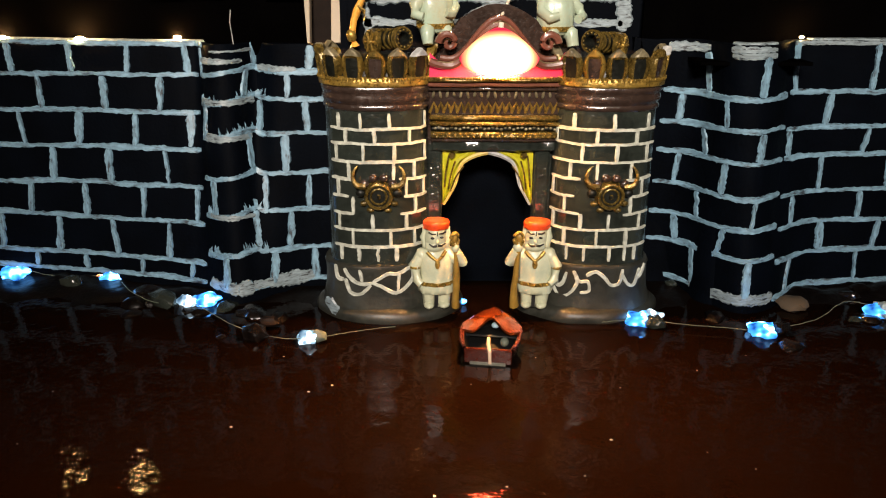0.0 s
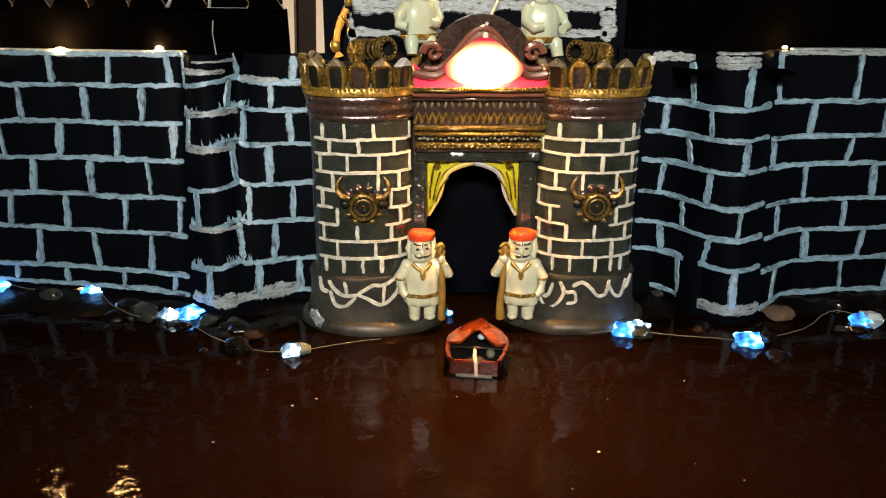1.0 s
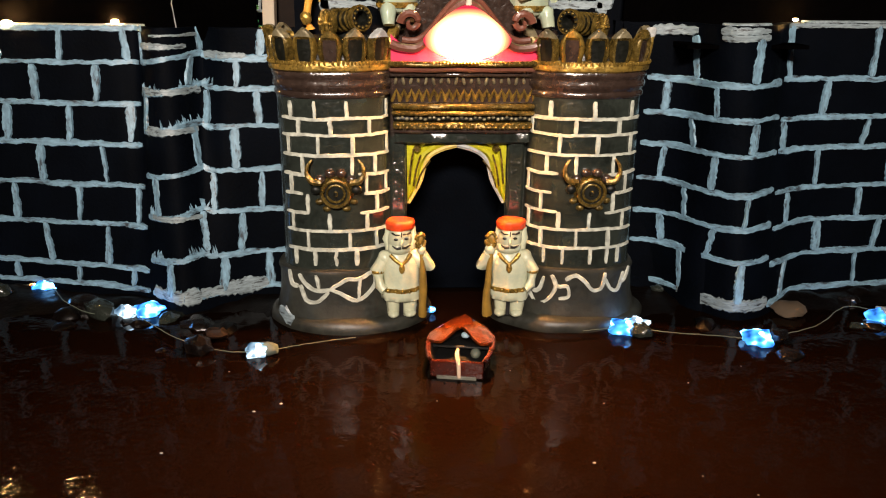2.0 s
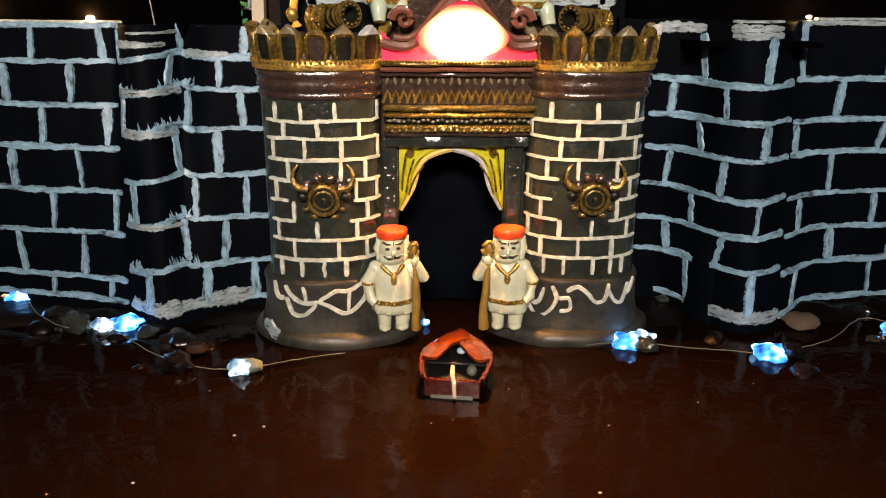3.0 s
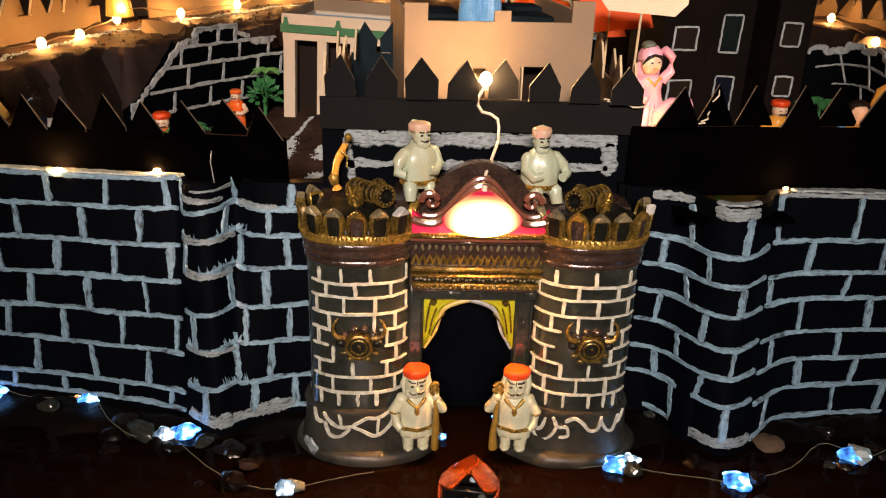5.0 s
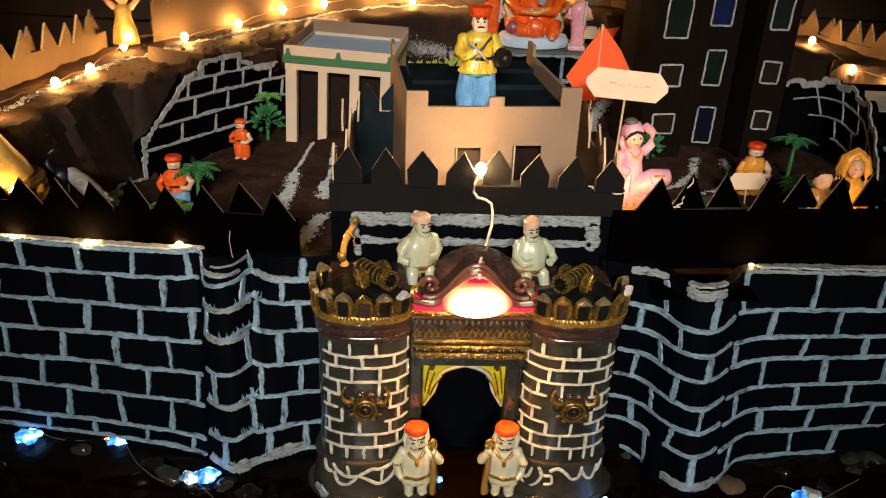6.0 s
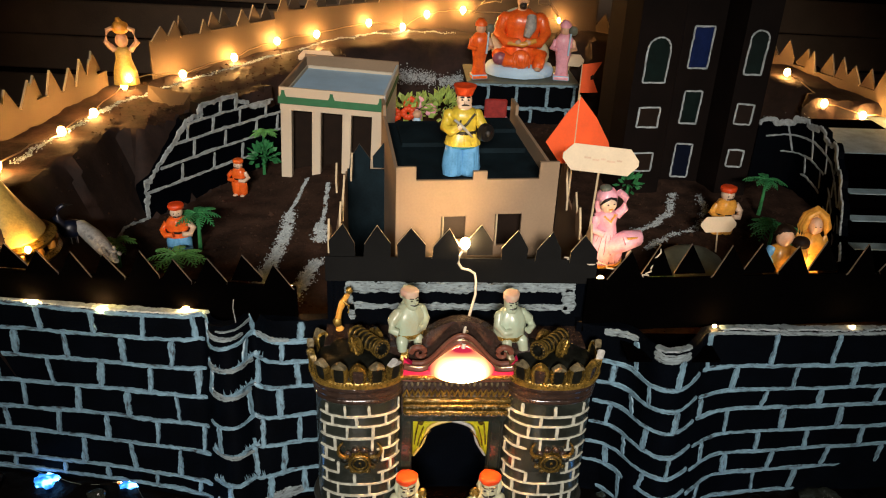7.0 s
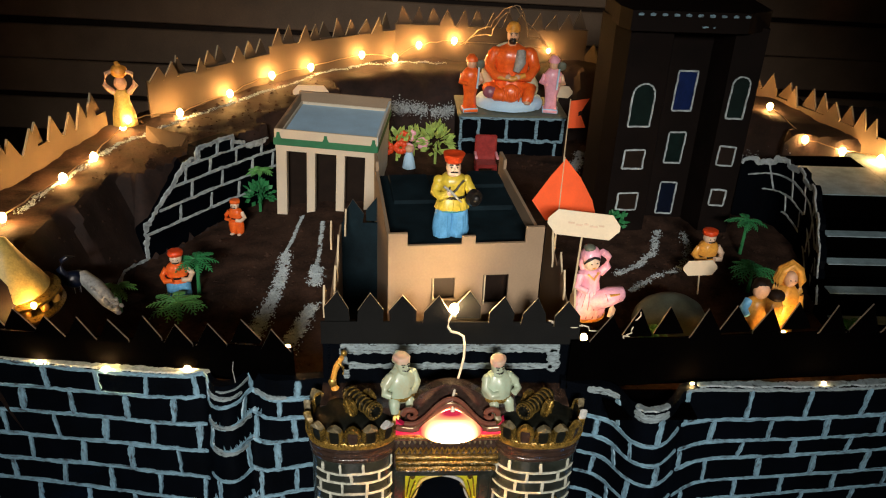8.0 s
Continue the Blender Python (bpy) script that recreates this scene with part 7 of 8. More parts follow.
# flowering bushes behind the house
def bush(at, r, label, m_, blooms=None, seed=1, count=46):
    rnd = random.Random(seed)
    t = thing("toy_bush", at, label, "plant", "plastic plants")
    bm = bmesh.new()
    tube(bm, [(0, 0, -0.05), (0.01, 0, r)], 0.03, 0, 6)
    for _ in range(count):
        a, e = rnd.uniform(0, 2 * math.pi), rnd.uniform(-0.3, 1.4)
        d = Vector((math.cos(a) * math.cos(e), math.sin(a) * math.cos(e), math.sin(e)))
        p = Vector((0, 0, r)) + d * r * rnd.uniform(0.35, 0.75)
        q = p + d * r * rnd.uniform(0.35, 0.55)
        s = d.cross(Vector((rnd.uniform(-1, 1), rnd.uniform(-1, 1), rnd.uniform(-1, 1)))).normalized() * r * 0.14
        mid = (p + q) / 2
        v = [bm.verts.new(c) for c in (p, mid + s, q, mid - s)]
        w = [bm.verts.new(c.co - d.cross(s).normalized() * 0.012) for c in v]
        bm.faces.new(v)
        bm.faces.new(w[::-1])
        for x in range(4):
            bm.faces.new((v[x], w[x], w[(x + 1) % 4], v[(x + 1) % 4]))
    put("foliage", bm, m_, t)
    for k in range(3 if blooms else 0):
        bm = bmesh.new()
        a = k * 2.1 + seed
        c = Vector((0.5 * r * math.cos(a), 0.5 * r * math.sin(a) - 0.3 * r, r * (1.0 + 0.25 * k)))
        for j in range(9):
            b = j * 0.7
            ball(bm, c + Vector((math.cos(b) * r * 0.22, -0.05, math.sin(b) * r * 0.22)), (r * 0.16, r * 0.1, r * 0.16), 0, u=7, v=5)
        put("bloom", bm, blooms, t)
    return t


bush((-0.55, 9.1, 1.78), 0.40, "yellow-green plastic bush with red blooms behind the house", M_LEAFL, M_HAT, 3)
bush((-0.20, 9.3, 1.80), 0.36, "yellow-green plastic bush with pink blooms", M_LEAFL, M_PINKC, 4)
bush((0.25, 9.0, 1.84), 0.44, "yellow-green spiky plastic bush", M_LEAFL, None, 5, 70)
bush((-3.10, 7.05, 1.62), 0.30, "dark green plastic bush by the house", M_LEAF, None, 6, 70)
bush((3.30, 5.9, 1.72), 0.26, "dark green plastic bush at the tower foot", M_LEAF, None, 8, 50)
palm((-3.12, 7.3, 1.7), 0.62, 0.26, "small green plastic palm by the house", M_FERN, 9, 10)
palm((-4.76, 3.85, yard_z(-4.76, 3.85) + 0.02), 0.40, 0.30, "small light green plastic palm on the yard", M_FERN, 9, 11)
palm((-3.66, 4.25, yard_z(-3.66, 4.25)), 0.62, 0.34, "dark green plastic palm behind the boy figurine", M_LEAF, 12, 12)
palm((-3.80, 3.55, yard_z(-3.80, 3.55) - 0.08), 0.40, 0.42, "light green plastic fern before the boy figurine", M_FERN, 14, 13)
palm((5.02, 3.95, yard_z(5.02, 3.95)), 0.42, 0.40, "bright green plastic palm in the yard", M_LEAF, 14, 14)
palm((5.32, 5.1, yard_z(5.32, 5.1)), 0.62, 0.34, "dull green plastic palm by the stair wall", M_LEAF, 10, 15)
palm((2.92, 2.3, yard_z(2.9, 2.3) + 0.1), 0.30, 0.26, "pale green plastic fern behind the parapet", M_FERN, 10, 16)
palm((5.75, 2.3, 1.95), 0.25, 0.28, "green plastic fern at the stair foot", M_LEAF, 10, 17)

# red chair, dome, tent, peacock
chair = thing("toy_throne", (1.22, 8.25, 1.90), "red-brown toy throne before the plinth", "chair")
bm = bmesh.new()
box(bm, (0, 0.10, 0.52), (0.44, 0.07, 0.62), bev=0.03)
put("backrest", bm, M_THRONE, chair)
bm = bmesh.new()
box(bm, (0, -0.08, 0.28), (0.42, 0.36, 0.08), bev=0.02)
put("seat", bm, M_THRONE, chair)
for sx in (-1, 1):
    for sy in (-0.22, 0.06):
        bm = bmesh.new()
        box(bm, (sx * 0.18, sy, 0.11), (0.06, 0.06, 0.30), bev=0.01)
        put("leg", bm, M_THRONE, chair)
    bm = bmesh.new()
    box(bm, (sx * 0.21, -0.08, 0.46), (0.05, 0.34, 0.05), bev=0.01)
    put("arm", bm, M_PINKC, chair)

bm = bmesh.new()
lathe(bm, [(0.52, -0.3), (0.53, 0.0), (0.50, 0.12), (0.42, 0.24), (0.28, 0.33), (0.10, 0.37)], (0, 0, 0), 32, 0, 1, 0.8)
tagged(put("mud_dome", bm, M_DOME, at=(3.32, 2.70, 2.0)), "olive-grey plaster dome hut behind the parapet", "hut")
bm = bmesh.new()
lathe(bm, [(0.05, -0.2), (0.07, 0.0), (0.075, 0.2), (0.05, 0.27)], (0, 0, 0), 12)
tagged(put("marker_post", bm, M_WHITE, at=(3.66, 2.2, 2.0)), "short white rounded post beside the dome", "post")

tent = thing("bell_tent", (-5.66, 2.6, 2.20), "glowing yellow conical shade over a gilt beaded ring", "ornament")
bm = bmesh.new()
lathe(bm, [(0.46, 0.28), (0.48, 0.32), (0.40, 0.46), (0.28, 0.64), (0.16, 0.86), (0.08, 1.02), (0.02, 1.06)], (0, 0, 0), 30)
put("shade", bm, M_LIME, tent, "pale yellow smooth shade")
bm = bmesh.new()
lathe(bm, [(0.44, 0.02), (0.60, 0.0), (0.64, 0.06), (0.60, 0.12), (0.46, 0.10)], (0, 0, 0), 36)
lathe(bm, [(0.44, 0.22), (0.58, 0.21), (0.60, 0.26), (0.46, 0.28)], (0, 0, 0), 36)
put("ring", bm, M_GOLD, tent, "gilt ring")
for k in range(14):
    a = 2 * math.pi * k / 14
    bm = bmesh.new()
    ball(bm, (0.55 * math.cos(a), 0.55 * math.sin(a), 0.16), (0.06, 0.06, 0.075), u=10, v=7)
    put("bead", bm, M_OCH, tent)


def peacock(bm):
    ball(bm, (0, 0, 0.22), (0.16, 0.12, 0.12), 0)
    tube(bm, [(-0.08, 0, 0.26), (-0.16, 0, 0.40), (-0.12, 0, 0.52), (-0.04, 0, 0.56)], [0.07, 0.045, 0.035, 0.03], 0, 10)
    tube(bm, [(-0.04, 0, 0.56), (0.06, 0, 0.55)], [0.025, 0.004], 2, 6)
    tube(bm, [(0.10, 0, 0.24), (0.22, -0.25, 0.16), (0.30, -0.60, 0.12), (0.36, -0.95, 0.10)], [0.09, 0.11, 0.10, 0.03], 1, 10)
    for s in (-1, 1):
        cone(bm, (s * 0.04, 0, 0), (s * 0.04, 0, 0.14), 0.015, 0.02, 2, 6)
    for i in range(26):
        q = i / 25
        ball(bm, (0.16 + 0.20 * q + 0.07 * math.sin(i * 2.4), -0.1 - 0.82 * q, 0.235 - 0.07 * q), (0.03, 0.05, 0.018), 1, u=6, v=4)


figure("peacock_figurine", (-5.12, 3.3, 2.02), "dark blue peacock figurine with a long grey-white tail", peacock, [M_PEA, M_SILVER, M_BLACK], 28, 1.05)


# ---- flags and signboards ----
def flag(at, top, cloth, label, thick=0.012, emblem=False):
    t = thing("flag", at, label, "flag")
    bm = bmesh.new()
    cone(bm, (0, 0, 0), (0, 0, top), 0.016, 0.012, 0, 8)
    put("pole", bm, M_CREAM, t)
    bm = bmesh.new()
    o = cloth
    plate(bm, o, thick, Matrix.Translation((0, -0.01, 0)), 0)
    c = put("cloth", bm, M_FLAG, t, "bright orange paper cloth", smooth=False)
    if emblem:
        bm = bmesh.new()
        plate(bm, [(0.19, 1.36), (0.25, 1.38), (0.26, 1.44), (0.22, 1.47), (0.18, 1.43)], 0.006, Matrix.Translation((0, -0.017, 0)))
        put("emblem", bm, M_DOORB, c, "small dark printed shape", smooth=False)
    return t


flag((1.50, 2.50, 1.8), 2.72, [(0.02, 2.70), (-0.14, 2.48), (-0.36, 2.12), (-0.16, 1.84), (0.50, 1.90), (0.42, 2.14), (0.24, 2.44)], "big orange paper pennant on a stick beside the card building")
flag((2.86, 8.50, 1.75), 1.70, [(0.0, 1.10), (0.0, 1.66), (0.38, 1.72), (0.22, 1.42), (0.36, 1.12)], "orange swallow-tailed paper flag on a thin pole", emblem=True)


def board(at, w, h, pole, label, tilt=0.0, yaw=0.0, writing=True):
    t = thing("signboard", at, label, "sign", "paper signboards")
    t.rotation_euler = (radians(-12), radians(tilt), radians(yaw))
    c = 0.22 * h
    bm = bmesh.new()
    plate(bm, [(-w / 2, -h * 0.1), (-w / 2 + c * 1.6, -h / 2), (w / 2 - c * 1.6, -h / 2), (w / 2, -h * 0.1), (w / 2, h * 0.1), (w / 2 - c * 1.6, h / 2), (-w / 2 + c * 1.6, h / 2), (-w / 2, h * 0.1)], 0.015, None, 0)
    b = put("panel", bm, M_PAPER, t, "cream paper panel", smooth=False)
    if writing:
        for k, (x0, x1) in enumerate(((-0.22, -0.13), (-0.11, -0.02), (0.0, 0.06), (0.08, 0.19), (0.21, 0.28))):
            bm = bmesh.new()
            box(bm, ((x0 + x1) / 2 * w, -0.004, 0.008 * (-1) ** k), ((x1 - x0) * w, 0.004, h * 0.07))
            put("faded_line", bm, M_INK, b, smooth=False)
    bm = bmesh.new()
    cone(bm, (0.0, 0.02, -pole), (0, 0.02, -h * 0.3), 0.014, 0.012, 0, 8)
    put("stick", bm, M_CREAM, t)
    return t


board((1.57, 1.42, 4.10), 0.84, 0.30, 1.5, "cream paper signboard with faded writing on a thin stick", 3, -8)
board((4.18, 3.95, 2.16), 0.56, 0.24, 0.6, "cream paper signboard on a thin stick in the yard", 0, 5, False)
board((-2.35, 9.7, 3.10), 0.74, 0.30, 1.0, "cream paper signboard on the hill behind the house", 3, 10, False)
board((3.05, 10.6, 2.98), 0.62, 0.26, 0.7, "cream paper signboard beside the statue", 2, -5, False)

# ---- card fence round the back of the fort ----
FM = [M_FENCE, M_CREAM]


def fence(a, b, z0, valley, tip, label, seed):
    return strip("card_fence", a, b, z0, valley, tip, 0.34, label, 0.04, FM, 0.05, seed, 0.05, category="fence", group="card fences", wild=1.9)


fence((-7.15, 3.1), (-5.92, 7.8), 2.3, 3.24, 3.62, "beige card fence with pointed tops on the hill rim", 31)
fence((-5.20, 8.10), (-3.25, 10.35), 2.6, 3.72, 4.02, "beige card fence with pointed tops on the hill rim", 32)
fence((-3.25, 10.35), (-0.6, 12.2), 2.7, 3.88, 4.24, "beige card fence with pointed tops on the hill rim", 33)
fence((-0.6, 12.2), (3.9, 12.1), 2.7, 4.02, 4.42, "beige card fence with pointed tops on the hill rim", 34)
fence((3.9, 12.1), (7.6, 9.7), 2.7, 3.4, 3.75, "beige card fence with pointed tops on the hill rim", 35)
fence((7.6, 9.7), (9.3, 5.2), 2.5, 3.24, 3.62, "beige card fence with pointed tops on the hill rim", 36)

# ---- strings of warm fairy lights along the rim ----
WARM = [(-6.16, 3.76, 2.97), (-5.84, 5.25, 2.96), (-5.65, 6.15, 2.97), (-5.54, 7.48, 3.06), (-5.36, 7.25, 3.26), (-4.68, 8.18, 3.1), (-3.93, 9.28, 3.16), (-3.2, 10.16, 3.31), (-2.43, 10.69, 3.36), (-1.35, 11.46, 3.47), (-0.6, 11.86, 3.32), (-0.05, 12.01, 3.59), (0.77, 12.0, 3.71), (2.99, 11.96, 3.56), (7.16, 8.98, 3.24), (7.39, 7.7, 2.98), (8.09, 7.51, 2.82), (8.48, 6.87, 2.92)]
for k, p in enumerate(WARM):
    bulb((p[0], p[1], p[2] - 0.03), "warm glowing fairy light on the hill rim", L_WARM, 0.060 if k not in (4, 13) else 0.044)


def wire(pts, label, r=0.008, sag=0.05, seed=1, m_=None, jit=0.03):
    rnd = random.Random(seed)
    out = []
    for a, b in zip(pts, pts[1:]):
        a, b = Vector(a), Vector(b)
        for i in range(6):
            q = i / 6
            p = a.lerp(b, q)
            out.append(p + Vector((rnd.uniform(-jit, jit), rnd.uniform(-jit, jit), -sag * 4 * q * (1 - q) + rnd.uniform(-0.4, 0.4) * jit)))
    out.append(Vector(pts[-1]))
    bm = bmesh.new()
    tube(bm, out, r, 0, 5)
    return tagged(put("light_wire", bm, m_ or M_WIRE), label, "cable")


wire(WARM[:14], "thin copper fairy light wire along the hill rim", 0.011, -0.03, 1)
wire(WARM[14:], "thin copper fairy light wire along the hill rim", 0.011, -0.04, 2)
wire([(0.9, 11.5, 3.75), (1.5, 10.9, 4.1), (1.75, 10.3, 4.75), (2.0, 10.3, 4.80), (2.3, 10.8, 4.1), (2.86, 11.3, 3.75)], "looped copper wire behind the statue", 0.011, -0.1, 3)
wire([(1.0, 11.6, 3.75), (1.45, 10.9, 4.3), (1.80, 10.3, 4.85), (2.15, 10.6, 4.5), (2.9, 11.3, 3.7)], "looped copper wire behind the statue", 0.011, -0.1, 4)
wire([(1.10, 0.63, 3.27), (1.30, 0.62, 3.25), (1.50, 0.62, 3.22), (1.74, 0.62, 3.14), (1.98, 0.64, 3.04), (2.07, 0.66, 3.13), (2.15, 0.68, 3.38)], "cream wire looped over the parapet merlons", 0.008, 0.01, 5, M_CABLE)
# lights lying in the gap behind the front walls
for x, y, z, r, m_ in ((-4.72, LY(-4.72, HIGH) + 0.0, 2.428, 0.024, L_LEDGE), (-3.92, LY(-3.92, HIGH) + 0.0, 2.430, 0.031, L_LEDGE), (-3.00, LY(-3.00, HIGH) + 0.085, 2.450, 0.022, L_LEDGE), (2.84, RY(2.84, HIGH) + 0.07, 2.52, 0.014, L_LEDGE), (4.42, RY(4.42, HIGH) + 0.07, 2.52, 0.012, L_LEDGE)):
    bulb((x, y, z), "warm fairy light lying on the wall ledge behind the parapet", m_, r, "ledge lights").scale = (1.5, 1.0, 0.55)

for p, r in (((-1.86, 1.05, 2.60), 0.036), ((1.64, 1.02, 2.78), 0.04), ((4.47, 1.70, 2.40), 0.035), ((-5.22, 2.2, 2.46), 0.034)):
    bulb(p, "warm fairy light hidden behind the parapet merlons", L_WARM, r, "parapet lights")
bm = bmesh.new()
v = [bm.verts.new(c) for c in ((-5.15, 7.55, 3.06), (-4.30, 7.05, 3.06), (-4.42, 6.52, 2.82), (-5.05, 7.05, 2.82))]
w = [bm.verts.new(c.co + Vector((0, 0.03, -0.03))) for c in v]
bm.faces.new(v)
bm.faces.new(w[::-1])
for i in range(4):
    bm.faces.new((v[i], w[i], w[(i + 1) % 4], v[(i + 1) % 4]))
bmesh.ops.recalc_face_normals(bm, faces=bm.faces)
tagged(put("card_flap", bm, M_FENCE, smooth=False), "bare brown cardboard flap on the hill by the stone wall", "cardboard")
bm = bmesh.new()
tube(bm, [(-2.41, 0.66, 2.36), (-2.42, 0.64, 2.52), (-2.425, 0.62, 2.62), (-2.41, 0.62, 2.73)], 0.005, 0, 6)
tagged(put("wire_twig", bm, M_SILVER), "thin grey wire sticking up from the wall fold", "wire")

# ---- shore: stones, blue lights, boat ----
rnd = random.Random(17)


def pebble(at, r, label, m_):
    bm = bmesh.new()
    bmesh.ops.create_icosphere(bm, subdivisions=2, radius=1.0)
    sd = rnd.uniform(0, 50)
    for v in bm.verts:
        v.co *= 1 + 0.45 * noise.noise(v.co * 1.7 + Vector((sd, 0, 0)))
    bm.transform(Euler((0, 0, rnd.uniform(0, 6))).to_matrix().to_4x4() @ Matrix.Diagonal((r, r * rnd.uniform(0.6, 0.9), r * rnd.uniform(0.4, 0.65), 1)))
    return tagged(put("shore_stone", bm, m_, at=at), label, "stone", "shore stones")


for _ in range(48):
    x = rnd.uniform(-5.6, 5.6)
    if -1.7 < x < 1.7:
        continue
    y = (LY(x, 0) if x < 0 else RY(x, 0)) - rnd.uniform(0.08, 0.75)
    r = rnd.uniform(0.05, 0.16)
    pebble((x, y, max(bank_z(x, y), -0.02) + r * 0.1), r, "dark wet shore stone at the wall foot", rnd.choice((M_PEB, M_MUD, M_STONE, M_PEB)))
for x, y, r, m_ in ((-3.17, 0.16, 0.17, M_STONE), (-1.58, -0.64, 0.09, M_DOME), (1.48, -0.36, 0.12, M_STONE), (2.60, -0.50, 0.09, M_PEB), (-2.14, -0.58, 0.13, M_PEB), (3.75, -0.12, 0.13, M_TREAD), (-2.05, -0.35, 0.10, M_DOORB), (2.95, 0.05, 0.15, M_FENCE)):
    pebble((x, y, 0.05), r, "pale shore stone lit by the lights", m_)
SHORE = ((-4.88, 0.74, 0.10, "b"), (-3.88, 0.74, 0.05, "b"), (-3.98, 0.80, 0.05, "w"), (-2.92, 0.12, 0.05, "c"), (-2.76, 0.16, 0.04, "b"), (-1.66, -0.66, 0.04, "c"), (1.37, -0.30, 0.05, "b"), (1.47, -0.27, 0.06, "c"), (2.42, -0.53, 0.04, "b"), (3.70, -0.14, 0.05, "b"), (0.30, 0.42, 0.08, "b"), (-0.27, 0.12, 0.04, "b"))
KIND = {"b": (L_BLUE, "blue", L_DIODEB), "c": (L_COOL, "cool white", L_DIODEC), "w": (L_AMBER, "amber", L_DIODEA)}
for x, y, z, k in SHORE:
    t = thing("shore_light", (x, y, z), KIND[k][1] + " led of the light string on the water's edge", "light", "shore lights")
    # emitting blob sized to carry the halo round the diode
    bm = bmesh.new()
    bmesh.ops.create_icosphere(bm, subdivisions=3, radius=0.105 if k == "b" else 0.085)
    for v in bm.verts:
        v.co *= 1 + 0.55 * noise.noise(v.co * 15 + Vector((x * 7, 0, 0))) + 0.2 * noise.noise(v.co * 40 + Vector((x * 3, 1, 0)))
        v.co.z *= 0.62
        v.co.x *= 1.25
    put("diffuser", bm, KIND[k][0], t)
    bm = bmesh.new()
    ball(bm, (0.015, -0.035, 0.055), (0.022, 0.018, 0.020), u=10, v=8)
    put("diode", bm, KIND[k][2], t)
    if abs(x) < 0.5:
        t.scale = (0.36, 0.36, 0.36)
    bm = bmesh.new()
    cone(bm, (0.05, 0.05, -0.05), (0.12, 0.09, -0.06), 0.03, 0.02, 0, 8)
    put("socket", bm, M_PEB, t)
wire(curve_through([(-5.4, 0.98, 0.16), (-4.92, 0.82, 0.14), (-4.4, 0.68, 0.08), (-3.88, 0.74, 0.06), (-3.55, 0.34, 0.06), (-3.2, 0.05, 0.06), (-2.92, 0.10, 0.06), (-2.4, -0.40, 0.05), (-2.0, -0.64, 0.04), (-1.66, -0.68, 0.04), (-1.2, -0.52, 0.04), (-0.9, -0.42, 0.03)], 3), "thin clear wire of the light string along the shore", 0.0036, 0.0, 6, M_DOME, 0.003)
wire(curve_through([(1.0, -0.36, 0.04), (1.37, -0.32, 0.05), (1.7, -0.42, 0.05), (2.1, -0.50, 0.05), (2.42, -0.55, 0.05), (3.0, -0.35, 0.06), (3.40, -0.02, 0.09), (3.60, -0.10, 0.10), (3.74, -0.22, 0.06), (4.4, 0.1, 0.1)], 3), "thin clear wire of the light string along the shore", 0.0036, 0.0, 7, M_DOME, 0.003)

# floating specks
bm = bmesh.new()
for _ in range(34):
    x, y = rnd.uniform(-4.5, 4.5), rnd.uniform(-4.2, -0.7)
    r = rnd.choice((0.004, 0.005, 0.006, 0.009))
    bmesh.ops.create_icosphere(bm, subdivisions=1, radius=r, matrix=Matrix.Translation((x, y, 0.003)) @ Matrix.Diagonal((1.4, 1, 0.4, 1)))
tagged(put("floating_specks", bm, M_CHALK, smooth=False), "tiny pale specks floating on the water", "debris", kind="stuff")

boat = thing("toy_boat", (-0.05, -0.75, 0.0), "red-brown varnished toy boat with hooded bow afloat before the gate", "boat")
boat.rotation_euler = (0, 0, radians(-9))


def hull(t, inset=0.0):
    """Half width and gunwale height along the boat, t from stern 0 to bow 1."""
    w = float(np.interp(t, (0, 0.2, 0.4, 0.6, 0.78, 0.92, 1), (0.215, 0.25, 0.262, 0.245, 0.175, 0.075, 0.006))) - inset
    return max(w, 0.004), 0.15 + 0.02 * t + 0.05 * max(0.0, t - 0.5) ** 1.5


def along(t):
    return -0.34 + 0.70 * t


bm = bmesh.new()
N = 20
rows_ = []
for i in range(N + 1):
    t = i / N
    y = along(t)
    w, zt = hull(t)
    wi, _z = hull(t, 0.028)
    rows_.append([bm.verts.new(c) for c in ((-wi, y, zt), (-wi * 0.82, y, 0.05), (wi * 0.82, y, 0.05), (wi, y, zt), (w, y, zt), (w * 0.93, y, 0.06), (w * 0.80, y, 0.0), (0, y, -0.05), (-w * 0.80, y, 0.0), (-w * 0.93, y, 0.06), (-w, y, zt))])
for a, b in zip(rows_, rows_[1:]):
    for j in range(10):
        f = bm.faces.new((a[j], b[j], b[j + 1], a[j + 1]))
        f.material_index = 1 if j < 3 else (2 if j in (6, 7) else 0)
    bm.faces.new((a[10], b[10], b[0], a[0]))
bmesh.ops.recalc_face_normals(bm, faces=bm.faces)
put("hull", bm, [M_BOAT, M_BLACK, M_KEEL], boat, "red-brown varnished hull with a grey keel line")
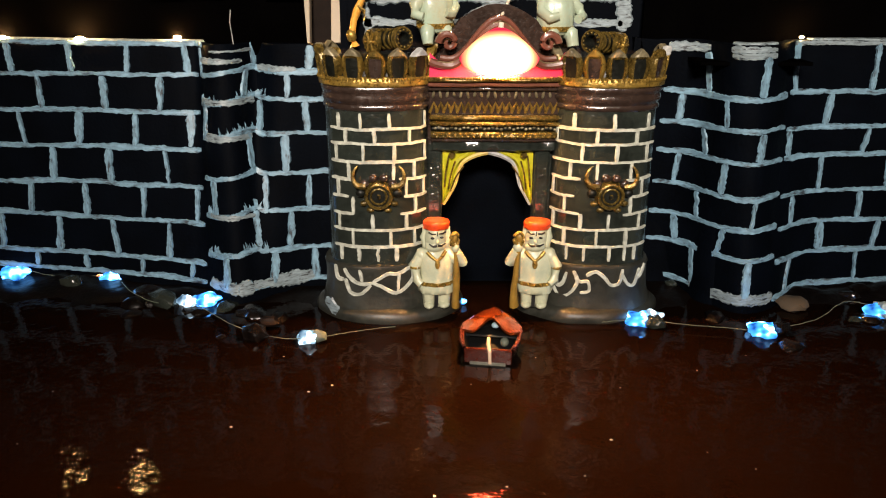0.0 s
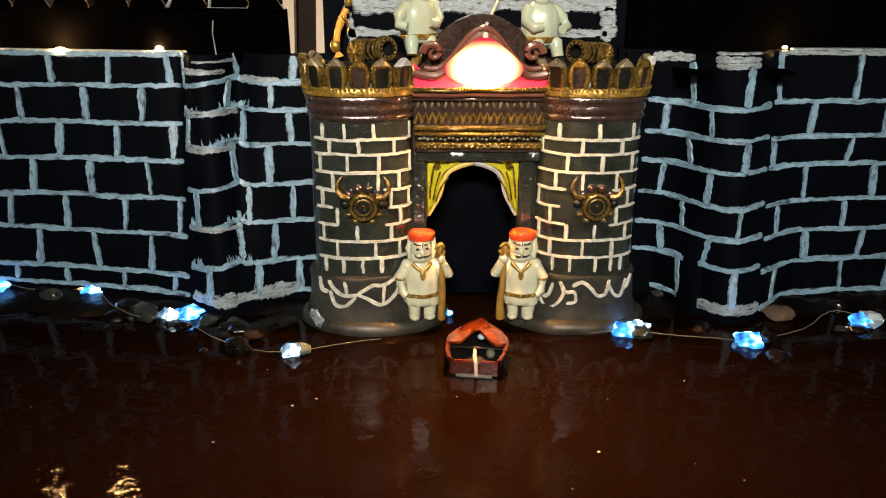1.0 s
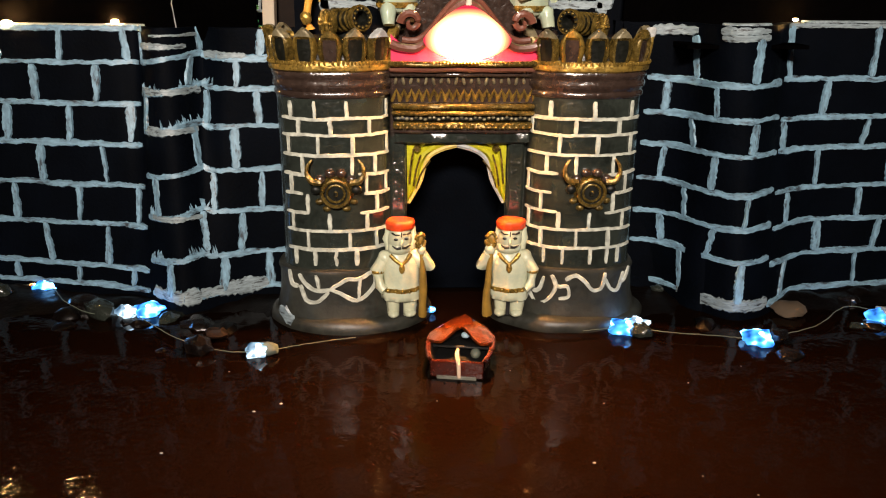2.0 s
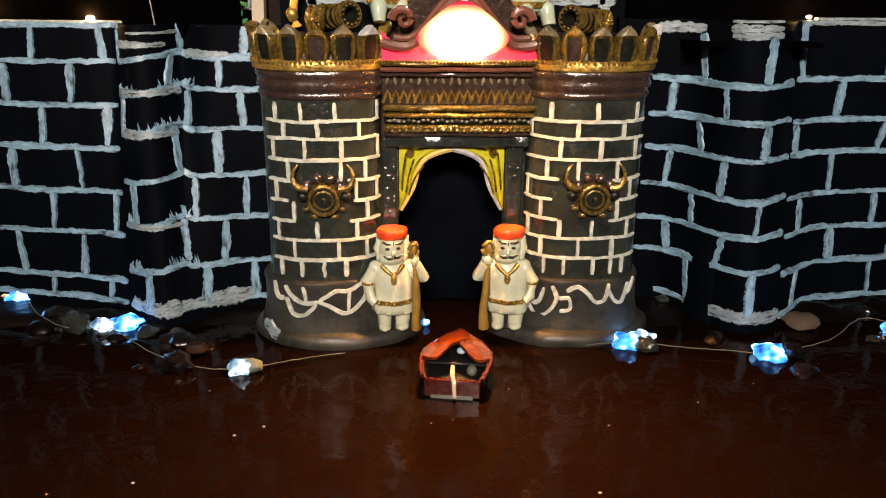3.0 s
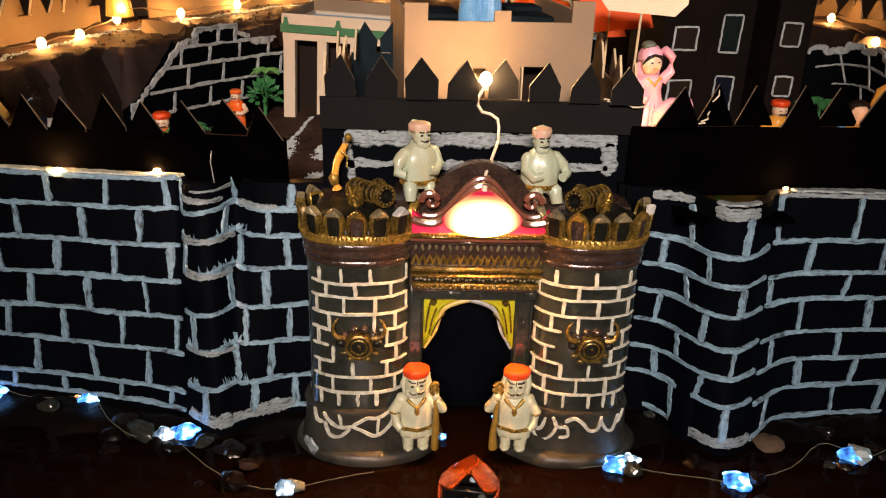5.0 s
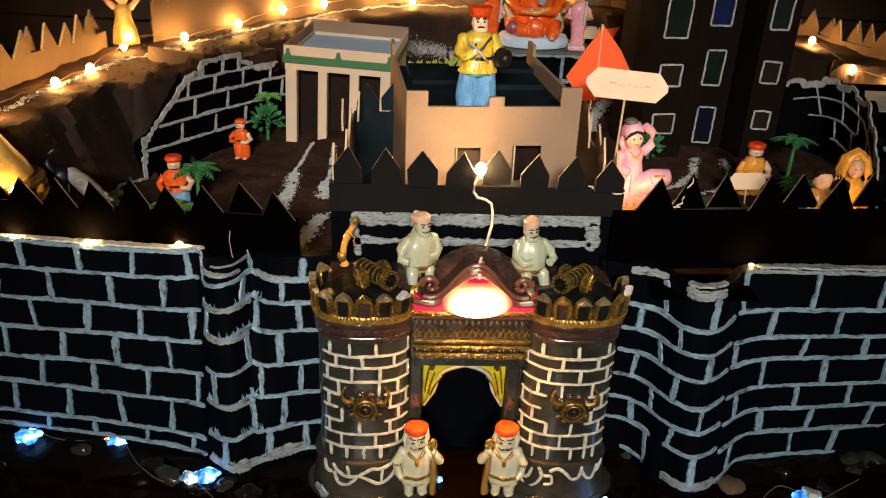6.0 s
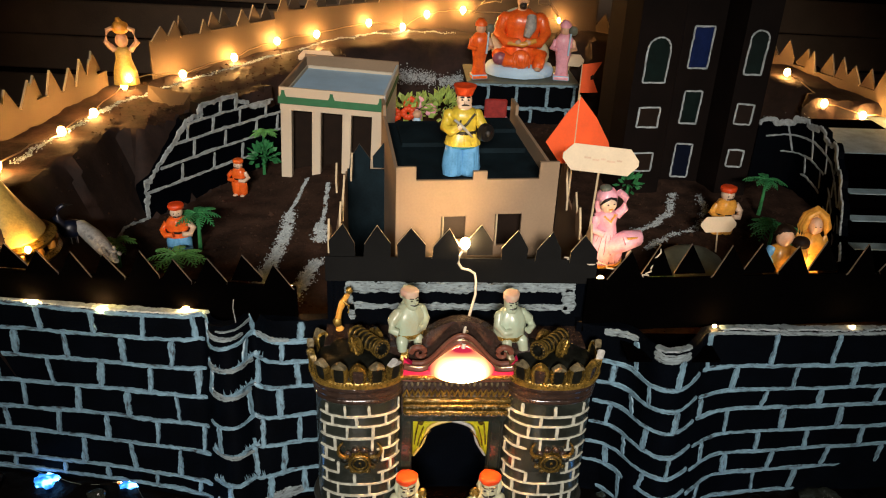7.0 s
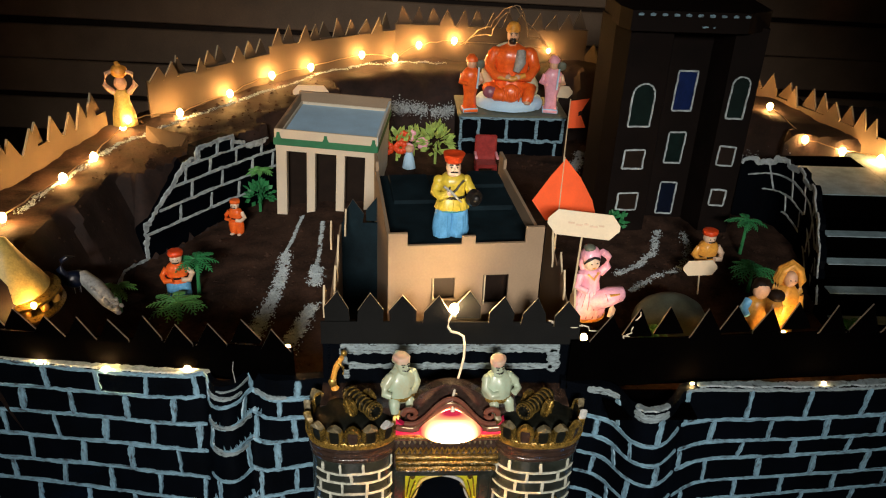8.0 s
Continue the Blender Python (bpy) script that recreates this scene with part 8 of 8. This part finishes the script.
# hood over the bow, arched, with two drooping lobes at its back edge
bm = bmesh.new()
dk = []
cols_ = [-1 + i / 8 for i in range(17)]
for i in range(13):
    q = i / 12
    row = []
    for x in cols_:
        back = 0.50 - 0.22 * math.sin(math.pi * min(1.0, abs(x) * 0.88)) ** 1.5 - 0.02 * noise.noise((x * 3, 1, 4))
        u = back + (1.0 - back) * q
        w, zt = hull(u)
        rise = 0.105 * (1 - 0.75 * max(0.0, (u - 0.55) / 0.45) ** 1.3)
        droop = -0.030 * (1 - q) ** 3 * math.sin(math.pi * min(1.0, abs(x))) ** 2
        row.append(bm.verts.new((x * w * 1.05, along(u), zt + 0.004 + rise * (1 - abs(x) ** 2.2) + droop + 0.008 * noise.noise((x * 4, u * 6, 2)))))
    dk.append(row)
for a, b in zip(dk, dk[1:]):
    for j in range(16):
        bm.faces.new((a[j], a[j + 1], b[j + 1], b[j]))
ext = bmesh.ops.extrude_face_region(bm, geom=list(bm.faces))
bmesh.ops.translate(bm, verts=[v for v in ext["geom"] if isinstance(v, bmesh.types.BMVert)], vec=(0, 0, -0.022))
bmesh.ops.recalc_face_normals(bm, faces=bm.faces)
put("hood", bm, M_BOATW, boat, "glossy orange wooden hood")
for s in (-1, 1):
    bm = bmesh.new()
    tube(bm, [(s * hull(t)[0] * 0.98, along(t), hull(t)[1] + 0.004) for t in [i / 16 for i in range(15)]], 0.013, 0, 6)
    put("gunwale", bm, M_BOAT, boat)
bm = bmesh.new()
box(bm, (0, -0.02, 0.115), (0.44, 0.07, 0.022), bev=0.006)
put("thwart", bm, M_BLACK, boat)
bm = bmesh.new()
box(bm, (0.0, -0.345, 0.075), (0.40, 0.026, 0.14), bev=0.008)
transom = put("transom", bm, M_BOAT, boat, "red-brown stern board")
bm = bmesh.new()
box(bm, (0.0, -0.362, 0.008), (0.30, 0.012, 0.034), bev=0.004)
put("waterline", bm, M_KEEL, transom, "pale grey waterline strip")
bm = bmesh.new()
tube(bm, [(0.02, -0.375, 0.02), (0.015, -0.37, 0.13), (0.0, -0.33, 0.18), (-0.005, -0.24, 0.19)], [0.014, 0.016, 0.016, 0.013], 0, 8)
put("tiller", bm, M_INK, boat, "pinkish wooden tiller")
# the bluish glint under the hood, put in as a blue-grey ball
bm = bmesh.new()
ball(bm, (0.03, 0.03, 0.185), (0.035, 0.03, 0.026), u=12, v=9)
put("bead", bm, M_TREAD, boat, "blue-grey ball standing in for a bluish glint under the hood")
bm = bmesh.new()
ball(bm, (0.12, -0.09, 0.09), (0.04, 0.05, 0.04), u=12, v=9)
put("bundle", bm, M_DOME, boat, "grey-green bundle in the boat")
